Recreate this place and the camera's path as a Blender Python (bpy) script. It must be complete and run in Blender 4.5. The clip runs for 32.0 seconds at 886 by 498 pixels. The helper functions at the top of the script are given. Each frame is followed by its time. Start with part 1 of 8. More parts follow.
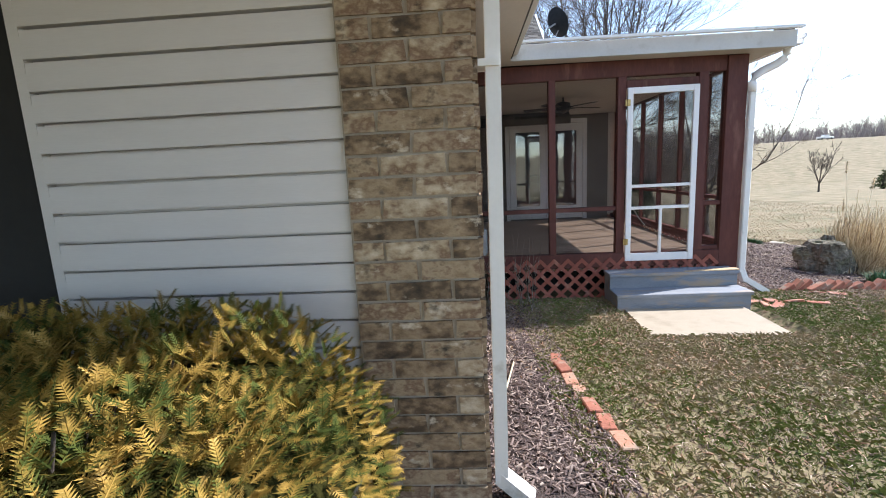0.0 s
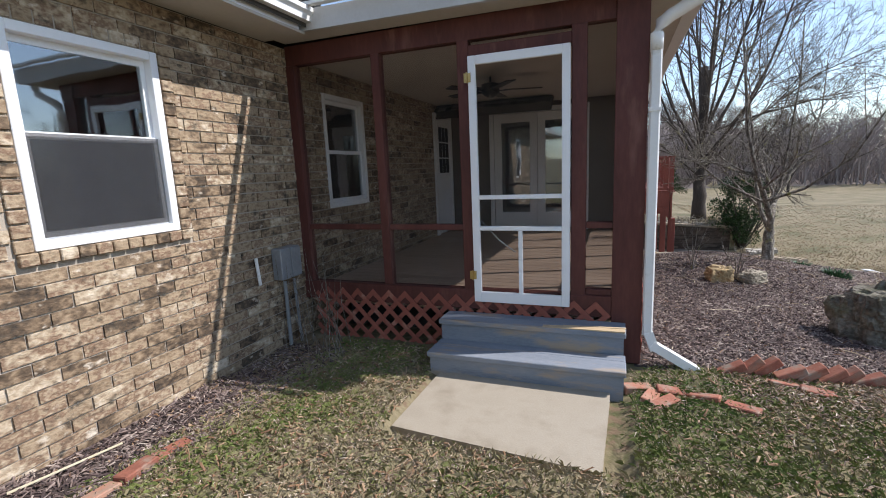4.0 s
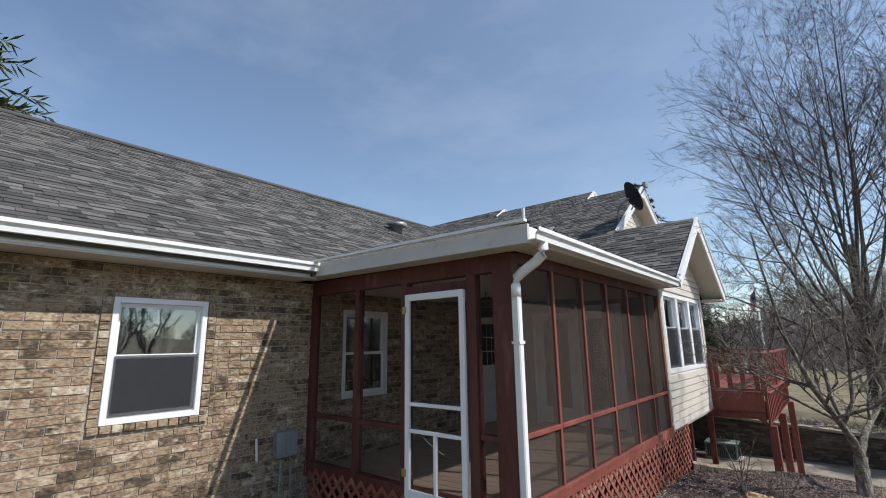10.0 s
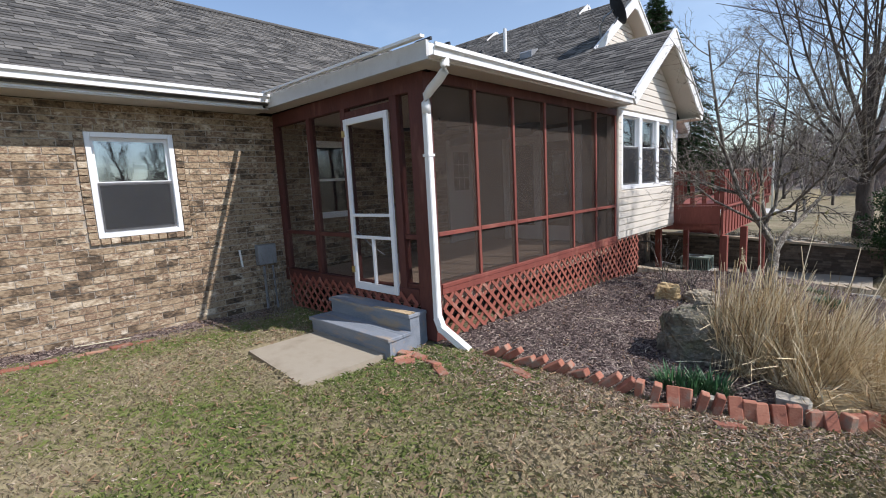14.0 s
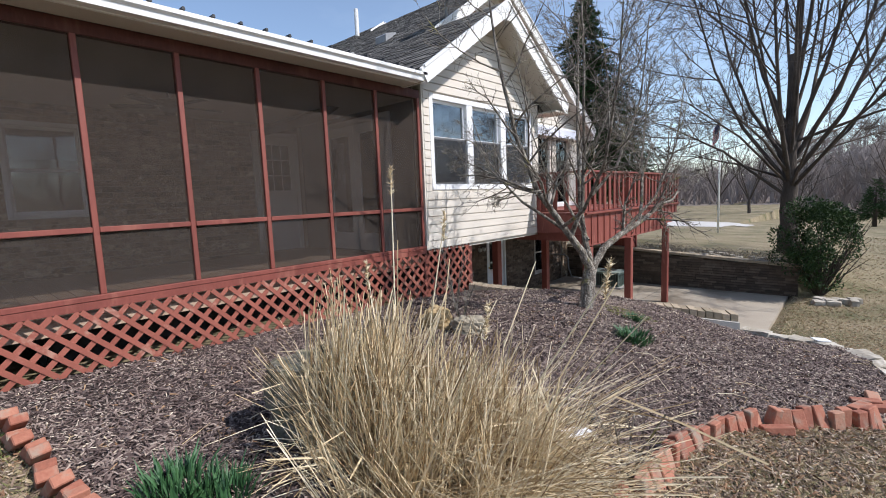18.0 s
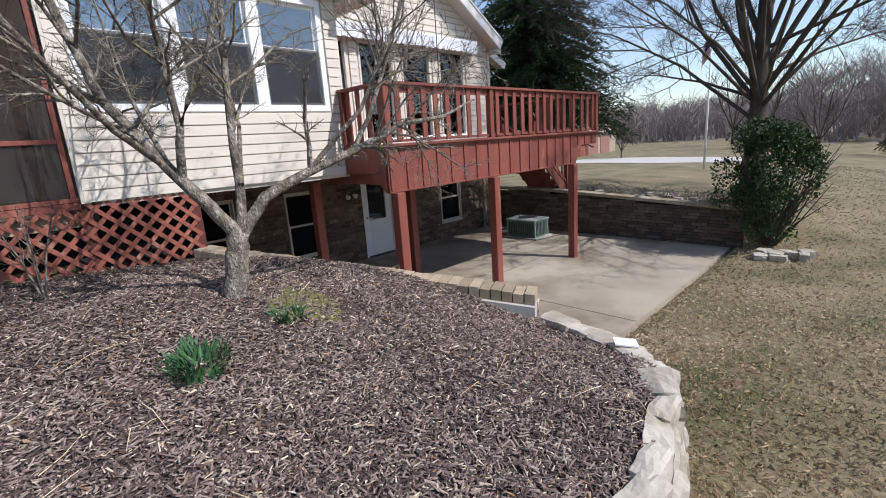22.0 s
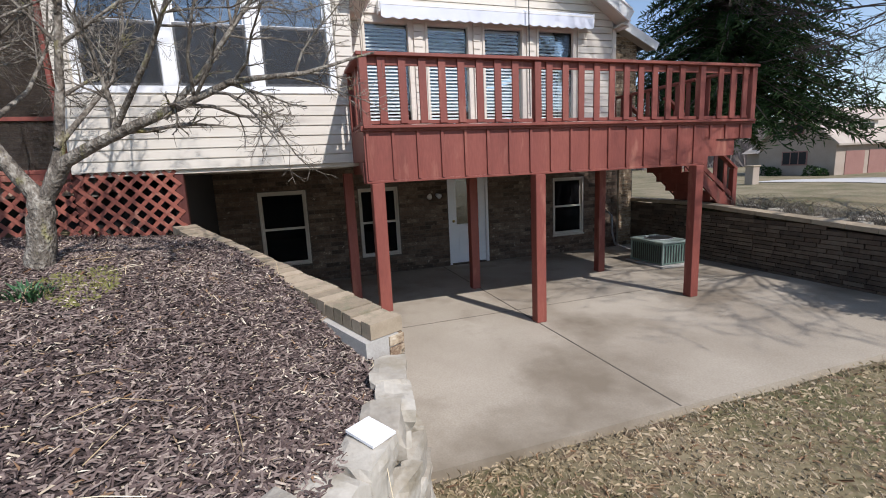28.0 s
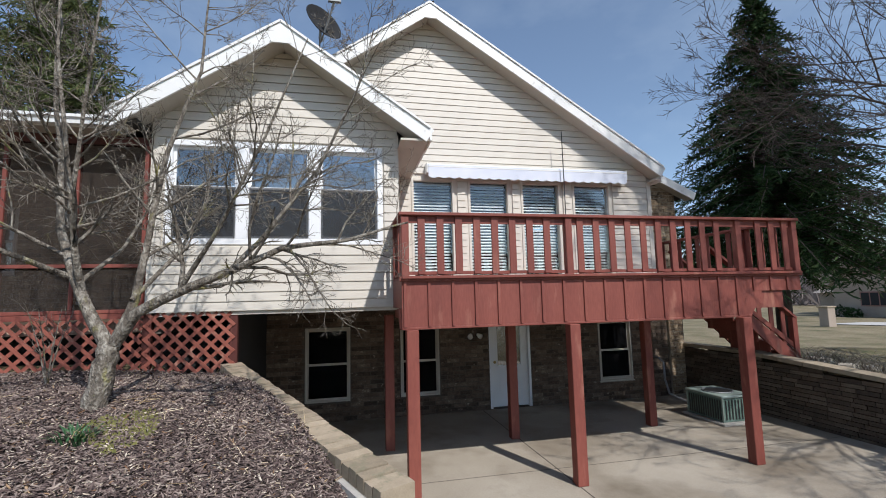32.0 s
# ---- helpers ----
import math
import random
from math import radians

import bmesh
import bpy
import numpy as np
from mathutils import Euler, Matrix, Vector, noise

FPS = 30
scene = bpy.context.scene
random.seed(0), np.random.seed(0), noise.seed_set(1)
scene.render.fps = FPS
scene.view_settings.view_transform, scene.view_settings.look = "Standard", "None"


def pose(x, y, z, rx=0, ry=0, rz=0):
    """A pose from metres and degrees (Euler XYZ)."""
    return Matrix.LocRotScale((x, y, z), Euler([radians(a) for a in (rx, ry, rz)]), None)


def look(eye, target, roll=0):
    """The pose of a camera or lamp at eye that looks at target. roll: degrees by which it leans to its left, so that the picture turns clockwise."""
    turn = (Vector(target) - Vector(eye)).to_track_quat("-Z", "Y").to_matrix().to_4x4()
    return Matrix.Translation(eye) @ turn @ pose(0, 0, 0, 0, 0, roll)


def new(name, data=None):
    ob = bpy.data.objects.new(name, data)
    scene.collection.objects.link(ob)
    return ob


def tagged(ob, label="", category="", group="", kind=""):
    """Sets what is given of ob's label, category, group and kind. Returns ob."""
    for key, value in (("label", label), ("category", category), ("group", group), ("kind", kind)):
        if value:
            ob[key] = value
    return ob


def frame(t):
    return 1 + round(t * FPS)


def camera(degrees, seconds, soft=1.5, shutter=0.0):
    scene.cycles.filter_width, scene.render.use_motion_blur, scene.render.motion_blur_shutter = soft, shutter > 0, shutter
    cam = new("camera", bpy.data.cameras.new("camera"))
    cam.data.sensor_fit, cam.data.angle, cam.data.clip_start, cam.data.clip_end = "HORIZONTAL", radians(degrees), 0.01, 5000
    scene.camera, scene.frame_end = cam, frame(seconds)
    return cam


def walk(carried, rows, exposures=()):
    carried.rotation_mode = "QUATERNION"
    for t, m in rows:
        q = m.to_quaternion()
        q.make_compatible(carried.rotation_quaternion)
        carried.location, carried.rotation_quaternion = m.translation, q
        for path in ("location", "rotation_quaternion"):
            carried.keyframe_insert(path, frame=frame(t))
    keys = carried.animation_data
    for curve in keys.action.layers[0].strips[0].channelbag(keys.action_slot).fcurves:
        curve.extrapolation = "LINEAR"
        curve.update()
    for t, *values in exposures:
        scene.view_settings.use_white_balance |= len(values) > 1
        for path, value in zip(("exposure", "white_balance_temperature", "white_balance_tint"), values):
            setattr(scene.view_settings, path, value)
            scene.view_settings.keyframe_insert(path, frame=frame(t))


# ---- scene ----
cam = camera(88.3, 32.0, 1.0)
METRES, EYE, TILT, LEAN, TURN = 19.4, 1.654, 0.1, -2.7, 4.1
ROWS = [
    (0.0, 0.0, 0.0, 0.0, -0.72, -9.87, 5.46),
    (0.5, 0.0227, 0.0121, -0.0002, -2.15, -10.3, 4.92),
    (1.0, 0.0436, 0.0231, -0.0014, -1.74, -10.63, 3.90),
    (1.5, 0.0606, 0.0366, -0.0029, 0.27, -10.63, 3.33),
    (2.0, 0.0803, 0.0471, -0.0054, 3.2, -10.46, 3.66),
    (2.5, 0.1015, 0.06, -0.0074, 6.55, -10.4, 4.42),
    (3.0, 0.122, 0.0739, -0.0094, 10.33, -10.06, 4.86),
    (3.5, 0.1421, 0.0846, -0.01, 13.69, -9.36, 5.16),
    (5.5, 0.202, 0.0857, -0.0116, 26.42, -9.94, 4.37),
    (6.0, 0.2155, 0.0815, -0.012, 31.66, -9.31, 4.68),
    (6.5, 0.2273, 0.0773, -0.0096, 36.68, -7.8, 5.18),
    (7.0, 0.2372, 0.0693, -0.0074, 40.65, -4.42, 4.79),
    (7.5, 0.2476, 0.0703, -0.0036, 41.42, -0.3, 3.94),
    (8.0, 0.2609, 0.076, -0.0021, 39.61, 4.46, 2.15),
    (8.5, 0.2644, 0.0834, 0.0004, 36.6, 8.89, 1.26),
    (9.0, 0.2645, 0.0885, 0.002, 34.72, 11.73, 1.23),
    (9.5, 0.2712, 0.0882, 0.0012, 34.19, 13.09, 2.01),
    (10.0, 0.2828, 0.0857, 0.0021, 36.11, 13.32, 3.08),
    (10.5, 0.2888, 0.0752, 0.0019, 39.78, 11.22, 5.03),
    (11.0, 0.2939, 0.0636, -0.0009, 42.35, 7.59, 7.61),
    (11.5, 0.3043, 0.0611, -0.0019, 42.15, 6.34, 7.64),
    (12.0, 0.315, 0.0614, -0.0048, 42.34, 4.4, 6.72),
    (12.5, 0.3156, 0.0697, -0.0091, 42.39, 1.55, 5.99),
    (13.0, 0.3206, 0.0795, -0.0122, 41.43, -2.16, 5.73),
    (13.5, 0.3311, 0.0863, -0.0135, 40.43, -5.0, 5.60),
    (15.5, 0.3665, 0.1449, -0.028, 36.73, -7.19, 4.76),
    (16.0, 0.3785, 0.1672, -0.029, 37.09, -5.67, 5.04),
    (16.5, 0.391, 0.1874, -0.0301, 37.37, -3.93, 4.89),
    (17.0, 0.4018, 0.2103, -0.033, 37.79, -2.94, 4.76),
    (17.5, 0.4118, 0.2317, -0.0355, 39.06, -3.13, 4.49),
    (18.0, 0.4183, 0.2567, -0.0386, 37.93, -4.79, 4.49),
    (18.5, 0.4244, 0.2832, -0.0419, 34.84, -7.14, 4.58),
    (19.0, 0.433, 0.3111, -0.044, 32.12, -8.68, 4.93),
    (19.5, 0.4403, 0.3393, -0.0483, 30.75, -9.78, 5.93),
    (20.0, 0.4489, 0.3663, -0.0527, 29.96, -11.23, 7.12),
    (20.5, 0.4562, 0.3935, -0.0561, 29.75, -12.22, 7.58),
    (21.0, 0.4673, 0.4166, -0.0581, 31.47, -12.08, 7.22),
    (21.5, 0.4765, 0.4382, -0.0602, 35.41, -11.82, 6.41),
    (22.0, 0.4863, 0.4594, -0.0617, 40.21, -11.61, 5.93),
    (22.5, 0.496, 0.4793, -0.0635, 44.14, -11.66, 5.68),
    (23.0, 0.5043, 0.4968, -0.0666, 46.98, -11.79, 5.21),
    (23.5, 0.515, 0.5125, -0.0681, 49.21, -11.45, 4.92),
    (24.0, 0.5175, 0.5276, -0.0705, 51.83, -11.66, 4.45),
    (24.5, 0.5214, 0.5403, -0.0717, 54.7, -11.95, 4.53),
    (25.0, 0.5244, 0.552, -0.0732, 57.24, -11.29, 4.34),
    (25.5, 0.5228, 0.5632, -0.0758, 60.34, -10.71, 4.02),
    (26.0, 0.5227, 0.5737, -0.0772, 63.32, -10.16, 3.93),
    (26.5, 0.5208, 0.5826, -0.0798, 64.97, -9.0, 4.23),
    (28.5, 0.5205, 0.6136, -0.0892, 69.43, -6.57, 3.43),
    (29.0, 0.5228, 0.6157, -0.0883, 72.43, -4.34, 3.12),
    (29.5, 0.5272, 0.6159, -0.0835, 73.56, -0.23, 2.68),
    (30.0, 0.5298, 0.6158, -0.0798, 73.57, 3.79, 1.90),
    (30.5, 0.531, 0.6155, -0.0781, 73.47, 6.67, 1.31),
    (31.0, 0.532, 0.615, -0.0772, 73.64, 8.24, 1.35),
    (31.5, 0.5323, 0.6155, -0.0774, 73.89, 8.72, 1.81),
    (32.0, 0.5324, 0.6164, -0.0777, 73.77, 8.77, 2.24),
]
walk(cam, [(t, pose(0, 0, EYE, TILT, LEAN, TURN) @ pose(METRES * x, METRES * y, METRES * z, 90 + pitch, roll, yaw)) for t, x, y, z, yaw, pitch, roll in ROWS],
     [(0.0, 1.14, 6420, 15), (1.0, 0.70, 6420, 15), (2.0, 0.26, 6420, 15), (3.0, 0.40, 6420, 15), (6.0, 0.44, 6420, 15), (8.0, 0.30, 6420, 13), (9.0, 0.0, 6450, 12), (11.0, -0.02, 6450, 12), (13.0, 0.16, 6420, 15), (16.0, 0.26, 6420, 15), (19.0, 0.18, 6420, 15), (23.0, 0.08, 6420, 15), (26.0, 0.04, 6420, 15), (29.0, 0.06, 6420, 15), (32.0, -0.08, 6400, 12)])


# ---------------------------------------------------------------- light
SUN_EL, SUN_X, SUN_Y = radians(46.5), 0.94, 0.345
sun_way = Vector((SUN_X * math.cos(SUN_EL), SUN_Y * math.cos(SUN_EL), math.sin(SUN_EL)))
lamp = bpy.data.lights.new("sun", "SUN")
lamp.energy, lamp.angle, lamp.color = 4.6, radians(0.53), (1.0, 0.97, 0.925)
new("sun", lamp).matrix_world = look(sun_way * 50, (0, 0, 0))

world = bpy.data.worlds.new("sky")
scene.world = world
world.use_nodes = True
wn, wl = world.node_tree.nodes, world.node_tree.links
wn.clear()
sky = wn.new("ShaderNodeTexSky")
sky.sky_type, sky.sun_disc = "NISHITA", False
sky.sun_elevation, sky.sun_rotation = SUN_EL, math.atan2(SUN_X, SUN_Y)
sky.air_density, sky.dust_density, sky.ozone_density = 1.0, 0.2, 1.3
coord = wn.new("ShaderNodeTexCoord")
squash = wn.new("ShaderNodeMapping")
squash.inputs["Scale"].default_value = (1.0, 1.6, 3.2)
clouds = wn.new("ShaderNodeTexNoise")
clouds.inputs["Scale"].default_value, clouds.inputs["Detail"].default_value, clouds.inputs["Roughness"].default_value = 1.7, 6, 0.55
ramp = wn.new("ShaderNodeValToRGB")
ramp.color_ramp.elements[0].position, ramp.color_ramp.elements[1].position = 0.46, 0.80
ramp.color_ramp.elements[0].color, ramp.color_ramp.elements[1].color = (0.015, 0.015, 0.015, 1), (0.17, 0.17, 0.17, 1)
veil = wn.new("ShaderNodeMixRGB")
veil.inputs["Color2"].default_value = (7.6, 8.4, 8.9, 1)
back = wn.new("ShaderNodeBackground")
back.inputs["Strength"].default_value = 0.14
out = wn.new("ShaderNodeOutputWorld")
wl.new(coord.outputs["Generated"], squash.inputs["Vector"])
wl.new(squash.outputs["Vector"], clouds.inputs["Vector"])
wl.new(clouds.outputs["Fac"], ramp.inputs["Fac"])
toward = wn.new("ShaderNodeVectorMath")          # thin haze, thicker towards the sun
toward.operation = "DOT_PRODUCT"
toward.inputs[1].default_value = (SUN_X, SUN_Y, 0.0)
haze = wn.new("ShaderNodeMapRange")
haze.inputs["From Min"].default_value, haze.inputs["From Max"].default_value, haze.inputs["To Min"].default_value, haze.inputs["To Max"].default_value = -0.95, 0.35, 0.0, 0.10
both = wn.new("ShaderNodeMath")
wl.new(coord.outputs["Generated"], toward.inputs[0])
wl.new(toward.outputs["Value"], haze.inputs["Value"])
wl.new(haze.outputs["Result"], both.inputs[0])
wl.new(ramp.outputs["Color"], both.inputs[1])
wl.new(both.outputs[0], veil.inputs["Fac"])
wl.new(sky.outputs["Color"], veil.inputs["Color1"])
clear = wn.new("ShaderNodeMixRGB")
clear.blend_type = "MULTIPLY"
clear.inputs["Fac"].default_value, clear.inputs["Color2"].default_value = 1.0, (0.98, 1.02, 1.035, 1)
wl.new(veil.outputs["Color"], clear.inputs["Color1"])
wl.new(clear.outputs["Color"], back.inputs["Color"])
wl.new(back.outputs["Background"], out.inputs["Surface"])


# ---------------------------------------------------------------- mesh tools
def mesh_of(name, verts, faces, mats, smooth=False):
    me = bpy.data.meshes.new(name)
    me.from_pydata([tuple(v) for v in verts], [], [tuple(f) for f in faces])
    for m in mats if isinstance(mats, (list, tuple)) else [mats]:
        me.materials.append(m)
    if smooth:
        me.polygons.foreach_set("use_smooth", [True] * len(me.polygons))
    me.update()
    return me


def part(name, bm, material, parent=None, label=""):
    """Links a bmesh, or a Shape, as one mesh object under a thing or a part."""
    if isinstance(bm, Shape):
        me = mesh_of(name, bm.v, bm.f, material, bm.smooth)
    else:
        bmesh.ops.recalc_face_normals(bm, faces=bm.faces)
        me = bpy.data.meshes.new(name)
        bm.to_mesh(me)
        bm.free()
        me.materials.append(material)
    ob = new(name, me)
    if parent is not None:
        ob.parent = parent
    if label:
        ob["label"] = label
    return ob


def placed(name, me, m, parent=None):
    ob = new(name, me)
    if parent is not None:
        ob.parent = parent
    ob.matrix_basis = m
    return ob


def empty(name, x, y, z, label, category, group="", kind=""):
    ob = new(name)
    ob.empty_display_size = 0.1
    ob.location = (0, 0, 0)
    return tagged(ob, label, category, group, kind)


BOX_F = ((0, 3, 2, 1), (4, 5, 6, 7), (0, 1, 5, 4), (1, 2, 6, 5), (2, 3, 7, 6), (3, 0, 4, 7))


class Shape:
    """Collects plain vertices and faces."""

    def __init__(self, smooth=False):
        self.v, self.f, self.smooth = [], [], smooth

    def add(self, verts, faces):
        n = len(self.v)
        self.v += [tuple(v) for v in verts]
        self.f += [tuple(i + n for i in f) for f in faces]
        return self

    def box(self, x0, y0, z0, x1, y1, z1, chamfer=0.0):
        x0, x1, y0, y1, z0, z1 = min(x0, x1), max(x0, x1), min(y0, y1), max(y0, y1), min(z0, z1), max(z0, z1)
        if chamfer <= 0:
            return self.add([(x0, y0, z0), (x1, y0, z0), (x1, y1, z0), (x0, y1, z0), (x0, y0, z1), (x1, y0, z1), (x1, y1, z1), (x0, y1, z1)], BOX_F)
        bm = bmesh.new()
        m = Matrix.LocRotScale(((x0 + x1) / 2, (y0 + y1) / 2, (z0 + z1) / 2), None, (x1 - x0, y1 - y0, z1 - z0))
        bmesh.ops.create_cube(bm, size=1, matrix=m)
        bmesh.ops.bevel(bm, geom=bm.edges[:], offset=chamfer, segments=1, affect="EDGES")
        return self.take(bm)

    def take(self, bm):
        bm.verts.index_update()
        self.add([v.co[:] for v in bm.verts], [[v.index for v in f.verts] for f in bm.faces])
        bm.free()
        return self

    def beam(self, p, q, w, h, up=(0, 0, 1)):
        """A square bar from p to q, w across and h along up."""
        p, q, up = Vector(p), Vector(q), Vector(up)
        d = (q - p).normalized()
        s = d.cross(up).normalized() * (w / 2)
        u = s.cross(d).normalized() * (h / 2)
        return self.add([p - s - u, p + s - u, p + s + u, p - s + u, q - s - u, q + s - u, q + s + u, q - s + u], BOX_F)

    def tube(self, pts, radii, sides=6, cap=True):
        """A bent round bar through pts."""
        n = len(self.v)
        pts = [Vector(p) for p in pts]
        ref = Vector((0.31, 0.17, 0.93))
        for i, p in enumerate(pts):
            d = (pts[min(i + 1, len(pts) - 1)] - pts[max(i - 1, 0)])
            d = d.normalized() if d.length > 1e-9 else Vector((0, 0, 1))
            a = d.cross(ref if abs(d.dot(ref)) < 0.95 else Vector((1, 0, 0))).normalized()
            b = d.cross(a)
            r = radii[i] if isinstance(radii, (list, tuple)) else radii
            for k in range(sides):
                t = 2 * math.pi * k / sides
                self.v.append(tuple(p + (a * math.cos(t) + b * math.sin(t)) * r))
        for i in range(len(pts) - 1):
            for k in range(sides):
                k2 = (k + 1) % sides
                self.f.append((n + i * sides + k, n + i * sides + k2, n + (i + 1) * sides + k2, n + (i + 1) * sides + k))
        if cap:
            self.f.append(tuple(n + k for k in reversed(range(sides))))
            self.f.append(tuple(n + (len(pts) - 1) * sides + k for k in range(sides)))
        return self

    def prism(self, poly, axis, a, b):
        """A polygon, given in the two other axes, drawn out along one axis from a to b."""
        n = len(poly)
        put = {"x": lambda t, p: (t, p[0], p[1]), "y": lambda t, p: (p[0], t, p[1]), "z": lambda t, p: (p[0], p[1], t)}[axis]
        vs = [put(a, p) for p in poly] + [put(b, p) for p in poly]
        return self.add(vs, [tuple(range(n)), tuple(reversed(range(n, 2 * n)))] + [(i, i + n, (i + 1) % n + n, (i + 1) % n) for i in range(n)])


def spans(lo, hi, cuts):
    """The stretches of lo..hi outside the cuts."""
    out, at = [], lo
    for a, b in sorted(cuts):
        if a > at:
            out.append((at, min(a, hi)))
        at = max(at, b)
    if at < hi:
        out.append((at, hi))
    return [(a, b) for a, b in out if b - a > 1e-4]


def mats_at(normal):
    """Maps (along, out, up) of a wall to the world; normal is the way that the wall faces."""
    if normal == "+x":
        return lambda u, d, z: (d, u, z)
    if normal == "-y":
        return lambda u, d, z: (u, -d, z)
    return lambda u, d, z: (u, d, z)


# ---------------------------------------------------------------- materials
def ramp_of(n, stops):
    r = n.new("ShaderNodeValToRGB")
    e = r.color_ramp.elements
    while len(e) < len(stops):
        e.new(0.5)
    for i, (p, c) in enumerate(stops):
        e[i].position, e[i].color = p, (*c, 1)
    return r


def material(name, stops, rough=0.7, scale=6.0, fine=60.0, bump=0.2, stretch=(1, 1, 1), pieces=False, metal=0.0, spec=0.5, mix=0.35, bump_far=0.004, wear=None, stain=None, local=False):
    """A surface whose colour runs over stops by noise of two sizes, or from piece to piece; wear and stain: colour, amount, size, softness."""
    m = bpy.data.materials.new(name)
    m.use_nodes = True
    n, l = m.node_tree.nodes, m.node_tree.links
    b = n["Principled BSDF"]
    b.inputs["Roughness"].default_value, b.inputs["Metallic"].default_value = rough, metal
    b.inputs["Specular IOR Level"].default_value = spec
    tc, mp = n.new("ShaderNodeTexCoord"), n.new("ShaderNodeMapping")
    if local:
        l.new(tc.outputs["Object"], mp.inputs["Vector"])
    else:
        geo = n.new("ShaderNodeNewGeometry")
        l.new(geo.outputs["Position"], mp.inputs["Vector"])
    mp.inputs["Scale"].default_value = stretch
    big, small = n.new("ShaderNodeTexNoise"), n.new("ShaderNodeTexNoise")
    for t, s, d in ((big, scale, 4), (small, fine, 3)):
        t.inputs["Scale"].default_value, t.inputs["Detail"].default_value = s, d
        l.new(mp.outputs["Vector"], t.inputs["Vector"])
    blend = n.new("ShaderNodeMix")
    blend.inputs["Factor"].default_value = mix
    l.new(big.outputs["Fac"], blend.inputs["A"])
    l.new(small.outputs["Fac"], blend.inputs["B"])
    spread = n.new("ShaderNodeMapRange")
    spread.inputs["From Min"].default_value, spread.inputs["From Max"].default_value = 0.3, 0.7
    l.new(blend.outputs["Result"], spread.inputs["Value"])
    source = spread.outputs["Result"]
    if pieces:
        info, g2 = n.new("ShaderNodeObjectInfo"), n.new("ShaderNodeNewGeometry")
        add, fr, mx = n.new("ShaderNodeMath"), n.new("ShaderNodeMath"), n.new("ShaderNodeMix")
        fr.operation = "FRACT"
        l.new(info.outputs["Random"], add.inputs[0])
        l.new(g2.outputs["Random Per Island"], add.inputs[1])
        l.new(add.outputs[0], fr.inputs[0])
        mx.inputs["Factor"].default_value = pieces
        l.new(source, mx.inputs["A"])
        l.new(fr.outputs[0], mx.inputs["B"])
        source = mx.outputs["Result"]
    r = ramp_of(n, stops)
    l.new(source, r.inputs["Fac"])
    colour = r.outputs["Color"]
    for k, coat in enumerate((wear, stain)):
        if not coat:
            continue
        wc, amount, size, soft = (*coat, 0.04)[:4]
        w, shift = n.new("ShaderNodeTexNoise"), n.new("ShaderNodeMapping")
        shift.inputs["Location"].default_value = (0, 7.3 * k, 3.1 * k)
        w.inputs["Scale"].default_value, w.inputs["Detail"].default_value, w.inputs["Roughness"].default_value = size, 5, 0.6
        l.new(mp.outputs["Vector"], shift.inputs["Vector"])
        l.new(shift.outputs["Vector"], w.inputs["Vector"])
        wr = n.new("ShaderNodeMapRange")
        wr.inputs["From Min"].default_value, wr.inputs["From Max"].default_value = 0.70 - soft - amount * 0.3, 0.70 + soft - amount * 0.3
        l.new(w.outputs["Fac"], wr.inputs["Value"])
        wm = n.new("ShaderNodeMixRGB")
        wm.inputs["Color2"].default_value = (*wc, 1)
        l.new(wr.outputs["Result"], wm.inputs["Fac"])
        l.new(colour, wm.inputs["Color1"])
        colour = wm.outputs["Color"]
    l.new(colour, b.inputs["Base Color"])
    if bump:
        bp = n.new("ShaderNodeBump")
        bp.inputs["Strength"].default_value, bp.inputs["Distance"].default_value = bump, bump_far
        l.new(small.outputs["Fac"], bp.inputs["Height"])
        l.new(bp.outputs["Normal"], b.inputs["Normal"])
    return m


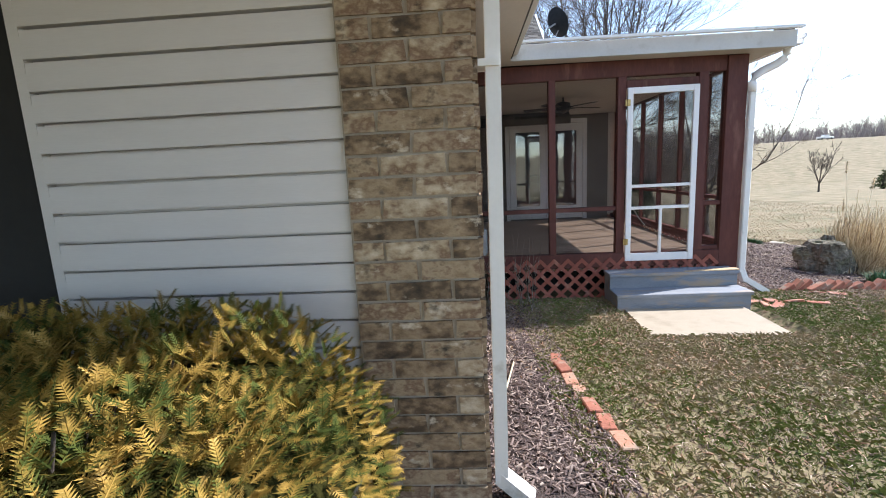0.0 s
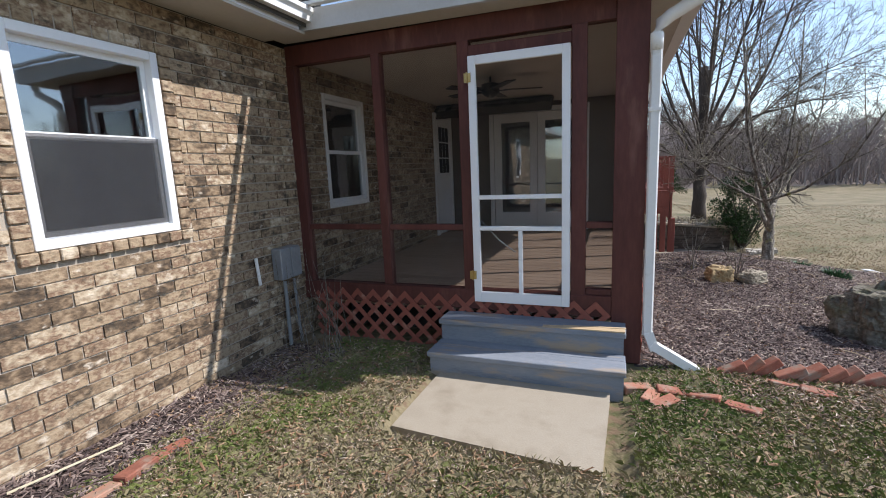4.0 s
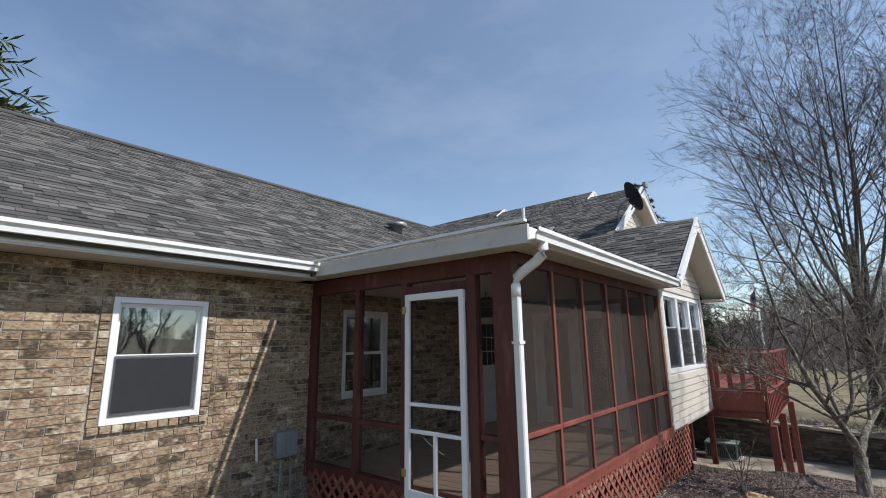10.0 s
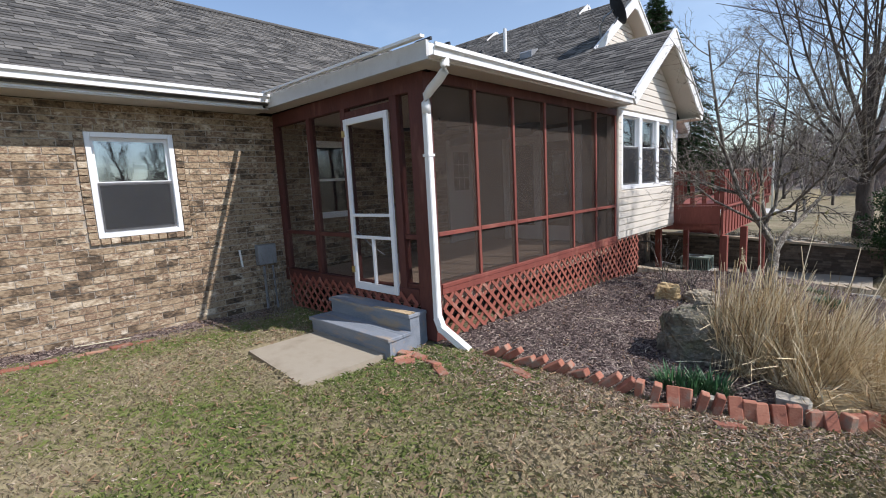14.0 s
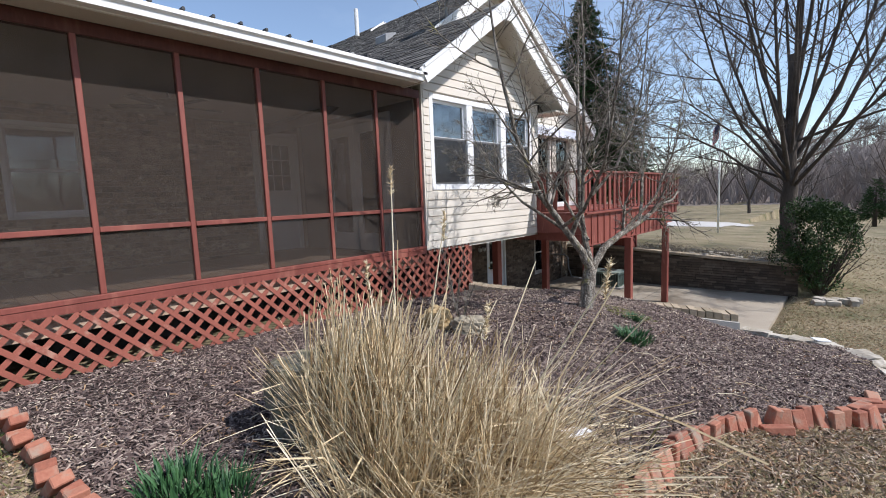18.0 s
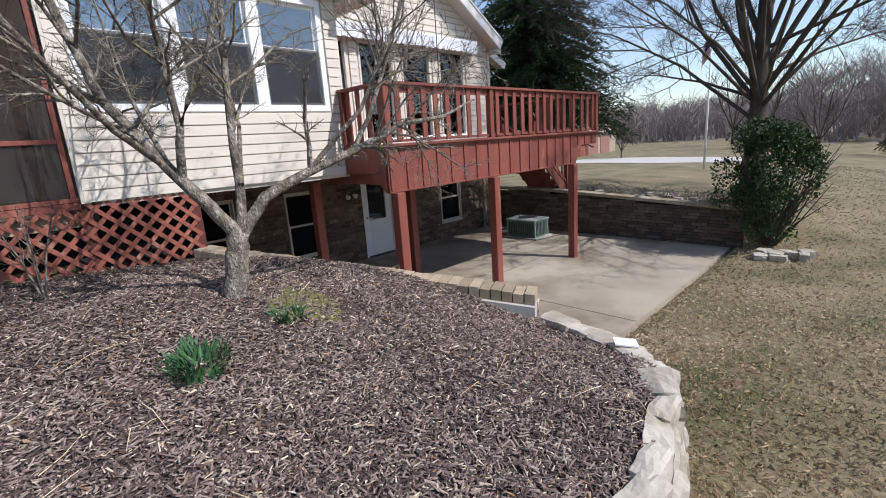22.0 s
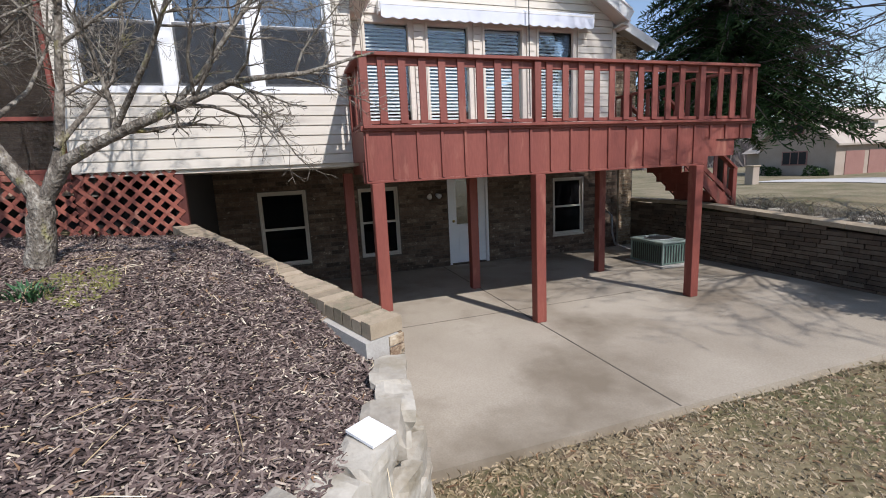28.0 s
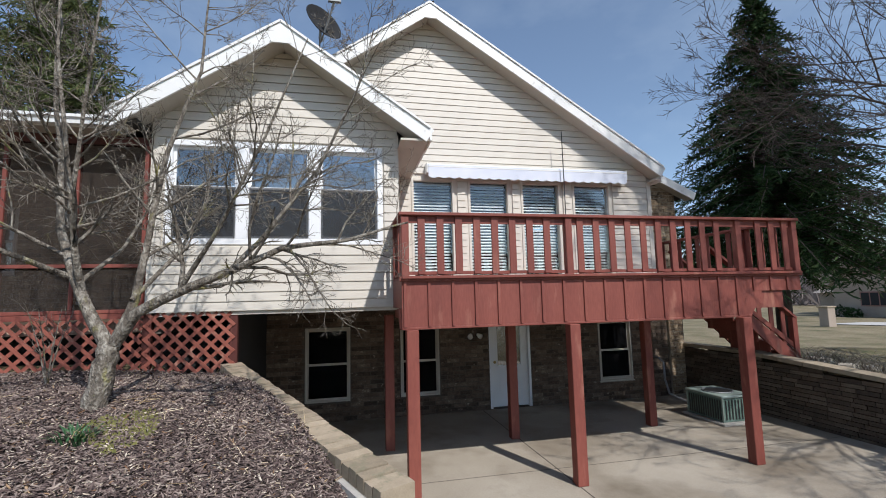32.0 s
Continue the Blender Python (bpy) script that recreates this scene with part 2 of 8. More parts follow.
def see_through(name, colour, clear, rough=0.03, gloss=True):
    """Glass or mesh: light passes by the share clear; glass also mirrors by Fresnel."""
    m = bpy.data.materials.new(name)
    m.use_nodes = True
    n, l = m.node_tree.nodes, m.node_tree.links
    n.clear()
    o, mix, tr = n.new("ShaderNodeOutputMaterial"), n.new("ShaderNodeMixShader"), n.new("ShaderNodeBsdfTransparent")
    if gloss:
        tr.inputs["Color"].default_value = (*colour, 1)
        gl, fr = n.new("ShaderNodeBsdfGlossy"), n.new("ShaderNodeFresnel")
        gl.inputs["Roughness"].default_value, gl.inputs["Color"].default_value = rough, (0.9, 0.93, 0.95, 1)
        fr.inputs["IOR"].default_value = clear
        tc, nz, bp = n.new("ShaderNodeTexCoord"), n.new("ShaderNodeTexNoise"), n.new("ShaderNodeBump")
        nz.inputs["Scale"].default_value = 2.5
        bp.inputs["Strength"].default_value, bp.inputs["Distance"].default_value = 0.15, 0.01
        l.new(tc.outputs["Object"], nz.inputs["Vector"])
        l.new(nz.outputs["Fac"], bp.inputs["Height"])
        l.new(bp.outputs["Normal"], gl.inputs["Normal"])
        l.new(fr.outputs["Fac"], mix.inputs["Fac"])
        l.new(tr.outputs[0], mix.inputs[1])
        l.new(gl.outputs[0], mix.inputs[2])
    else:
        df, tc, nz, mr = n.new("ShaderNodeBsdfDiffuse"), n.new("ShaderNodeTexCoord"), n.new("ShaderNodeTexNoise"), n.new("ShaderNodeMapRange")
        df.inputs["Color"].default_value = (*colour, 1)
        nz.inputs["Scale"].default_value, nz.inputs["Detail"].default_value = 2.2, 5
        mr.inputs["To Min"].default_value, mr.inputs["To Max"].default_value = clear + 0.07, clear - 0.07
        l.new(tc.outputs["Object"], nz.inputs["Vector"])
        l.new(nz.outputs["Fac"], mr.inputs["Value"])
        l.new(mr.outputs["Result"], mix.inputs["Fac"])
        l.new(df.outputs[0], mix.inputs[1])
        l.new(tr.outputs[0], mix.inputs[2])
    l.new(mix.outputs[0], o.inputs["Surface"])
    return m


M = {}
M["brick"] = material("brick", [(0.08, (0.034, 0.026, 0.019)), (0.25, (0.115, 0.078, 0.048)), (0.36, (0.245, 0.172, 0.106)), (0.50, (0.375, 0.285, 0.185)), (0.60, (0.195, 0.120, 0.075)), (0.73, (0.41, 0.32, 0.215)), (0.90, (0.60, 0.51, 0.385))],
                      0.9, 7, 24, 0.9, pieces=0.50, mix=0.45, stretch=(1, 1, 1.5), wear=((0.60, 0.52, 0.41), 0.14, 9.0, 0.05), stain=((0.045, 0.037, 0.026), 0.20, 10.0, 0.07), bump_far=0.012)
# darker copy of the house brick, with shade under the deck put in
M["brick_shaded"] = material("shaded_brick", [(0.06, (0.030, 0.022, 0.017)), (0.36, (0.085, 0.058, 0.042)), (0.62, (0.150, 0.105, 0.075)), (0.82, (0.215, 0.16, 0.115)), (0.95, (0.42, 0.35, 0.27))],
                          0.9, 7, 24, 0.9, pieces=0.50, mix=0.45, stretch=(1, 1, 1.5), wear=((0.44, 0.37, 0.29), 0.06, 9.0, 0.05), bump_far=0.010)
M["mortar"] = material("mortar", [(0, (0.30, 0.26, 0.21)), (1, (0.44, 0.385, 0.315))], 0.95, 5, 120, 0.5)
M["paver"] = material("red_brick", [(0.0, (0.17, 0.064, 0.042)), (0.35, (0.29, 0.105, 0.066)), (0.65, (0.38, 0.165, 0.105)), (1.0, (0.36, 0.24, 0.17))], 0.9, 14, 60, 0.7, pieces=0.65, wear=((0.26, 0.21, 0.16), 0.34, 7, 0.08))
M["siding"] = material("vinyl_siding", [(0, (0.60, 0.555, 0.48)), (1, (0.67, 0.625, 0.55))], 0.5, 2, 40, 0.12, stretch=(6, 0.6, 6), wear=((0.52, 0.475, 0.41), 0.12, 1.5, 0.1))
M["siding_garage"] = material("grey_siding", [(0, (0.62, 0.60, 0.59)), (1, (0.69, 0.67, 0.66))], 0.55, 2, 40, 0.12, stretch=(0.6, 6, 6))
M["white"] = material("white_metal", [(0, (0.74, 0.74, 0.72)), (1, (0.82, 0.82, 0.80))], 0.4, 3, 50, 0.08, wear=((0.58, 0.57, 0.53), 0.1, 5))
M["vinyl"] = material("white_vinyl", [(0, (0.80, 0.81, 0.82)), (1, (0.86, 0.87, 0.88))], 0.35, 3, 50, 0.05)
M["soffit"] = material("soffit", [(0, (0.50, 0.465, 0.40)), (1, (0.58, 0.54, 0.47))], 0.6, 2, 30, 0.1)
M["red"] = material("red_stain", [(0, (0.155, 0.038, 0.027)), (0.5, (0.205, 0.052, 0.037)), (1, (0.255, 0.072, 0.050))], 0.6, 3, 45, 0.35, stretch=(1, 1, 0.25), wear=((0.32, 0.13, 0.09), 0.15, 5, 0.08))
M["lattice"] = material("lattice_red", [(0, (0.22, 0.062, 0.042)), (1, (0.33, 0.105, 0.07))], 0.7, 4, 60, 0.3, pieces=0.4, wear=((0.40, 0.22, 0.16), 0.15, 8, 0.08))
M["blue"] = material("worn_blue_paint", [(0, (0.14, 0.165, 0.20)), (0.5, (0.20, 0.225, 0.26)), (1, (0.25, 0.27, 0.30))], 0.7, 4, 50, 0.4, stretch=(0.5, 2, 2), wear=((0.36, 0.28, 0.20), 0.32, 2.6, 0.06))
M["board"] = material("porch_board", [(0, (0.38, 0.27, 0.195)), (1, (0.54, 0.41, 0.31))], 0.6, 3, 40, 0.25, stretch=(0.3, 3, 3), pieces=0.4)
M["bare_wood"] = material("bare_wood", [(0, (0.40, 0.27, 0.13)), (0.5, (0.55, 0.42, 0.26)), (1, (0.30, 0.19, 0.10))], 0.8, 5, 60, 0.5, stretch=(0.3, 4, 4))
M["slab"] = material("concrete_slab", [(0, (0.29, 0.25, 0.19)), (1, (0.38, 0.335, 0.262))], 0.9, 3, 90, 0.3, wear=((0.25, 0.21, 0.155), 0.3, 3, 0.12))
M["patio"] = material("patio_concrete", [(0, (0.25, 0.21, 0.16)), (0.5, (0.36, 0.315, 0.25)), (1, (0.47, 0.42, 0.345))], 0.85, 0.6, 60, 0.25, wear=((0.20, 0.165, 0.12), 0.42, 0.55, 0.09))
M["cement"] = material("cement_footing", [(0, (0.34, 0.32, 0.29)), (1, (0.50, 0.48, 0.44))], 0.92, 4, 70, 0.5)
M["cap"] = material("brick_cap", [(0, (0.17, 0.135, 0.092)), (0.5, (0.31, 0.25, 0.175)), (1, (0.45, 0.365, 0.265))], 0.9, 12, 80, 0.6, pieces=0.6, wear=((0.20, 0.185, 0.12), 0.25, 8, 0.08))
M["shingle"] = material("asphalt_shingle", [(0.05, (0.034, 0.033, 0.031)), (0.5, (0.088, 0.083, 0.076)), (0.95, (0.185, 0.174, 0.157))], 0.95, 3, 160, 0.9, pieces=0.75, bump_far=0.005)
M["stone"] = material("limestone", [(0, (0.25, 0.22, 0.175)), (0.5, (0.41, 0.375, 0.315)), (1, (0.56, 0.525, 0.455))], 0.9, 3, 26, 0.6, bump_far=0.012, pieces=0.4, wear=((0.30, 0.26, 0.19), 0.3, 4, 0.1))
M["boulder"] = material("lichen_boulder", [(0, (0.075, 0.066, 0.050)), (0.5, (0.18, 0.162, 0.125)), (1, (0.36, 0.33, 0.265))], 0.95, 7, 28, 1.0, bump_far=0.04, spec=0.15, wear=((0.20, 0.20, 0.12), 0.22, 5, 0.1))
M["ochre_stone"] = material("ochre_stone", [(0, (0.36, 0.24, 0.10)), (1, (0.55, 0.42, 0.24))], 0.9, 6, 40, 0.8, bump_far=0.01)
M["mulch"] = material("mulch_bed", [(0, (0.022, 0.015, 0.013)), (0.5, (0.055, 0.038, 0.033)), (1, (0.12, 0.09, 0.078))], 0.95, 18, 90, 1.0, mix=0.6, bump_far=0.03)
M["chip"] = material("wood_chip", [(0.06, (0.032, 0.021, 0.019)), (0.38, (0.10, 0.067, 0.060)), (0.60, (0.19, 0.140, 0.122)), (0.82, (0.31, 0.245, 0.208)), (0.95, (0.54, 0.46, 0.37))], 0.85, 1.6, 40, 0.4, pieces=0.72)
M["straw"] = material("dry_grass", [(0.06, (0.12, 0.072, 0.034)), (0.26, (0.38, 0.27, 0.14)), (0.55, (0.64, 0.51, 0.31)), (0.9, (0.84, 0.74, 0.54))], 0.7, 5, 50, 0.2, pieces=0.85)
M["blade"] = material("lawn_blade", [(0.10, (0.080, 0.138, 0.024)), (0.42, (0.170, 0.195, 0.052)), (0.54, (0.255, 0.220, 0.118)), (0.90, (0.41, 0.335, 0.22))], 0.8, 0.7, 4, 0.0, pieces=0.26, mix=0.3)
M["leaf"] = material("dead_leaf", [(0, (0.13, 0.065, 0.033)), (0.5, (0.26, 0.15, 0.08)), (1, (0.42, 0.30, 0.185))], 0.8, 10, 60, 0.2, pieces=0.8)
M["green"] = material("bulb_leaf", [(0, (0.018, 0.062, 0.024)), (1, (0.055, 0.145, 0.05))], 0.5, 10, 60, 0.1, pieces=0.7)
M["holly"] = material("evergreen_leaf", [(0, (0.010, 0.030, 0.009)), (0.6, (0.030, 0.066, 0.018)), (1, (0.080, 0.13, 0.038))], 0.55, 3, 30, 0.1, pieces=0.7, spec=0.25)
M["spruce"] = material("spruce_needle", [(0, (0.020, 0.046, 0.018)), (0.6, (0.050, 0.092, 0.036)), (1, (0.105, 0.150, 0.062))], 0.8, 2, 20, 0.1, pieces=0.7, spec=0.1)
M["pine"] = material("pine_needle", [(0, (0.045, 0.075, 0.022)), (0.6, (0.115, 0.145, 0.045)), (1, (0.23, 0.23, 0.08))], 0.7, 2, 20, 0.1, pieces=0.7)
M["yew"] = material("yew_needle", [(0.12, (0.022, 0.042, 0.010)), (0.38, (0.070, 0.085, 0.018)), (0.52, (0.21, 0.145, 0.03)), (0.74, (0.36, 0.235, 0.058)), (0.95, (0.47, 0.33, 0.12))], 0.75, 8.5, 25, 0.1, pieces=0.18, mix=0.2, spec=0.1)
M["bark"] = material("lichen_bark", [(0.08, (0.065, 0.052, 0.041)), (0.48, (0.175, 0.150, 0.120)), (0.92, (0.43, 0.40, 0.34))], 0.95, 18, 60, 1.0, bump_far=0.03, stretch=(1, 1, 0.6), wear=((0.27, 0.25, 0.085), 0.16, 6, 0.06), stain=((0.05, 0.042, 0.035), 0.14, 9, 0.08))
M["dark_bark"] = material("dark_bark", [(0, (0.038, 0.030, 0.025)), (1, (0.11, 0.088, 0.072))], 0.95, 4, 30, 0.8, stretch=(1, 1, 0.3), bump_far=0.02)
# paler and greyer than near bark: distance haze is put into the colour
M["hazed_twig"] = material("hazed_far_twigs", [(0, (0.20, 0.165, 0.15)), (1, (0.34, 0.295, 0.275))], 0.95, 0.3, 2, 0.0, pieces=0.5)
# near-black stand-in for shade in the rooms and under the porch
M["dark"] = material("shade_black", [(0, (0.018, 0.018, 0.019)), (1, (0.028, 0.028, 0.028))], 0.9, 2, 20, 0.0)
M["dark_green_shaded"] = material("dark_green_panel_shaded", [(0, (0.010, 0.014, 0.011)), (1, (0.016, 0.022, 0.017))], 0.5, 2, 20, 0.05)
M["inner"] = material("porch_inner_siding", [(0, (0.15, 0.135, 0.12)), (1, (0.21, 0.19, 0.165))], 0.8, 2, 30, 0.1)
M["ceiling"] = material("porch_ceiling", [(0, (0.52, 0.47, 0.40)), (1, (0.60, 0.55, 0.48))], 0.8, 2, 30, 0.1)
M["black"] = material("black_metal", [(0, (0.015, 0.015, 0.015)), (1, (0.03, 0.03, 0.03))], 0.45, 5, 40, 0.05)
M["grey"] = material("grey_metal", [(0, (0.22, 0.23, 0.24)), (1, (0.32, 0.33, 0.34))], 0.5, 5, 40, 0.1, metal=0.3)
M["brass"] = material("brass", [(0, (0.40, 0.28, 0.10)), (1, (0.55, 0.42, 0.18))], 0.4, 8, 40, 0.1, metal=0.8)
M["ac"] = material("ac_green", [(0, (0.09, 0.15, 0.125)), (1, (0.16, 0.235, 0.20))], 0.55, 4, 40, 0.1)
M["awning"] = material("awning_cloth", [(0, (0.62, 0.66, 0.76)), (1, (0.74, 0.77, 0.85))], 0.8, 3, 200, 0.2)
M["blind"] = material("window_blind", [(0, (0.70, 0.72, 0.72)), (1, (0.80, 0.82, 0.82))], 0.5, 3, 30, 0.05)
M["road"] = material("pale_drive", [(0, (0.42, 0.40, 0.37)), (1, (0.52, 0.50, 0.47))], 0.9, 0.6, 20, 0.1)
M["flag_red"] = material("flag_red", [(0, (0.40, 0.03, 0.04)), (1, (0.50, 0.05, 0.06))], 0.8, 5, 60, 0.1)
M["flag_white"] = material("flag_white", [(0, (0.65, 0.64, 0.62)), (1, (0.75, 0.74, 0.72))], 0.8, 5, 60, 0.1)
M["flag_blue"] = material("flag_blue", [(0, (0.02, 0.03, 0.12)), (1, (0.03, 0.05, 0.18))], 0.8, 5, 60, 0.1)
M["far_brick"] = material("far_house_brick", [(0, (0.30, 0.24, 0.19)), (1, (0.40, 0.33, 0.27))], 0.9, 1, 14, 0.2)
M["far_roof"] = material("far_house_roof", [(0, (0.34, 0.29, 0.24)), (1, (0.44, 0.385, 0.325))], 0.9, 1, 12, 0.2)
M["glass"] = see_through("window_glass", (0.74, 0.78, 0.80), 3.1)
M["clear_glass"] = see_through("clear_glass", (0.90, 0.92, 0.92), 1.75)
M["screen"] = see_through("insect_screen", (0.070, 0.058, 0.050), 0.58, gloss=False)
# brown stone with the far wall's shade put into its dark colour
M["ledge"] = material("brown_ledge_shaded", [(0.05, (0.040, 0.029, 0.022)), (0.5, (0.095, 0.068, 0.048)), (0.95, (0.185, 0.145, 0.105))], 0.9, 7, 40, 0.8, pieces=0.55, bump_far=0.01)
M["joint"] = material("dark_joint", [(0, (0.09, 0.075, 0.06)), (1, (0.14, 0.12, 0.095))], 0.95, 6, 60, 0.3)
M["screen_dark"] = see_through("front_screen", (0.046, 0.041, 0.037), 0.86, gloss=False)
M["litter"] = material("leaf_litter", [(0.05, (0.075, 0.048, 0.036)), (0.42, (0.18, 0.125, 0.09)), (0.74, (0.31, 0.235, 0.168)), (0.93, (0.55, 0.465, 0.365))], 0.9, 20, 120, 0.3, pieces=0.85)

# darker copy of the red stain, with the shade on porch timbers put in
M["porch_red_shaded"] = material("shaded_red_stain", [(0, (0.066, 0.0205, 0.016)), (0.5, (0.095, 0.029, 0.023)), (1, (0.13, 0.043, 0.034))], 0.6, 3, 45, 0.35, stretch=(1, 1, 0.25), spec=0.35, wear=((0.18, 0.078, 0.06), 0.15, 5, 0.08))
M["yew_shade"] = material("yew_shade", [(0, (0.010, 0.012, 0.004)), (1, (0.045, 0.042, 0.012))], 1.0, 20, 90, 0.8, bump_far=0.02, spec=0.02)
M["ac_top"] = material("ac_top_panel", [(0, (0.20, 0.26, 0.23)), (1, (0.31, 0.37, 0.335))], 0.5, 4, 40, 0.1)
M["moss"] = material("moss", [(0, (0.095, 0.10, 0.028)), (1, (0.215, 0.20, 0.06))], 0.9, 10, 60, 0.2, pieces=0.7)

M["far_ground"] = material("woodland_floor", [(0, (0.15, 0.12, 0.10)), (1, (0.26, 0.215, 0.185))], 0.95, 0.05, 0.6, 0.0)
M["far_door"] = material("far_garage_door", [(0, (0.24, 0.12, 0.10)), (1, (0.30, 0.16, 0.13))], 0.7, 1, 12, 0.1)
M["pale_leaf"] = material("pale_leaf_bits", [(0, (0.34, 0.26, 0.17)), (0.6, (0.58, 0.49, 0.37)), (1, (0.72, 0.65, 0.54))], 0.85, 20, 60, 0.2, pieces=0.8)
M["window_screen"] = see_through("window_screen", (0.012, 0.012, 0.013), 0.38, gloss=False)


M["tan_stone"] = material("tan_stone", [(0, (0.20, 0.17, 0.12)), (1, (0.40, 0.35, 0.26))], 0.9, 6, 30, 0.8, bump_far=0.012)
M["sash_screen"] = see_through("sash_screen", (0.060, 0.062, 0.066), 0.48, gloss=False)
M["dish"] = material("dish_grey", [(0, (0.022, 0.023, 0.025)), (1, (0.035, 0.036, 0.038))], 0.85, 5, 40, 0.05, spec=0.15)
M["blade_dry"] = material("dry_lawn_blade", [(0.04, (0.135, 0.140, 0.050)), (0.24, (0.285, 0.238, 0.130)), (0.50, (0.44, 0.350, 0.222)), (0.9, (0.64, 0.525, 0.375))], 0.8, 0.5, 4, 0.0, pieces=0.35, mix=0.3)

M["yellow"] = material("yellow_stick", [(0, (0.46, 0.41, 0.27)), (1, (0.58, 0.53, 0.38))], 0.6, 5, 40, 0.1)

# greyer than the white metal; only the porch front fascia has it
M["fascia"] = material("grey_fascia", [(0, (0.50, 0.50, 0.49)), (1, (0.58, 0.58, 0.57))], 0.5, 3, 50, 0.08, wear=((0.42, 0.41, 0.39), 0.15, 5, 0.1))


# ---------------------------------------------------------------- the ground
PATIO = -1.63
BED = [(3.16, 5.55), (3.62, 5.70), (4.40, 5.77), (5.05, 5.83), (5.55, 5.97), (5.97, 6.15), (6.38, 6.42), (6.70, 6.75), (6.90, 7.40), (6.93, 8.30), (7.06, 8.95), (7.28, 9.38),
       (7.62, 9.76), (7.96, 10.20), (8.15, 10.60), (8.20, 11.00), (8.16, 11.50), (8.00, 12.05), (7.82, 12.50), (7.42, 12.76), (6.72, 12.92), (3.20, 11.25)]
WALL_A, WALL_B = Vector((3.15, 11.25)), Vector((6.58, 12.98))


def ease(a, b, t):
    t = min(max((t - a) / (b - a), 0.0), 1.0)
    return t * t * (3 - 2 * t)


def inside(poly, x, y):
    odd, j = False, len(poly) - 1
    for i in range(len(poly)):
        (xi, yi), (xj, yj) = poly[i], poly[j]
        if (yi > y) != (yj > y) and x < (xj - xi) * (y - yi) / (yj - yi) + xi:
            odd = not odd
        j = i
    return odd


def upper(x, y):
    """The slope that falls from the brick wall towards the lower lawn."""
    x, y = min(max(x, -1.0), 11.0), min(max(y, -2.0), 14.0)
    z = 0.216 + 0.0642 * x - 0.0505 * y - 0.01235 * x * x - 0.00192 * x * y + 0.00166 * y * y
    z += 0.15 * math.exp(-((x - 5.2) ** 2 + (y - 10.5) ** 2) / 1.2) - 0.08 * math.exp(-((x - 2.3) ** 2 + (y - 4.7) ** 2) / 1.6)
    z += 0.11 * math.exp(-(x ** 2 + (y - 1.7) ** 2) / 0.5) - 0.08 * math.exp(-((x - 3.2) ** 2 + (y - 11.2) ** 2) / 0.6)
    z -= 0.26 * math.exp(-((x - 6.75) ** 2 / 0.9 + (y - 12.8) ** 2 / 0.5))
    return z


def lower(x, y):
    return PATIO - 0.01 + 0.21 * min(max(x - 6.6, 0.0), 3.2) * (1 - 0.75 * ease(13.0, 18.0, y))


def ground_z(x, y):
    """Height of the ground at x, y."""
    r = math.hypot(x - 6, y - 6)
    if 1.62 < x < 3.1 and 4.12 < y < 5.55:
        return -0.05
    if inside(BED, x, y):
        z = upper(x, y)
    elif x < 6.6 and y > 11.0 and (y < 20.35 or x < 0.8):
        z = PATIO - 0.12 if y > 11.25 + (x - 3.15) * 0.5 else upper(x, y)
    else:
        lawn = upper(x, y) + (lower(x, y) - upper(x, y)) * ease(10.0, 12.9, y)
        far = -1.0 - 0.046 * (min(y, 75) - 20)
        lawn += (far - lawn) * ease(20, 34, y)
        bank = -0.52 - 0.045 * max(x, -8) - 0.043 * (min(y, 75) - 20.4)
        bank = bank + (lawn - bank) * ease(6.5, 9.5, x)
        z = lawn + (bank - lawn) * ease(20.34, 20.36 + 2.4 * max(x - 6.75, 0.0), y)
        z += (-0.6 - 0.02 * min(x - 10, 50) - z) * ease(11, 30, x) * (1 - ease(8, 26, y))
    if r > 40:
        az = math.degrees(math.atan2(x - 6, y - 4))
        rise = 10.5 if 20 < az < 120 else 6 + 4.5 * ease(0, 20, az) + 16 * math.exp(-((az - 5) / 8) ** 2) if az <= 20 else 8
        z += ease(80, 250, r) * rise + ease(250, 900, r) * 8
    return z + 0.018 * noise.noise((x * 1.3, y * 1.3, 0.0)) + 0.12 * min(r / 40, 1) * noise.noise((x * 0.12, y * 0.12, 3.0))


def steps_out(lo, hi, fine, coarse_lo, coarse_hi):
    """Grid lines: fine from lo to hi, then ever wider."""
    mid = list(np.arange(lo, hi + 1e-6, fine))
    low, s, at = [], fine, lo
    while at > coarse_lo:
        s *= 1.17
        at -= s
        low.append(at)
    high, s, at = [], fine, mid[-1]
    while at < coarse_hi:
        s *= 1.17
        at += s
        high.append(at)
    return low[::-1] + mid + high


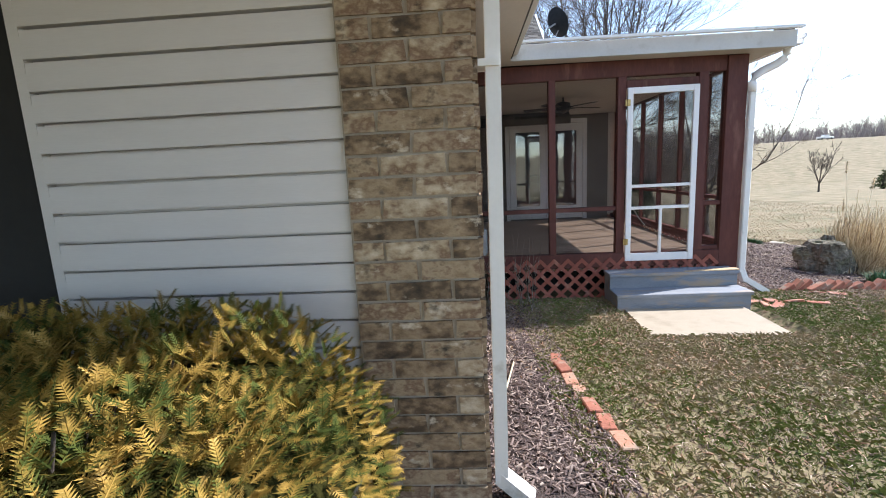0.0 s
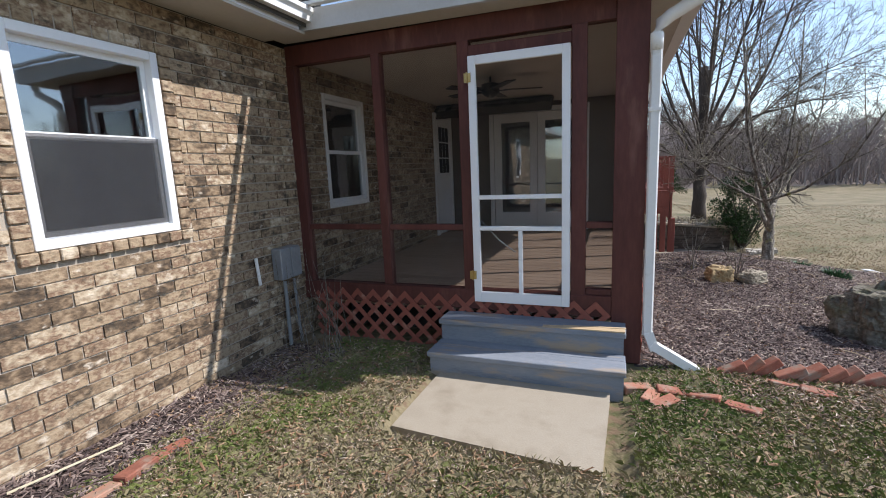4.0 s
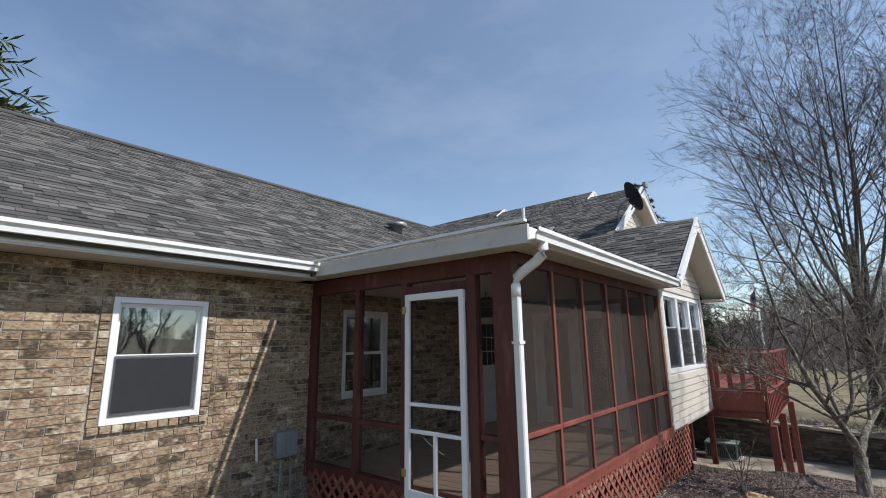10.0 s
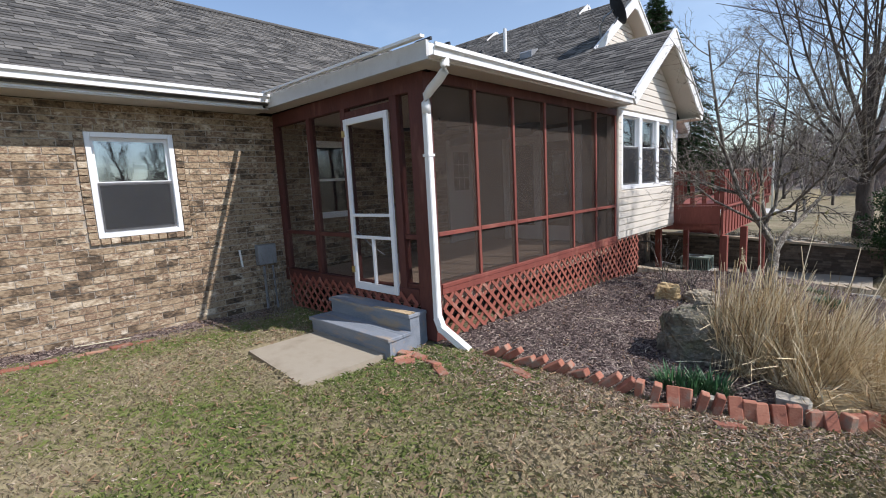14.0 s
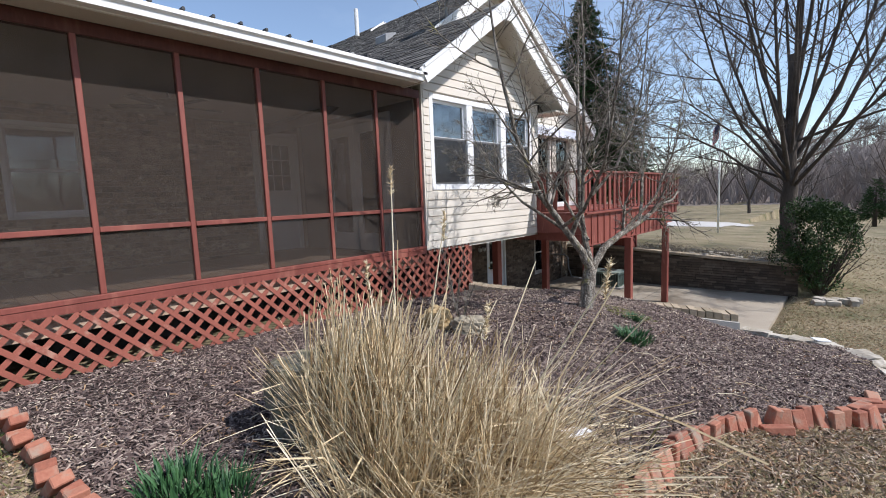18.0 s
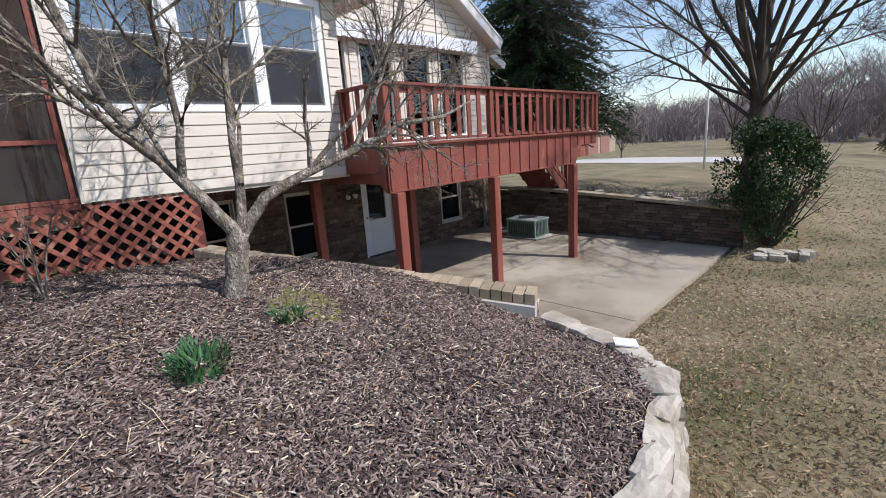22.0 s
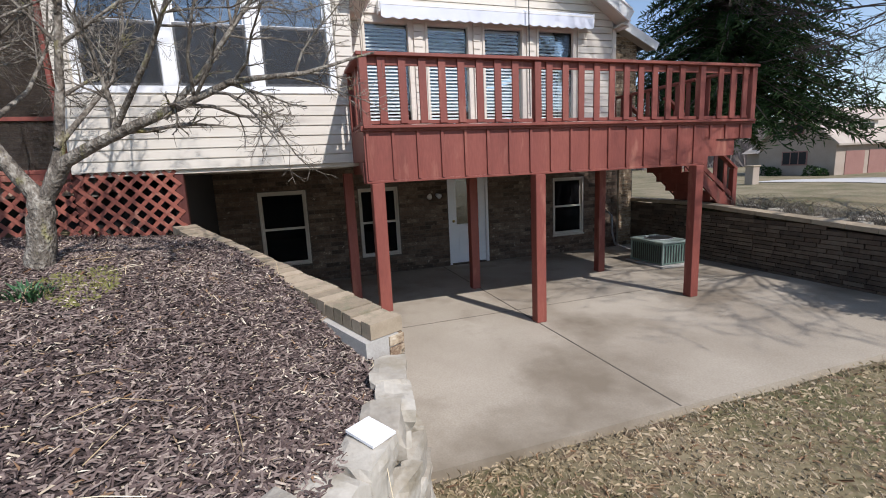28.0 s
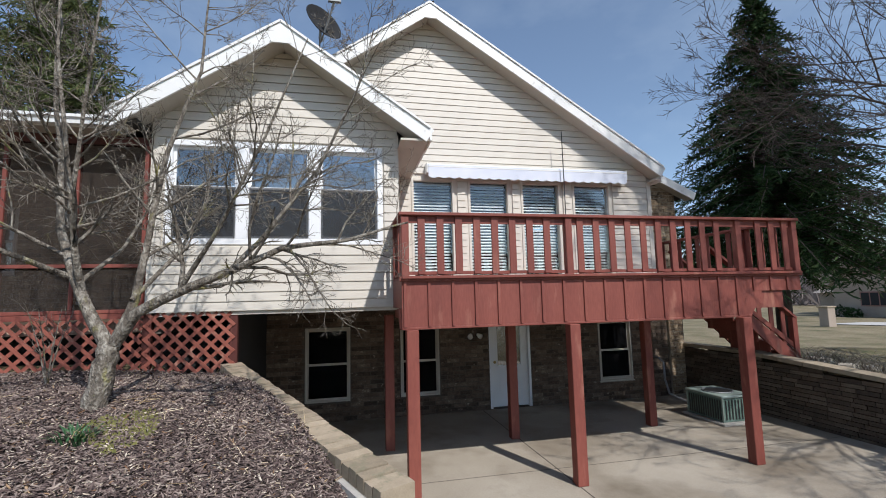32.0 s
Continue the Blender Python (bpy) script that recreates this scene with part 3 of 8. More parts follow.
def build_ground():
    xs, ys = steps_out(-1.6, 11.0, 0.11, -1500, 1500), steps_out(-0.8, 21.0, 0.11, -1500, 1500)
    verts = [(x, y, ground_z(x, y)) for y in ys for x in xs]
    nx = len(xs)
    faces, kinds = [], []
    for j in range(len(ys) - 1):
        for i in range(nx - 1):
            faces.append((j * nx + i, j * nx + i + 1, (j + 1) * nx + i + 1, (j + 1) * nx + i))
            cx, cy = (xs[i] + xs[i + 1]) / 2, (ys[j] + ys[j + 1]) / 2
            strip = -0.2 < cx < 0.66 - 0.03 * noise.noise((cy * 3, 0, 0)) and 1.6 < cy < 4.3
            az = math.degrees(math.atan2(cx - 6, cy - 6))
            wood = math.hypot(cx - 6, cy - 6) > (92 + 5 * noise.noise((az * 0.3, 0.0, 7.0)) if -75 < az < 26 else 245)
            kinds.append(1 if inside(BED, cx, cy) or strip else 2 if wood else 0)
    me = mesh_of("ground", verts, faces, [M["lawn"], M["mulch"], M["far_ground"]], True)
    me.polygons.foreach_set("material_index", kinds)
    me.update()
    tagged(new("ground", me), "sloping winter lawn with a bed of shredded bark mulch", "ground", kind="structure")


M["lawn"] = material("winter_lawn", [(0.03, (0.050, 0.066, 0.020)), (0.26, (0.108, 0.102, 0.042)), (0.44, (0.175, 0.146, 0.078)), (0.9, (0.262, 0.214, 0.132))], 0.95, 0.7, 16, 0.9, mix=0.36, bump_far=0.02, wear=((0.17, 0.115, 0.07), 0.38, 7.0, 0.05))
build_ground()


# ---------------------------------------------------------------- walls of brick and siding
COURSE, LENGTH, JOINT = 0.081, 0.257, 0.011


def brick_mesh(name, seed, mat="brick"):
    """One brick, 1 x 1 x 1, with worn, slightly uneven corners."""
    rnd = random.Random(seed)
    j = lambda a: a + rnd.uniform(-0.025, 0.025)
    v = [(j(x), y * 1.0, j(z)) for x, y, z in ((-.5, -.5, -.5), (.5, -.5, -.5), (.5, .5, -.5), (-.5, .5, -.5), (-.5, -.5, .5), (.5, -.5, .5), (.5, .5, .5), (-.5, .5, .5))]
    return mesh_of(name, v, BOX_F, M[mat])


def lay_bricks(wall, place, d, u0, u1, z0, z1, cuts, near=None, seed=1, proud=0.010, deep=0.09, mat="brick"):
    """Courses of bricks on the face d of a wall; near: u and z limits in which they are parts."""
    rnd = random.Random(seed)
    kinds = [brick_mesh("brick", seed * 10 + k, mat) for k in range(4)]
    rest, count = Shape(), 0
    rows = int((z1 - z0) / COURSE + 0.5)
    for r in range(rows):
        za, zb = z0 + r * COURSE + JOINT / 2, z0 + (r + 1) * COURSE - JOINT / 2
        zm = (za + zb) / 2
        u = u0 - (LENGTH / 2 if r % 2 else 0)
        while u < u1:
            a, b = max(u, u0), min(u + LENGTH, u1)
            u += LENGTH
            for c, e in spans(a + JOINT / 2, b - JOINT / 2, [(x0, x1) for x0, x1, y0, y1 in cuts if y0 < zm < y1]):
                if e - c < 0.03:
                    continue
                out = proud + rnd.uniform(-0.003, 0.003)
                if near and near[0] < (c + e) / 2 < near[1] and near[2] < zm < near[3] and count < 300:
                    count += 1
                    p = place((c + e) / 2, d + out - deep / 2, zm)
                    s = place(e - c, deep, zb - za)
                    m = Matrix.LocRotScale(p, Euler((rnd.uniform(-0.008, 0.008), rnd.uniform(-0.008, 0.008), 0)), [abs(q) for q in s])
                    placed("brick", rnd.choice(kinds), m, wall)
                else:
                    q, w = place(c, d + out - deep, za), place(e, d + out, zb)
                    rest.box(*q, *w)
    if rest.v:
        tagged(part("brickwork", rest, M[mat], wall), kind="stuff")


def wall_body(name, place, d, thick, u0, u1, z0, z1, cuts, mat, label):
    """A wall with openings through it."""
    s = Shape()
    us = sorted({u0, u1, *[min(max(v, u0), u1) for c in cuts for v in c[:2]]})
    for a, b in zip(us, us[1:]):
        m = (a + b) / 2
        for za, zb in spans(z0, z1, [(c[2], c[3]) for c in cuts if c[0] < m < c[1]]):
            s.box(*place(a, d - thick, za), *place(b, d, zb))
    return tagged(part(name, s, mat), label, "wall", kind="structure")


def siding(wall, place, d, z0, z1, reach, cuts, mat, course=0.119, lip=1.0):
    """Lapped boards; reach(z) gives the stretch at a height."""
    prof = [(0.0, 0.0), (0.030, 0.0), (0.031, 0.05), (0.026, 0.90), (0.003, 0.91), (0.002, 1.0), (0.0, 1.0)]
    unit = {}
    z = z0
    while z < z1 - 0.01:
        h = min(course, z1 - z)
        a, b = reach(z + h * 0.5)
        if b - a < 0.05:
            break
        for c, e in spans(a, b, [(q[0], q[1]) for q in cuts if q[2] < z + h * 0.5 < q[3]]):
            key = round(h, 4)
            if key not in unit:
                n = len(prof)
                vs = [place(u, p[0] * lip, p[1] * key) for u in (0, 1) for p in prof]
                fs = [tuple(range(n)), tuple(reversed(range(n, 2 * n)))] + [(i, i + n, (i + 1) % n + n, (i + 1) % n) for i in range(n)]
                bm = bmesh.new()
                bv = [bm.verts.new(v) for v in vs]
                for f in fs:
                    bm.faces.new([bv[i] for i in f])
                bmesh.ops.recalc_face_normals(bm, faces=bm.faces)
                unit[key] = bpy.data.meshes.new("plank")
                bm.to_mesh(unit[key])
                bm.free()
                unit[key].materials.append(mat)
            sc = [abs(q) for q in place(e - c, 1, 1)]
            placed("plank", unit[key], Matrix.LocRotScale(place(c, d, z), None, sc), wall)
        z += course


EAST, SOUTH = mats_at("+x"), mats_at("-y")
BX, MX, PX, PY = 0.03, 0.25, 3.16, 5.66   # faces: brick wall, main house, porch side, porch front
WIN1, WIN2, DOOR2 = (3.39, 4.28, 1.26, 2.46), (6.15, 7.00, 1.24, 2.46), (9.35, 10.18, 0.47, 2.50)

cuts = [(WIN1[0], WIN1[1], WIN1[2], WIN1[3]), (WIN2[0], WIN2[1], WIN2[2], WIN2[3])]
brick_wall = wall_body("wall_brick", EAST, BX, 0.22, 1.76, 10.27, -0.3, 2.78, cuts, M["mortar"], "brown and tan brick house wall with pale mortar")
sill_cuts = [(WIN1[0] - 0.10, WIN1[1] + 0.10, WIN1[2] - 0.075, WIN1[3] + 0.005), (WIN1[0], WIN1[1], WIN1[3], WIN1[3] + 0.11), (WIN2[0], WIN2[1], WIN2[2], WIN2[3])]
lay_bricks(brick_wall, EAST, BX, 1.73, 10.2, -0.06, 2.76, sill_cuts, near=(1.73, 3.32, 0.1, 2.78), seed=3)

corner_wall = wall_body("wall_corner", SOUTH, -1.73, 0.2, -0.47, BX - 0.012, -0.3, 2.78, [], M["mortar"], "brick corner return of the house wall in shade")
lay_bricks(corner_wall, SOUTH, -1.73, -0.47, BX - 0.002, -0.06, 2.76, [], near=(-0.5, 0.1, 0.1, 2.7), seed=5)
garage_wall = wall_body("wall_garage", SOUTH, -1.80, 0.16, -1.74, -0.472, -0.3, 2.78, [], M["siding_garage"], "pale grey lapped vinyl siding wall in shade")
siding(garage_wall, SOUTH, -1.80, 0.128, 2.75, lambda z: (-1.70, -0.474), [], M["siding_garage"], lip=1.6)
part("corner_trim", Shape().box(-1.745, 1.755, 0.05, -1.70, 1.84, 2.77), M["siding_garage"], garage_wall)
# recess walls near-black green: the deep shade is put into their colour
recess = wall_body("wall_recess", SOUTH, -3.6, 0.16, -9.0, -1.5, -0.3, 2.78, [], M["dark_green_shaded"], "dark green wall of the recess, deep shade put into its colour")
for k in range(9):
    part("panel", Shape().box(-8.9, 3.575, 0.02 + k * 0.3, -1.6, 3.605, 0.29 + k * 0.3, 0.006), M["dark_green_shaded"], recess)
side_in = wall_body("wall_recess_side", EAST, -1.60, 0.12, 1.962, 3.598, -0.3, 2.78, [], M["dark_green_shaded"], "side wall of the recess, near-black for the shade there")

# main block above and below
UX = 1.65                                  # face of the upper floor, which stands out over the basement
MW = [(13.84, 14.63, 1.00, 2.80), (14.88, 15.68, 1.00, 2.80), (15.90, 16.70, 1.00, 2.80), (16.95, 17.75, 1.00, 2.80)]
BW = [(11.95, 12.80, -1.26, 0.145), (13.78, 14.57, -1.26, 0.11), (18.15, 18.95, -1.21, 0.09)]
BDOOR = (15.63, 16.54, -1.62, 0.36)
main_low = wall_body("wall_basement", EAST, MX, 0.25, 11.0, 19.9, -1.8, 0.60, BW + [BDOOR], M["joint"], "brick basement wall under the deck, shade put into its brick colour")
lay_bricks(main_low, EAST, MX, 11.0, 19.9, -1.7, 0.58, [(a - 0.02, b + 0.02, c - 0.03, e + 0.02) for a, b, c, e in BW + [BDOOR]], near=(13.0, 17.9, -1.7, 0.6), seed=7, mat="brick_shaded")
RISE = 0.70
RIDGE_Y, RIDGE_Z, FALL = 14.18, 5.92, 0.63
main_up = wall_body("wall_main_gable", EAST, UX, 0.2, 10.3, 18.6, 0.60, 2.85, MW, M["siding"], "cream vinyl sided gable wall above the deck")
gable = Shape().prism([(10.3, 2.85), (18.6, 2.85), (18.6, 3.0), (RIDGE_Y + 0.1, 5.66), (RIDGE_Y - 0.1, 5.66), (10.3, 3.0)], "x", UX - 0.2, UX)
part("gable_wall", gable, M["siding"], main_up)
siding(main_up, EAST, UX, 0.62, 5.76, lambda z: (max(13.2 if z < 2.6 else 10.3, RIDGE_Y - (5.86 - z) / RISE), min(18.55, RIDGE_Y + (5.86 - z) / FALL)), [(a - 0.05, b + 0.05, c - 0.06, e + 0.05) for a, b, c, e in MW], M["siding"])
brick_end = wall_body("wall_brick_end", EAST, 0.55, 0.25, 18.62, 20.1, 0.602, 3.1, [], M["mortar"], "brick end of the house beyond the siding")
lay_bricks(brick_end, EAST, 0.55, 18.64, 20.1, 0.62, 3.05, [], seed=9)
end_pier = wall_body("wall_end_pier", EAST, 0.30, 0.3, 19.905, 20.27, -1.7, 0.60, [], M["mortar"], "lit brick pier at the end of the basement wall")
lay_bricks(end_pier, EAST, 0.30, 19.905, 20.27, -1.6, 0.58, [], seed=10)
part("corner_post", Shape().box(UX - 0.02, 18.555, 0.60, UX + 0.036, 18.64, 2.86), M["siding"], main_up)
part("side_wall", Shape().box(MX - 0.2, 18.42, 0.60, UX - 0.202, 18.6, 2.95), M["siding"], main_up)
part("underside", Shape().box(MX + 0.005, 13.43, 0.55, UX - 0.01, 18.6, 0.597), M["soffit"], main_up)

# bump-out
BP0, BP1, BPZ = 10.30, 13.42, 0.565
BWIN = (10.44, 13.21, 1.42, 2.80)
bump = wall_body("wall_bump_out", EAST, PX, 0.18, BP0, BP1, BPZ, 3.0, [BWIN], M["siding"], "cream vinyl sided bump-out with a gable")
part("gable_wall", Shape().prism([(BP0, 3.0), (BP1, 3.0), (11.86, 4.06)], "x", PX - 0.18, PX), M["siding"], bump)
siding(bump, EAST, PX, BPZ, 4.10, lambda z: (max(BP0, 11.86 - (4.19 - z) / 0.68), min(BP1, 11.86 + (4.19 - z) / 0.68)), [(BWIN[0] - 0.02, BWIN[1] + 0.02, BWIN[2] - 0.02, BWIN[3] + 0.02)], M["siding"])
part("side_wall", Shape().box(MX - 0.2, BP1 - 0.16, BPZ, PX - 0.182, BP1, 3.0), M["siding"], bump)
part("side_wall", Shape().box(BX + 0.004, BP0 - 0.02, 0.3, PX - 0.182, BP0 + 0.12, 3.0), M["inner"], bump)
part("underside", Shape().box(MX + 0.002, BP0 + 0.12, BPZ - 0.05, PX - 0.005, BP1 - 0.005, BPZ - 0.003), M["soffit"], bump)
part("corner_post", Shape().box(PX - 0.05, BP1 - 0.06, BPZ - 0.01, PX + 0.022, BP1 + 0.02, 3.0), M["siding"], bump)
part("corner_post", Shape().box(PX - 0.02, BP0 - 0.03, BPZ - 0.01, PX + 0.022, BP0 + 0.05, 3.0), M["siding"], bump)
for k in range(26):
    part("plank", Shape().prism([(BP1, 0.57 + k * 0.1016), (BP1 + 0.016, 0.57 + k * 0.1016), (BP1 + 0.004, 0.669 + k * 0.1016), (BP1, 0.669 + k * 0.1016)], "x", 1.70, PX - 0.05), M["siding"], bump)

# plain inner shell, added in near-black to keep the rooms dark
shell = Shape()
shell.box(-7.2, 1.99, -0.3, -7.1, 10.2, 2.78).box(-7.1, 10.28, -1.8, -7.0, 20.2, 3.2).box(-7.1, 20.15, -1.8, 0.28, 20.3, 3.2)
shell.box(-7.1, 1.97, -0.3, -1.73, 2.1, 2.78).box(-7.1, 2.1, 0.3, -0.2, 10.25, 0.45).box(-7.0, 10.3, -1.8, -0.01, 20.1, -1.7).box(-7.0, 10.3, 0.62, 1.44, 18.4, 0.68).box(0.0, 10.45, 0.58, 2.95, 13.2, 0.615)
tagged(part("wall_shell", shell, M["dark"]), "added near-black inner walls and floors to keep the rooms dark", "wall", kind="structure")
tagged(part("ceiling_rooms", Shape().box(-7.1, 2.1, 2.62, -0.19, 10.2, 2.70).box(-7.0, 10.3, 2.72, 1.44, 18.4, 2.80).box(1.46, 10.45, 2.95, 2.95, 13.2, 3.0), M["dark"]), "added near-black ceilings to keep the rooms dark", "ceiling", kind="structure")


# ---------------------------------------------------------------- roofs
def tab_mesh():
    """One shingle tab: w x 1, exposed edge thick."""
    return mesh_of("shingle", [(0, 0, 0.001), (1, 0, 0.001), (1, 1, 0.0), (0, 1, 0.0), (0, 0, 0.011), (1, 0, 0.011), (1, 1, 0.003), (0, 1, 0.003)], BOX_F, M["shingle"])


def shingled(roof, origin, along, up, reach, rise, near=None, seed=1):
    """Courses of shingles on a slope: origin, unit vectors along the eave and up the slope; reach(v) gives the stretch."""
    rnd = random.Random(seed)
    o, a, b = Vector(origin), Vector(along).normalized(), Vector(up).normalized()
    n = a.cross(b).normalized()
    turn = Matrix((a, b, n)).transposed().to_4x4()
    tab, rest, count, v = tab_mesh(), Shape(), 0, 0.0
    while v < rise:
        u0, u1 = reach(v)
        u = u0 - rnd.uniform(0, 0.3)
        while u < u1:
            w = rnd.choice((0.10, 0.14, 0.19, 0.26, 0.30))
            c, e = max(u, u0), min(u + w, u1)
            u += w
            if e - c < 0.02:
                continue
            lift = rnd.choice((0.0, 0.004, 0.006))
            if near and near[0] < c < near[1] and near[2] <= v < near[3] and count < 300:
                count += 1
                m = Matrix.Translation(o + a * c + b * v + n * lift) @ turn @ Matrix.Diagonal((e - c - 0.004, 0.122, 1, 1))
                placed("shingle", tab, m, roof)
            else:
                p = [o + a * x + b * y + n * (z + lift) for x, y, z in ((c, v, 0.001), (e - 0.004, v, 0.001), (e - 0.004, v + 0.122, 0), (c, v + 0.122, 0), (c, v, 0.011), (e - 0.004, v, 0.011), (e - 0.004, v + 0.122, 0.003), (c, v + 0.122, 0.003))]
                rest.add(p, BOX_F)
        v += 0.104
    tagged(part("shingles", rest, M["shingle"], roof), kind="stuff")


def slope_roof(name, prof, axis, a, b, label):
    return tagged(part(name, Shape().prism(prof, axis, a, b), M["shingle"]), label, "roof", kind="structure")


# garage and link wing: eave along y at x = 0.5
EX, EZ, WRX, WRZ = 0.50, 2.96, -3.6, 5.45
wing = slope_roof("roof_wing", [(EX, EZ - 0.03), (WRX, WRZ - 0.03), (-7.7, EZ - 0.03), (-7.7, EZ - 0.13), (WRX, WRZ - 0.13), (EX, EZ - 0.13)], "y", -5.0, 12.6, "weathered grey asphalt shingle roof of the brick wing")
wl_len = math.hypot(EX - WRX, WRZ - EZ)
shingled(wing, (EX + 0.03, -5.0, EZ - 0.032), (0, 1, 0), (WRX - EX, 0, WRZ - EZ), lambda v: (0, 17.4), wl_len, near=(6.6, 9.2, 0.0, 3.2), seed=21)
part("ridge_cap", Shape().prism([(WRX - 0.16, WRZ - 0.085), (WRX, WRZ + 0.005), (WRX + 0.16, WRZ - 0.085), (WRX + 0.16, WRZ - 0.06), (WRX, WRZ + 0.03), (WRX - 0.16, WRZ - 0.06)], "y", -5.0, 12.4), M["shingle"], wing)

# main block: ridge along x, in three steps that rise towards the back
def gable_roof(name, ry, rz, y0, x0, x1, label):
    """A gable roof whose south slope lies in the common plane."""
    z0, y2 = rz - RISE * (ry - y0), ry + 4.50
    return slope_roof(name, [(y0, z0), (ry, rz), (y2, rz - FALL * 4.50), (y2, rz - FALL * 4.50 - 0.12), (ry, rz - 0.12), (y0, z0 - 0.12)], "x", x0, x1, label)


MY0 = 9.4
main_roof = gable_roof("roof_main", RIDGE_Y, RIDGE_Z, MY0, 0.57, 2.0, "grey asphalt shingle gable roof of the main house")
roof_back = gable_roof("roof_middle", RIDGE_Y + 0.44, RIDGE_Z + 0.44 * RISE, MY0, -2.65, 0.569, "grey shingle roof step behind the main gable")
roof_rear = gable_roof("roof_rear", RIDGE_Y + 0.70, RIDGE_Z + 0.70 * RISE, MY0, -9.0, -2.651, "grey shingle roof at the rear of the house")
south0 = RIDGE_Z - RISE * (RIDGE_Y - MY0)
slant = math.hypot(1, RISE)
shingled(main_roof, (0.57, MY0, south0), (1, 0, 0), (0, 1, RISE), lambda v: (0, 1.43), (RIDGE_Y - MY0) * slant, seed=22)
shingled(roof_back, (-2.65, MY0, south0), (1, 0, 0), (0, 1, RISE), lambda v: (0, 3.22), (RIDGE_Y + 0.44 - MY0) * slant, seed=26)
shingled(roof_rear, (-9.0, MY0, south0), (1, 0, 0), (0, 1, RISE), lambda v: (0, 6.35), (RIDGE_Y + 0.70 - MY0) * slant, seed=27)
for roof, x1, dy, lo in ((roof_back, 0.585, 0.44, 0.5), (roof_rear, -2.635, 0.70, 0.42)):
    for sg in (-1, 1):
        part("rake_board", Shape().beam((x1, RIDGE_Y + dy + sg * 0.5, RIDGE_Z + dy * RISE - RISE * 0.5 - 0.02), (x1, RIDGE_Y + dy, RIDGE_Z + dy * RISE - 0.02), 0.03, 0.13), M["white"], roof)
    part("gable_wall", Shape().prism([(RIDGE_Y + dy - 0.5, RIDGE_Z + dy * RISE - 0.45), (RIDGE_Y + dy + 0.5, RIDGE_Z + dy * RISE - 0.45), (RIDGE_Y + dy, RIDGE_Z + dy * RISE - 0.13)], "x", x1 - 0.1, x1 - 0.02), M["siding"], roof)
brick_roof = slope_roof("roof_end", [(18.0, 4.03), (20.40, 2.92), (20.40, 2.84), (18.0, 3.95)], "x", -4.0, 0.80, "lower grey shingle roof end beyond the gable")
part("rake_board", Shape().beam((0.815, 18.2, 3.84), (0.815, 20.43, 2.81), 0.03, 0.17), M["white"], brick_roof)
part("soffit", Shape().prism([(18.2, 3.79), (20.39, 2.78), (20.39, 2.76), (18.2, 3.77)], "x", 0.56, 0.795), M["soffit"], brick_roof)


def rake(roof, x, y0, z0, y1, z1, wall_x, deep=0.20):
    """White rake board along a gable's edge, drip edge and the soffit behind it."""
    part("rake_board", Shape().beam((x, y0, z0 - deep / 2), (x, y1, z1 - deep / 2), 0.03, deep), M["white"], roof)
    part("drip_edge", Shape().beam((x + 0.012, y0, z0 + 0.012), (x + 0.012, y1, z1 + 0.012), 0.05, 0.03), M["white"], roof)
    part("soffit", Shape().beam(((x + wall_x) / 2, y0, z0 - deep + 0.03), ((x + wall_x) / 2, y1, z1 - deep + 0.03), abs(x - wall_x) - 0.02, 0.02), M["soffit"], roof)


rake(main_roof, 2.01, RIDGE_Y + 4.52, RIDGE_Z - FALL * 4.52, RIDGE_Y, RIDGE_Z, UX)
rake(main_roof, 2.01, RIDGE_Y - 2.22, RIDGE_Z - RISE * 2.22, RIDGE_Y, RIDGE_Z, UX)
part("eave_return", Shape().box(1.64, 18.66, 2.80, 1.99, 18.69, 3.03).box(0.6, 18.66, 2.86, 1.64, 18.69, 3.03), M["white"], main_roof)
part("soffit", Shape().box(0.6, 18.56, 2.84, 1.97, 18.658, 2.86), M["soffit"], main_roof)

# bump-out roof
bump_roof = slope_roof("roof_bump_out", [(9.93, 2.96), (11.87, 4.29), (13.82, 2.96), (13.82, 2.86), (11.87, 4.19), (9.93, 2.86)], "x", 0.2, 3.58, "small grey shingle gable roof over the bump-out")
shingled(bump_roof, (0.0, 9.93, 2.965), (1, 0, 0), (0, 1, 0.685), (lambda v: (0, 3.56)), 2.36, seed=25)
rake(bump_roof, 3.59, 9.92, 2.965, 11.87, 4.30, PX)
rake(bump_roof, 3.59, 13.83, 2.965, 11.87, 4.30, PX)
part("soffit", Shape().box(0.9, 13.43, 2.80, 3.57, 13.82, 2.83), M["soffit"], bump_roof)
part("fascia", Shape().box(0.9, 13.82, 2.80, 3.6, 13.85, 2.98), M["white"], bump_roof)

# porch roof, nearly flat
porch_roof = tagged(part("roof_porch", Shape().prism([(0.0, 2.985), (3.46, 2.945), (3.46, 2.885), (0.0, 2.925)], "y", 5.385, 10.2), M["shingle"]), "low shed roof over the screened porch", "roof", kind="structure")
part("fascia", Shape().beam((0.42, 5.37, 2.892), (3.50, 5.37, 2.862), 0.035, 0.165), M["fascia"], porch_roof)
part("drip_edge", Shape().beam((0.42, 5.292, 2.988), (3.52, 5.292, 2.958), 0.055, 0.026), M["white"], porch_roof)
part("soffit", Shape().prism([(0.06, 2.835), (3.46, 2.805), (3.46, 2.785), (0.06, 2.815)], "y", 5.39, PY - 0.04), M["soffit"], porch_roof)
part("soffit", Shape().box(PX + 0.03, PY - 0.04, 2.795, 3.46, 9.95, 2.815), M["soffit"], porch_roof)
part("fascia", Shape().box(3.46, 5.395, 2.79, 3.485, 9.97, 2.93), M["white"], porch_roof)
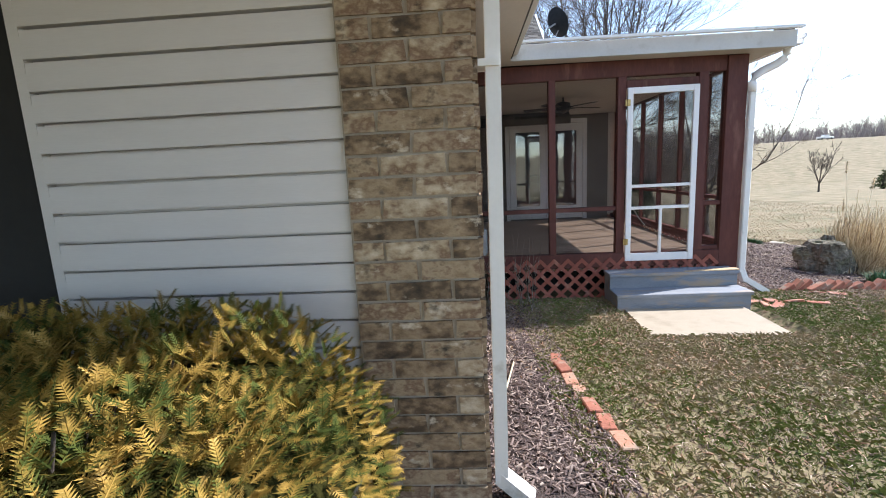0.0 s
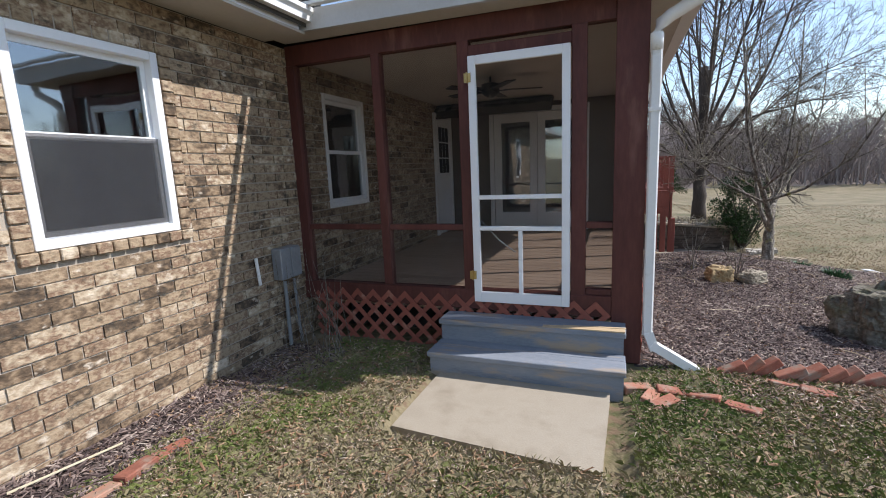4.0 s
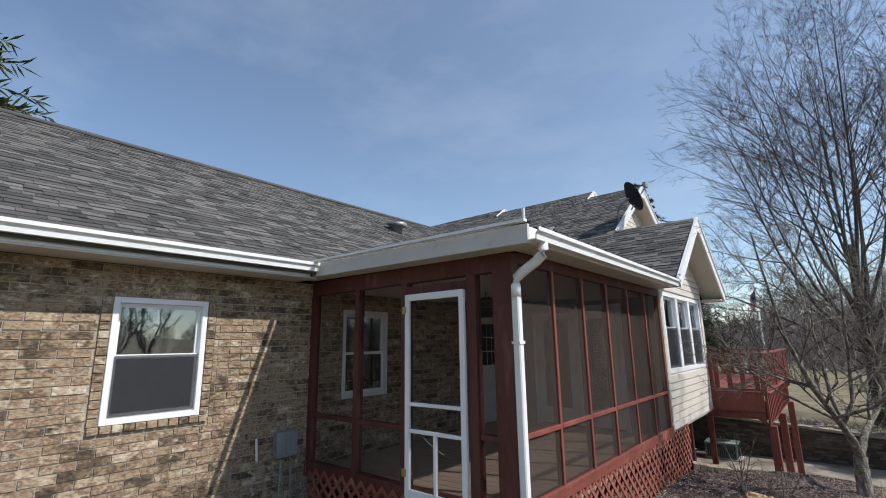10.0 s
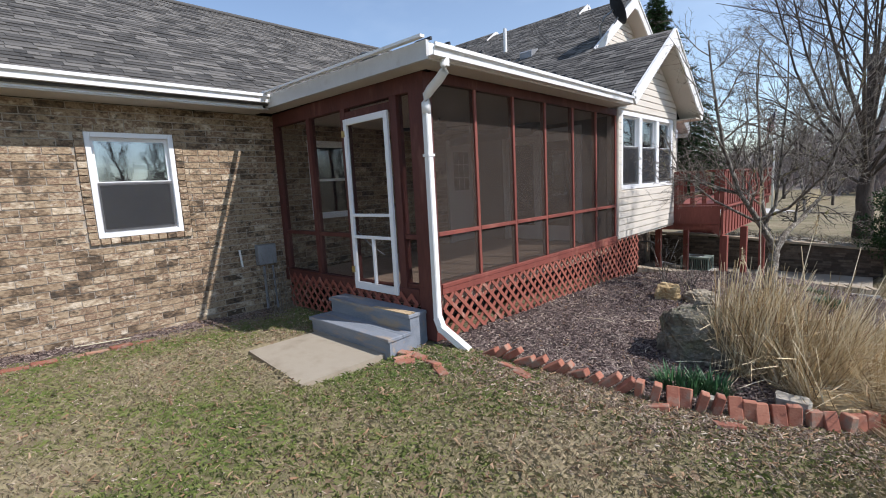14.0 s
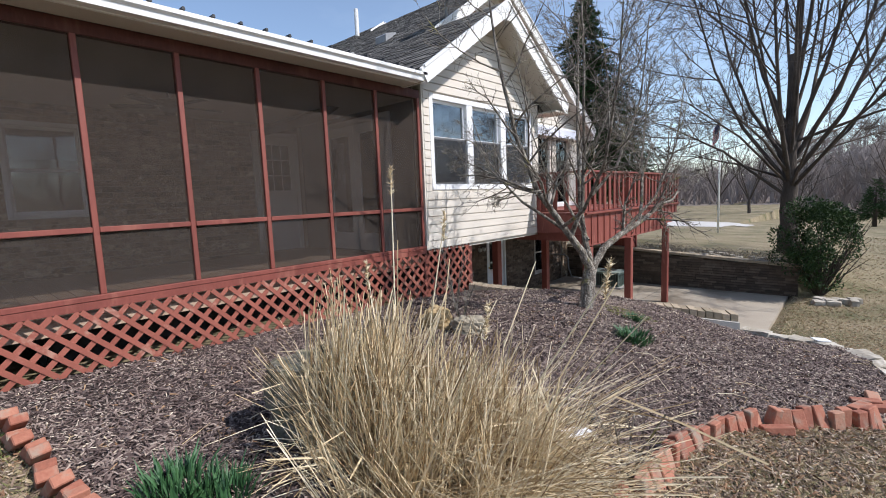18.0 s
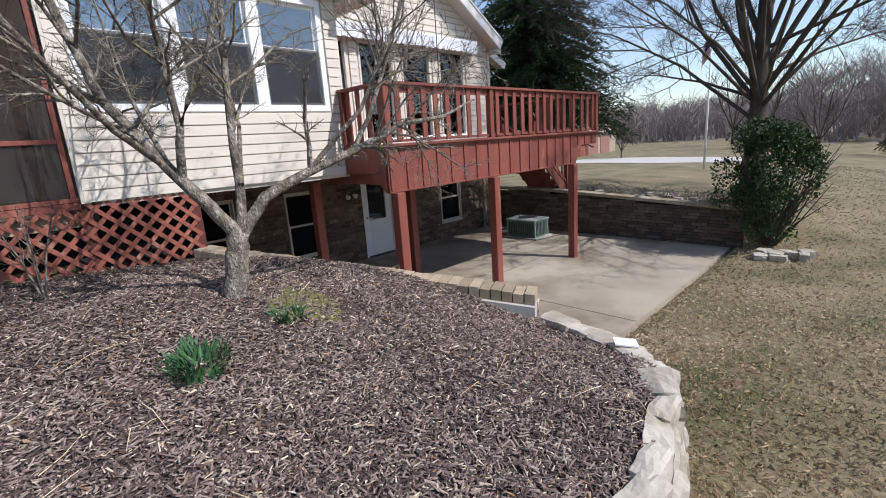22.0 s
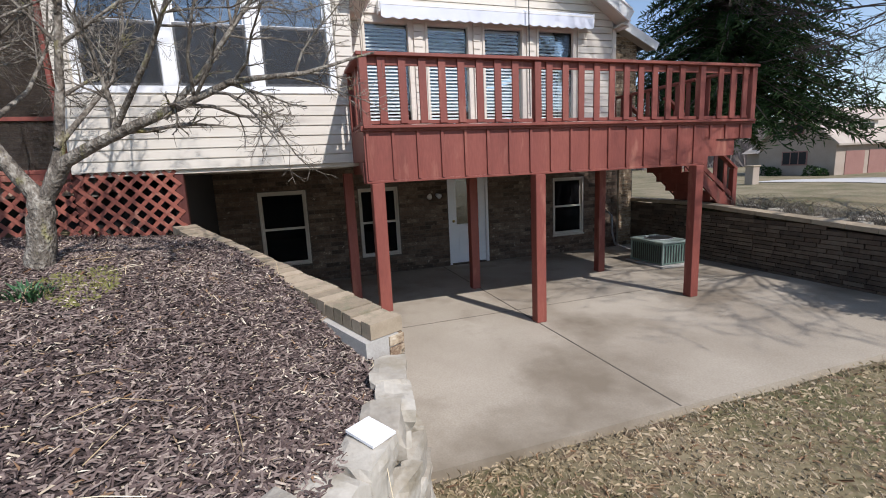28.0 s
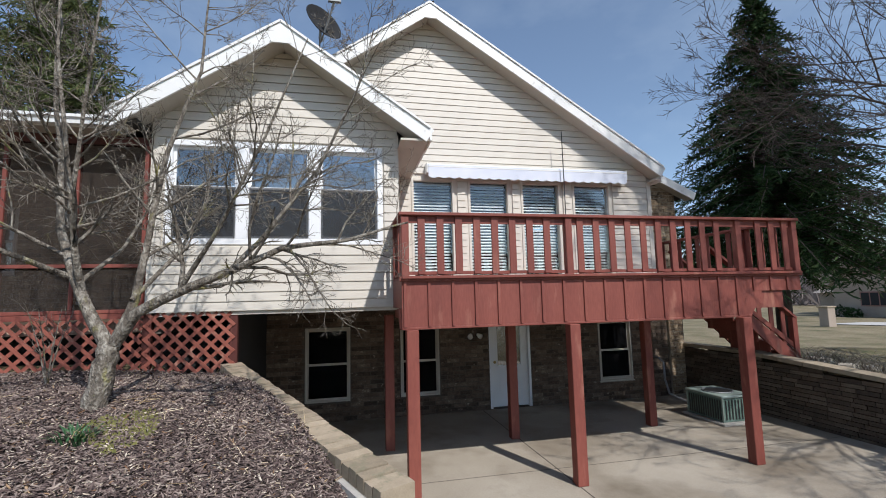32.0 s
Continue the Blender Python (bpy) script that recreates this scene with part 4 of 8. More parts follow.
part("fascia_end", Shape().box(3.175, 9.95, 2.79, 3.50, 9.97, 2.93), M["white"], porch_roof)


def gutter(name, x, y0, y1, z, label):
    """A K-style gutter along y, open on top; x is the house side."""
    prof = [(x, z), (x + 0.088, z), (x + 0.092, z + 0.046), (x + 0.100, z + 0.056), (x + 0.118, z + 0.070), (x + 0.118, z + 0.105), (x + 0.104, z + 0.105), (x + 0.104, z + 0.076), (x + 0.082, z + 0.058), (x + 0.078, z + 0.008), (x + 0.008, z + 0.008), (x + 0.008, z + 0.10), (x, z + 0.10)]
    g = tagged(part(name, Shape().prism(prof, "y", y0, y1), M["white"]), label, "gutter", kind="structure")
    return g


gutter("gutter_wing", EX - 0.03, -5.0, 5.365, 2.865, "white metal gutter along the wing eave")
gutter("gutter_porch", 3.487, 5.365, 9.98, 2.80, "white metal gutter along the porch eave")
tagged(part("soffit_wing", Shape().box(BX + 0.002, -5.0, 2.785, EX - 0.032, 5.375, 2.805), M["soffit"]), "pale ribbed soffit under the wing eave", "soffit", kind="structure")
tagged(part("fascia_wing", Shape().box(EX - 0.052, -5.0, 2.806, EX - 0.031, 5.29, 2.93), M["white"]), "white fascia behind the wing gutter", "fascia", kind="structure")
tagged(part("ceiling_recess", Shape().box(-7.5, -5.0, 2.785, BX - 0.002, 1.765, 2.805), M["soffit"]), "soffit ceiling over the shaded recess", "ceiling", kind="structure")

for k in range(19):
    y = 5.42 + k * 0.245
    part("rib_end", Shape().prism([(y - 0.014, 2.955), (y + 0.014, 2.955), (y + 0.009, 2.979), (y - 0.009, 2.979)], "x", 3.30, 3.505), M["black"], porch_roof)
for roof, x, y, z in ((main_roof, 2.01, RIDGE_Y, RIDGE_Z), (bump_roof, 3.59, 11.87, 4.30)):
    part("rake_peak", Shape().prism([(y - 0.14, z - 0.29), (y + 0.14, z - 0.29), (y + 0.14, z - 0.10), (y, z + 0.022), (y - 0.14, z - 0.10)], "x", x - 0.012, x + 0.019), M["white"], roof)


# ---------------------------------------------------------------- windows and doors
def window(name, d, y0, y1, z0, z1, label, units=1, mull=0.14, half=0.5, frame=0.055, sill=False, colour="vinyl", pane="glass", screened=False):
    """Double-hung units side by side in a wall that faces +x."""
    w = empty(name, d, y0, z0, label, "window", kind="structure")
    part("window_frame", Shape().box(d - 0.09, y0, z0, d + 0.018, y0 + frame, z1, 0.004).box(d - 0.09, y1 - frame, z0, d + 0.018, y1, z1, 0.004)
         .box(d - 0.09, y0 + frame, z1 - frame, d + 0.018, y1 - frame, z1, 0.004).box(d - 0.09, y0 + frame, z0, d + 0.018, y1 - frame, z0 + frame, 0.004), M[colour], w)
    span = (y1 - y0 - 2 * frame - (units - 1) * mull) / units
    zm = z0 + (z1 - z0) * half
    for k in range(units):
        a = y0 + frame + k * (span + mull)
        b = a + span
        if k:
            part("mullion", Shape().box(d - 0.09, a - mull, z0 + frame, d + 0.016, a, z1 - frame, 0.004), M[colour], w)
        for lo, hi, x in ((z0 + frame, zm + 0.02, d - 0.02), (zm - 0.02, z1 - frame, d - 0.045)):
            r = 0.032
            s = part("sash", Shape().box(x - 0.02, a, lo, x, a + r, hi).box(x - 0.02, b - r, lo, x, b, hi).box(x - 0.02, a + r, lo, x, b - r, lo + r + 0.008).box(x - 0.02, a + r, hi - r - 0.008, x, b - r, hi), M[colour], w)
            g = part("pane", Shape().box(x - 0.013, a + r, lo + r, x - 0.008, b - r, hi - r), M[pane], s)
            g.visible_shadow = False
            if screened and lo < zm - 0.1:
                part("insect_screen", Shape().box(d - 0.006, a + 0.01, lo + 0.01, d - 0.004, b - 0.01, hi - 0.01), M["sash_screen"], s)
    if sill:
        part("window_sill", Shape().box(d - 0.05, y0 - 0.02, z0 - 0.03, d + 0.035, y1 + 0.02, z0 - 0.002, 0.004), M[colour], w)
    return w


window("window_1", BX, *WIN1, "white vinyl double-hung window in the brick wall", half=0.52, screened=True)
window("window_2", BX, *WIN2, "white vinyl double-hung window inside the screened porch", half=0.5)
window("window_3", PX, *BWIN, "triple white vinyl window in the sided bump-out", units=3, mull=0.15, half=0.55, frame=0.075, screened=True)
for k, (a, b, c, e) in enumerate(MW):
    tall = empty("window_%d" % (k + 4), UX, a, c, "tall fixed window beneath the awning with white blinds", "window", kind="structure")
    part("window_frame", Shape().box(UX - 0.09, a, c, UX + 0.018, a + 0.045, e, 0.004).box(UX - 0.09, b - 0.045, c, UX + 0.018, b, e, 0.004).box(UX - 0.09, a + 0.045, e - 0.05, UX + 0.018, b - 0.045, e, 0.004), M["siding"], tall)
    part("window_sill", Shape().box(UX - 0.09, a - 0.03, c - 0.02, UX + 0.05, b + 0.03, c + 0.06, 0.005), M["vinyl"], tall)
    part("pane", Shape().box(UX - 0.05, a + 0.045, c + 0.06, UX - 0.044, b - 0.045, e - 0.05), M["clear_glass"], tall).visible_shadow = False
for k, (a, b, c, e) in enumerate(BW):
    window("window_%d" % (k + 8), MX, a, b, c, e, "dark basement window with a pale frame", half=0.5, frame=0.035, colour="soffit", sill=k == 2, pane="window_screen")

# brick surround of the garden window: soldier heads, standing jambs, sloped sill bricks
for k in range(9):
    y = WIN1[0] + (k + 0.5) * (WIN1[1] - WIN1[0]) / 9
    part("brick", Shape().box(BX - 0.06, y - 0.045, WIN1[3] + 0.008, BX + 0.007, y + 0.045, WIN1[3] + 0.10, 0.004), M["brick"], brick_wall)
for k in range(11):
    y = WIN1[0] - 0.09 + (k + 0.5) * (WIN1[1] - WIN1[0] + 0.18) / 11
    part("brick", Shape().box(BX - 0.06, y - 0.044, WIN1[2] - 0.072, BX + 0.035, y + 0.044, WIN1[2] - 0.004, 0.005), M["brick"], brick_wall)
for k in range(15):
    z = WIN1[2] - 0.005 + (k + 0.5) * (WIN1[3] - WIN1[2]) / 15
    for y in (WIN1[0] - 0.05, WIN1[1] + 0.05):
        part("brick", Shape().box(BX - 0.06, y - 0.043, z - 0.035, BX + 0.022, y + 0.043, z + 0.035, 0.004), M["brick"], brick_wall)

# blinds behind the tall windows
for k, (a, b, c, e) in enumerate(MW):
    bl = empty("window_blind", UX, a, c, "white horizontal slat blind lowered behind the window", "blind", "blinds behind the deck windows")
    top = e - 0.10
    part("headrail", Shape().box(UX - 0.16, a + 0.06, top, UX - 0.12, b - 0.06, top + 0.04), M["blind"], bl)
    z = top - 0.03
    me = mesh_of("slat", [(-0.020, 0, 0.016), (0.020, 0, -0.016), (0.020, 1, -0.016), (-0.020, 1, 0.016), (-0.020, 0, 0.019), (0.020, 0, -0.013), (0.020, 1, -0.013), (-0.020, 1, 0.019)], BOX_F, M["blind"])
    while z > c + 0.06:
        placed("slat", me, Matrix.LocRotScale((UX - 0.14, a + 0.065, z), None, (1, b - a - 0.13, 1)), bl)
        z -= 0.056

# basement door
bd = empty("door_1", MX, BDOOR[0], BDOOR[2], "white half-glass basement door with a storm frame", "door", kind="structure")
y0, y1, z0, z1 = BDOOR
part("door_frame", Shape().box(MX - 0.12, y0, z0, MX + 0.01, y0 + 0.05, z1).box(MX - 0.12, y1 - 0.05, z0, MX + 0.01, y1, z1).box(MX - 0.12, y0 + 0.05, z1 - 0.05, MX + 0.01, y1 - 0.05, z1), M["vinyl"], bd)
leaf = part("door_leaf", Shape().box(MX - 0.10, y0 + 0.05, z0 + 0.02, MX - 0.055, y0 + 0.20, z1 - 0.05).box(MX - 0.10, y1 - 0.20, z0 + 0.02, MX - 0.055, y1 - 0.05, z1 - 0.05)
            .box(MX - 0.10, y0 + 0.20, z0 + 0.02, MX - 0.055, y1 - 0.20, z0 + 0.85).box(MX - 0.10, y0 + 0.20, z1 - 0.2, MX - 0.055, y1 - 0.20, z1 - 0.05)
            .box(MX - 0.056, y0 + 0.24, z0 + 0.16, MX - 0.048, y1 - 0.24, z0 + 0.72), M["vinyl"], bd)
part("pane", Shape().box(MX - 0.085, y0 + 0.20, z0 + 0.85, MX - 0.08, y1 - 0.20, z1 - 0.2), M["glass"], leaf).visible_shadow = False
part("blind", Shape().box(MX - 0.098, y0 + 0.20, z0 + 0.85, MX - 0.094, y1 - 0.20, z1 - 0.2), M["blind"], leaf)
bmk = bmesh.new()
bmesh.ops.create_uvsphere(bmk, u_segments=10, v_segments=8, radius=0.03, matrix=pose(MX - 0.02, y0 + 0.12, z0 + 0.93))
part("door_knob", bmk, M["brass"], leaf)

# ---------------------------------------------------------------- screened porch
porch = empty("screened_porch", 1.6, 7.9, 0, "red timber frame of a screened porch, shade put into the front", "porch", kind="structure")


def stick(name, x0, y0, z0, x1, y1, z1, parent=None, mat="porch_red_shaded", ch=0.004):
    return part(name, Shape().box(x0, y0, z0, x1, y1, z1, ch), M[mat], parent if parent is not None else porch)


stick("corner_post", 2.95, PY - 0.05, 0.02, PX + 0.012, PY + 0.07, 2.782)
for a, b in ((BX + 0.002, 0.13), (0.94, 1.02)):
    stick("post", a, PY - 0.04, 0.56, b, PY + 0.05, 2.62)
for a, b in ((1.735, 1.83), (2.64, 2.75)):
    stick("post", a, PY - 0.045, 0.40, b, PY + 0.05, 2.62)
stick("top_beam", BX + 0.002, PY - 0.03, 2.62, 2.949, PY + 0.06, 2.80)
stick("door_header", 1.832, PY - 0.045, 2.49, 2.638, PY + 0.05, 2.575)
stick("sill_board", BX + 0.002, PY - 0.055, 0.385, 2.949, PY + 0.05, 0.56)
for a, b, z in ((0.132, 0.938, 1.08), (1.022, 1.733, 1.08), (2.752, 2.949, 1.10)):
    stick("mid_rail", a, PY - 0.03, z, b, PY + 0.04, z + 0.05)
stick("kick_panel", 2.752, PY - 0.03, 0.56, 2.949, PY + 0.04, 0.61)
for a, b, z0, z1 in ((0.13, 0.94, 0.56, 1.08), (0.13, 0.94, 1.13, 2.62), (1.02, 1.735, 0.56, 1.08), (1.02, 1.735, 1.13, 2.62), (1.83, 2.64, 2.575, 2.62), (2.75, 2.95, 0.61, 1.10), (2.75, 2.95, 1.15, 2.62)):
    part("screen", Shape().box(a, PY + 0.004, z0, b, PY + 0.006, z1), M["screen_dark"], porch)

SIDE = [5.73, 6.42, 7.16, 7.91, 8.69, 9.46, 10.22]
# side timbers in the sun take the lighter red
for y in SIDE[1:]:
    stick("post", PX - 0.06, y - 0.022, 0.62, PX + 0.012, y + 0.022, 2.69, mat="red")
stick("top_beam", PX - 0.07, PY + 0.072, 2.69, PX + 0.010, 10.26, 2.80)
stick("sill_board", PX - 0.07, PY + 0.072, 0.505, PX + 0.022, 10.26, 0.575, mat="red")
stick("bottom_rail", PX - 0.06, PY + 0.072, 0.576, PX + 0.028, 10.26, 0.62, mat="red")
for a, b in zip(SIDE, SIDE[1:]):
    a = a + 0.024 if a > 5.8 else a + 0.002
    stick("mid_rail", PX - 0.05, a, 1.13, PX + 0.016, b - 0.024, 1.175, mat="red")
    part("screen", Shape().box(PX - 0.010, a, 0.62, PX - 0.008, b - 0.024, 1.13), M["screen"], porch)
    part("screen", Shape().box(PX - 0.010, a, 1.175, PX - 0.008, b - 0.024, 2.69), M["screen"], porch)

floor_porch = tagged(part("floor_porch", Shape().box(BX + 0.004, PY + 0.055, 0.33, PX - 0.075, 10.24, 0.44), M["board"]), "brown painted porch floor of long boards", "floor", kind="structure")
for k in range(33):
    y = PY + 0.06 + k * 0.14
    part("floor_board", Shape().box(BX + 0.006, y, 0.441, PX - 0.078, y + 0.132, 0.465), M["board"], floor_porch)
tagged(part("ceiling_porch", Shape().box(BX + 0.01, PY + 0.06, 2.70, PX - 0.08, 10.24, 2.74), M["ceiling"]), "tan board ceiling of the screened porch", "ceiling", kind="structure")

# screen door
sd = empty("screen_door", 1.83, PY, 0.46, "white wooden screen door with a divided lower panel", "door")
x0, x1, z0, z1, ya, yb = 1.836, 2.634, 0.462, 2.486, PY - 0.085, PY - 0.05
for a, b in ((x0, x0 + 0.062), (x1 - 0.062, x1)):
    stick("stile", a, ya, z0, b, yb, z1, sd, "vinyl", 0.003)
for a, b in ((z0, z0 + 0.09), (1.085, 1.12), (1.345, 1.38), (z1 - 0.07, z1)):
    stick("rail", x0 + 0.0625, ya, a, x1 - 0.0625, yb, b, sd, "vinyl", 0.003)
stick("muntin", 2.225, ya, z0 + 0.0905, 2.257, yb, 1.0845, sd, "vinyl", 0.003)
part("screen", Shape().box(x0 + 0.06, yb - 0.012, z0 + 0.08, x1 - 0.06, yb - 0.010, z1 - 0.06), M["screen_dark"], sd)
for z in (0.70, 2.32):
    part("hinge", Shape().box(x0 - 0.03, ya - 0.012, z - 0.035, x0 + 0.025, ya - 0.002, z + 0.035).tube([(x0 - 0.004, ya - 0.014, z - 0.04), (x0 - 0.004, ya - 0.014, z + 0.04)], 0.008, 6), M["brass"], sd, "brass hinge")
part("door_spring", Shape().tube([(1.90, PY - 0.03, 1.16), (2.03, PY + 0.06, 0.98), (2.15, PY + 0.16, 0.86)], 0.006, 5), M["grey"], sd)

# rooms' doors inside the porch
fd = empty("door_2", 1.6, 10.27, 0.6, "white french doors with full glass on the porch back wall", "door", kind="structure")
YB = 10.275
part("door_frame", Shape().box(0.78, YB - 0.05, 0.47, 0.86, YB, 2.62).box(2.44, YB - 0.05, 0.47, 2.52, YB, 2.62).box(0.86, YB - 0.05, 2.54, 2.44, YB, 2.62), M["vinyl"], fd)
for a, b in ((0.87, 1.645), (1.655, 2.43)):
    lf = part("door_leaf", Shape().box(a, YB - 0.045, 0.50, a + 0.13, YB - 0.005, 2.53).box(b - 0.13, YB - 0.045, 0.50, b, YB - 0.005, 2.53).box(a + 0.13, YB - 0.045, 0.50, b - 0.13, YB - 0.005, 0.78).box(a + 0.13, YB - 0.045, 2.38, b - 0.13, YB - 0.005, 2.53), M["vinyl"], fd)
    part("pane", Shape().box(a + 0.13, YB - 0.03, 0.78, b - 0.13, YB - 0.026, 2.38), M["glass"], lf)
    part("blind", Shape().box(a + 0.13, YB - 0.012, 0.78, b - 0.13, YB - 0.006, 2.38), M["blind"], lf)
hd = empty("door_3", BX, 9.8, 0.5, "white house door with a small divided light inside the porch", "door", kind="structure")
y0, y1 = 9.30, 10.15
part("door_frame", Shape().box(BX + 0.012, y0, 0.47, BX + 0.05, y0 + 0.07, 2.56).box(BX + 0.012, y1 - 0.07, 0.47, BX + 0.05, y1, 2.56).box(BX + 0.012, y0 + 0.07, 2.49, BX + 0.05, y1 - 0.07, 2.56), M["vinyl"], hd)
lf = part("door_leaf", Shape().box(BX + 0.012, y0 + 0.072, 0.48, BX + 0.035, y1 - 0.072, 2.488), M["vinyl"], hd)
for r in range(3):
    for c in range(3):
        part("pane", Shape().box(BX + 0.036, y0 + 0.19 + c * 0.165, 1.55 + r * 0.27, BX + 0.04, y0 + 0.335 + c * 0.165, 1.80 + r * 0.27), M["dark"], lf)

fan = empty("ceiling_fan", 1.5, 7.6, 2.6, "dark ceiling fan with five blades at rest", "fan")
part("rod", Shape().tube([(1.5, 7.6, 2.70), (1.5, 7.6, 2.58)], 0.012, 8), M["black"], fan)
part("motor", Shape(True).tube([(1.5, 7.6, 2.63), (1.5, 7.6, 2.61), (1.5, 7.6, 2.51), (1.5, 7.6, 2.48), (1.5, 7.6, 2.45)], [0.05, 0.11, 0.11, 0.08, 0.02], 14), M["black"], fan)
for k in range(5):
    t = 0.3 + k * 2 * math.pi / 5
    c, s = math.cos(t), math.sin(t)
    part("blade", Shape().beam((1.5 + 0.16 * c, 7.6 + 0.16 * s, 2.54), (1.5 + 0.62 * c, 7.6 + 0.62 * s, 2.54), 0.13, 0.01, (0.12 * s, -0.12 * c, 1)), M["black"], fan)
    part("blade_arm", Shape().beam((1.5 + 0.08 * c, 7.6 + 0.08 * s, 2.53), (1.5 + 0.2 * c, 7.6 + 0.2 * s, 2.532), 0.03, 0.008), M["black"], fan)


def lattice(name, axis, d, u0, u1, lo, hi, label, pitch=0.168, width=0.042):
    """Crossed diagonal strips between u0 and u1, one layer before the other; lo may fall along the run."""
    thing = empty(name, 0, 0, 0, label, "lattice", "lattice skirts under the porch")
    put = (lambda u, o, z: (d + o, u, z)) if axis == "x" else (lambda u, o, z: (u, d - o, z))
    for sgn, off in ((1, 0.004), (-1, 0.013)):
        base = min(lo(u0), lo(u1))
        c = (u0 - (hi - base)) if sgn > 0 else u0
        end = u1 if sgn > 0 else u1 + (hi - base)
        while c < end:
            n, pts = 24, []
            for i in range(n + 1):
                z = base + (hi - base) * i / n
                u = c + sgn * (z - base)
                if u0 <= u <= u1 and z >= lo(u):
                    pts.append((u, z))
            if len(pts) > 2:
                p, q = put(pts[0][0], off, pts[0][1]), put(pts[-1][0], off, pts[-1][1])
                up = (1, 0, 0) if axis == "x" else (0, 1, 0)
                part("lattice_strip", Shape().beam(p, q, width, 0.008, up), M["lattice"], thing)
            c += pitch
    return thing


lattice("lattice_panel", "y", PY - 0.057, 0.16, 2.95, lambda u: ground_z(u, PY - 0.1) - 0.03, 0.50, "red diagonal lattice under the porch front")
lattice("lattice_panel", "x", PX + 0.013, PY + 0.075, 10.26, lambda u: ground_z(PX + 0.06, u) - 0.03, 0.504, "red diagonal lattice along the porch side, weathered")
lat3 = lattice("lattice_panel", "x", PX - 0.012, 10.26, 11.32, lambda u: ground_z(PX + 0.06, min(u, 11.1)) - 0.04, 0.555, "red diagonal lattice below the bump-out")
part("post", Shape().box(PX - 0.1, 10.24, -0.4, PX - 0.015, 10.34, 0.55), M["porch_red_shaded"], lat3)
part("post", Shape().box(PX - 0.1, 11.25, -0.6, PX - 0.015, 11.34, 0.56), M["porch_red_shaded"], lat3)
# near-black sheets behind the lattice stand in for shade below the floor
tagged(part("wall_crawl", Shape().box(0.3, PY + 0.35, -0.4, PX - 0.5, PY + 0.4, 0.33).box(PX - 0.55, PY + 0.41, -0.6, PX - 0.5, 11.2, 0.33).box(MX + 0.01, 11.2, -1.75, PX - 0.1, 11.25, 0.5), M["dark"]), "near-black sheets that paint the shade under the porch floor", "wall", kind="structure")

# blue steps and slab
st = empty("porch_steps", 2.3, 5.2, 0, "worn blue painted wooden box steps with peeling treads", "steps")
for zt, ya, yb in ((0.185, 5.045, 5.36), (0.36, 5.335, 5.598)):
    part("tread", Shape().box(1.585, ya, zt - 0.04, 3.06, yb - 0.12, zt, 0.005).box(1.587, yb - 0.117, zt - 0.04, 3.058, yb, zt - 0.002, 0.005), M["blue"], st)
for za, zb, y in ((-0.06, 0.144, 5.075), (0.144, 0.319, 5.362)):
    part("riser", Shape().box(1.60, y, za, 3.045, y + 0.03, zb), M["blue"], st)
for x in (1.60, 3.015):
    part("side_board", Shape().prism([(5.106, -0.08), (5.106, 0.144), (5.393, 0.144), (5.393, 0.318), (5.595, 0.318), (5.595, -0.08)], "x", x, x + 0.03), M["blue"], st)
part("split_board", Shape().prism([(2.45, 0.361), (3.05, 0.361), (3.055, 0.372), (2.7, 0.37)], "y", 5.34, 5.40), M["bare_wood"], st, "split bare wood board on the upper tread")
part("split_board", Shape().prism([(2.60, 0.361), (3.05, 0.361), (3.06, 0.376), (2.8, 0.368)], "y", 5.405, 5.43), M["bare_wood"], st, "split bare wood board on the upper tread")
tagged(part("concrete_slab", Shape().prism([(1.66, 4.26), (2.93, 4.16), (2.96, 5.10), (1.68, 5.09)], "z", -0.09, 0.012), M["slab"]), "pale concrete landing slab before the steps", "slab")


# ---------------------------------------------------------------- patio, retaining walls, deck
patio = tagged(part("patio", Shape().prism([(0.1, 11.3), (3.15, 11.3), (6.55, 13.02), (6.55, 20.28), (0.1, 20.28)], "z", PATIO - 0.12, PATIO), M["patio"]), "stained pale concrete patio below the deck", "patio", kind="structure")
part("joint", Shape().box(MX + 0.02, 15.44, PATIO + 0.001, 6.54, 15.456, PATIO + 0.003), M["joint"], patio)
part("joint", Shape().box(3.6, 13.6, PATIO + 0.001, 3.610, 20.2, PATIO + 0.003), M["joint"], patio)

# near retaining wall with a brick rowlock cap
rw = tagged(new("retaining_wall"), "low brick and cement retaining wall with a brick cap", "wall", kind="structure")
ab = (WALL_B - WALL_A)
run, dirw = ab.length, ab.normalized()
nrm = Vector((dirw.y, -dirw.x))          # towards the mulch


def top_z(t):
    return -0.10 - 0.39 * t


def wall_pt(t, side, z):
    p = WALL_A + ab * t + nrm * side
    return (p.x, p.y, z)


def sloped_block(t0, t1, s0, s1, lo0, lo1, hi0, hi1):
    return Shape().add([wall_pt(t0, s0, lo0), wall_pt(t1, s0, lo1), wall_pt(t1, s1, lo1), wall_pt(t0, s1, lo0), wall_pt(t0, s0, hi0), wall_pt(t1, s0, hi1), wall_pt(t1, s1, hi1), wall_pt(t0, s1, hi0)], BOX_F)


part("footing", sloped_block(0, 1.0, -0.11, 0.145, -1.75, -1.75, top_z(0) - 0.10, top_z(1) - 0.10), M["cement"], rw, "rough cement core")
n = 37
for k in range(n):
    t0, t1 = (k + 0.06) / n, (k + 0.94) / n
    lift = random.uniform(-0.009, 0.009)
    part("cap_brick", sloped_block(t0, t1, -0.15, 0.10, top_z(t0) - 0.095, top_z(t1) - 0.095, top_z(t0) + lift, top_z(t1) + lift), M["cap"], rw)
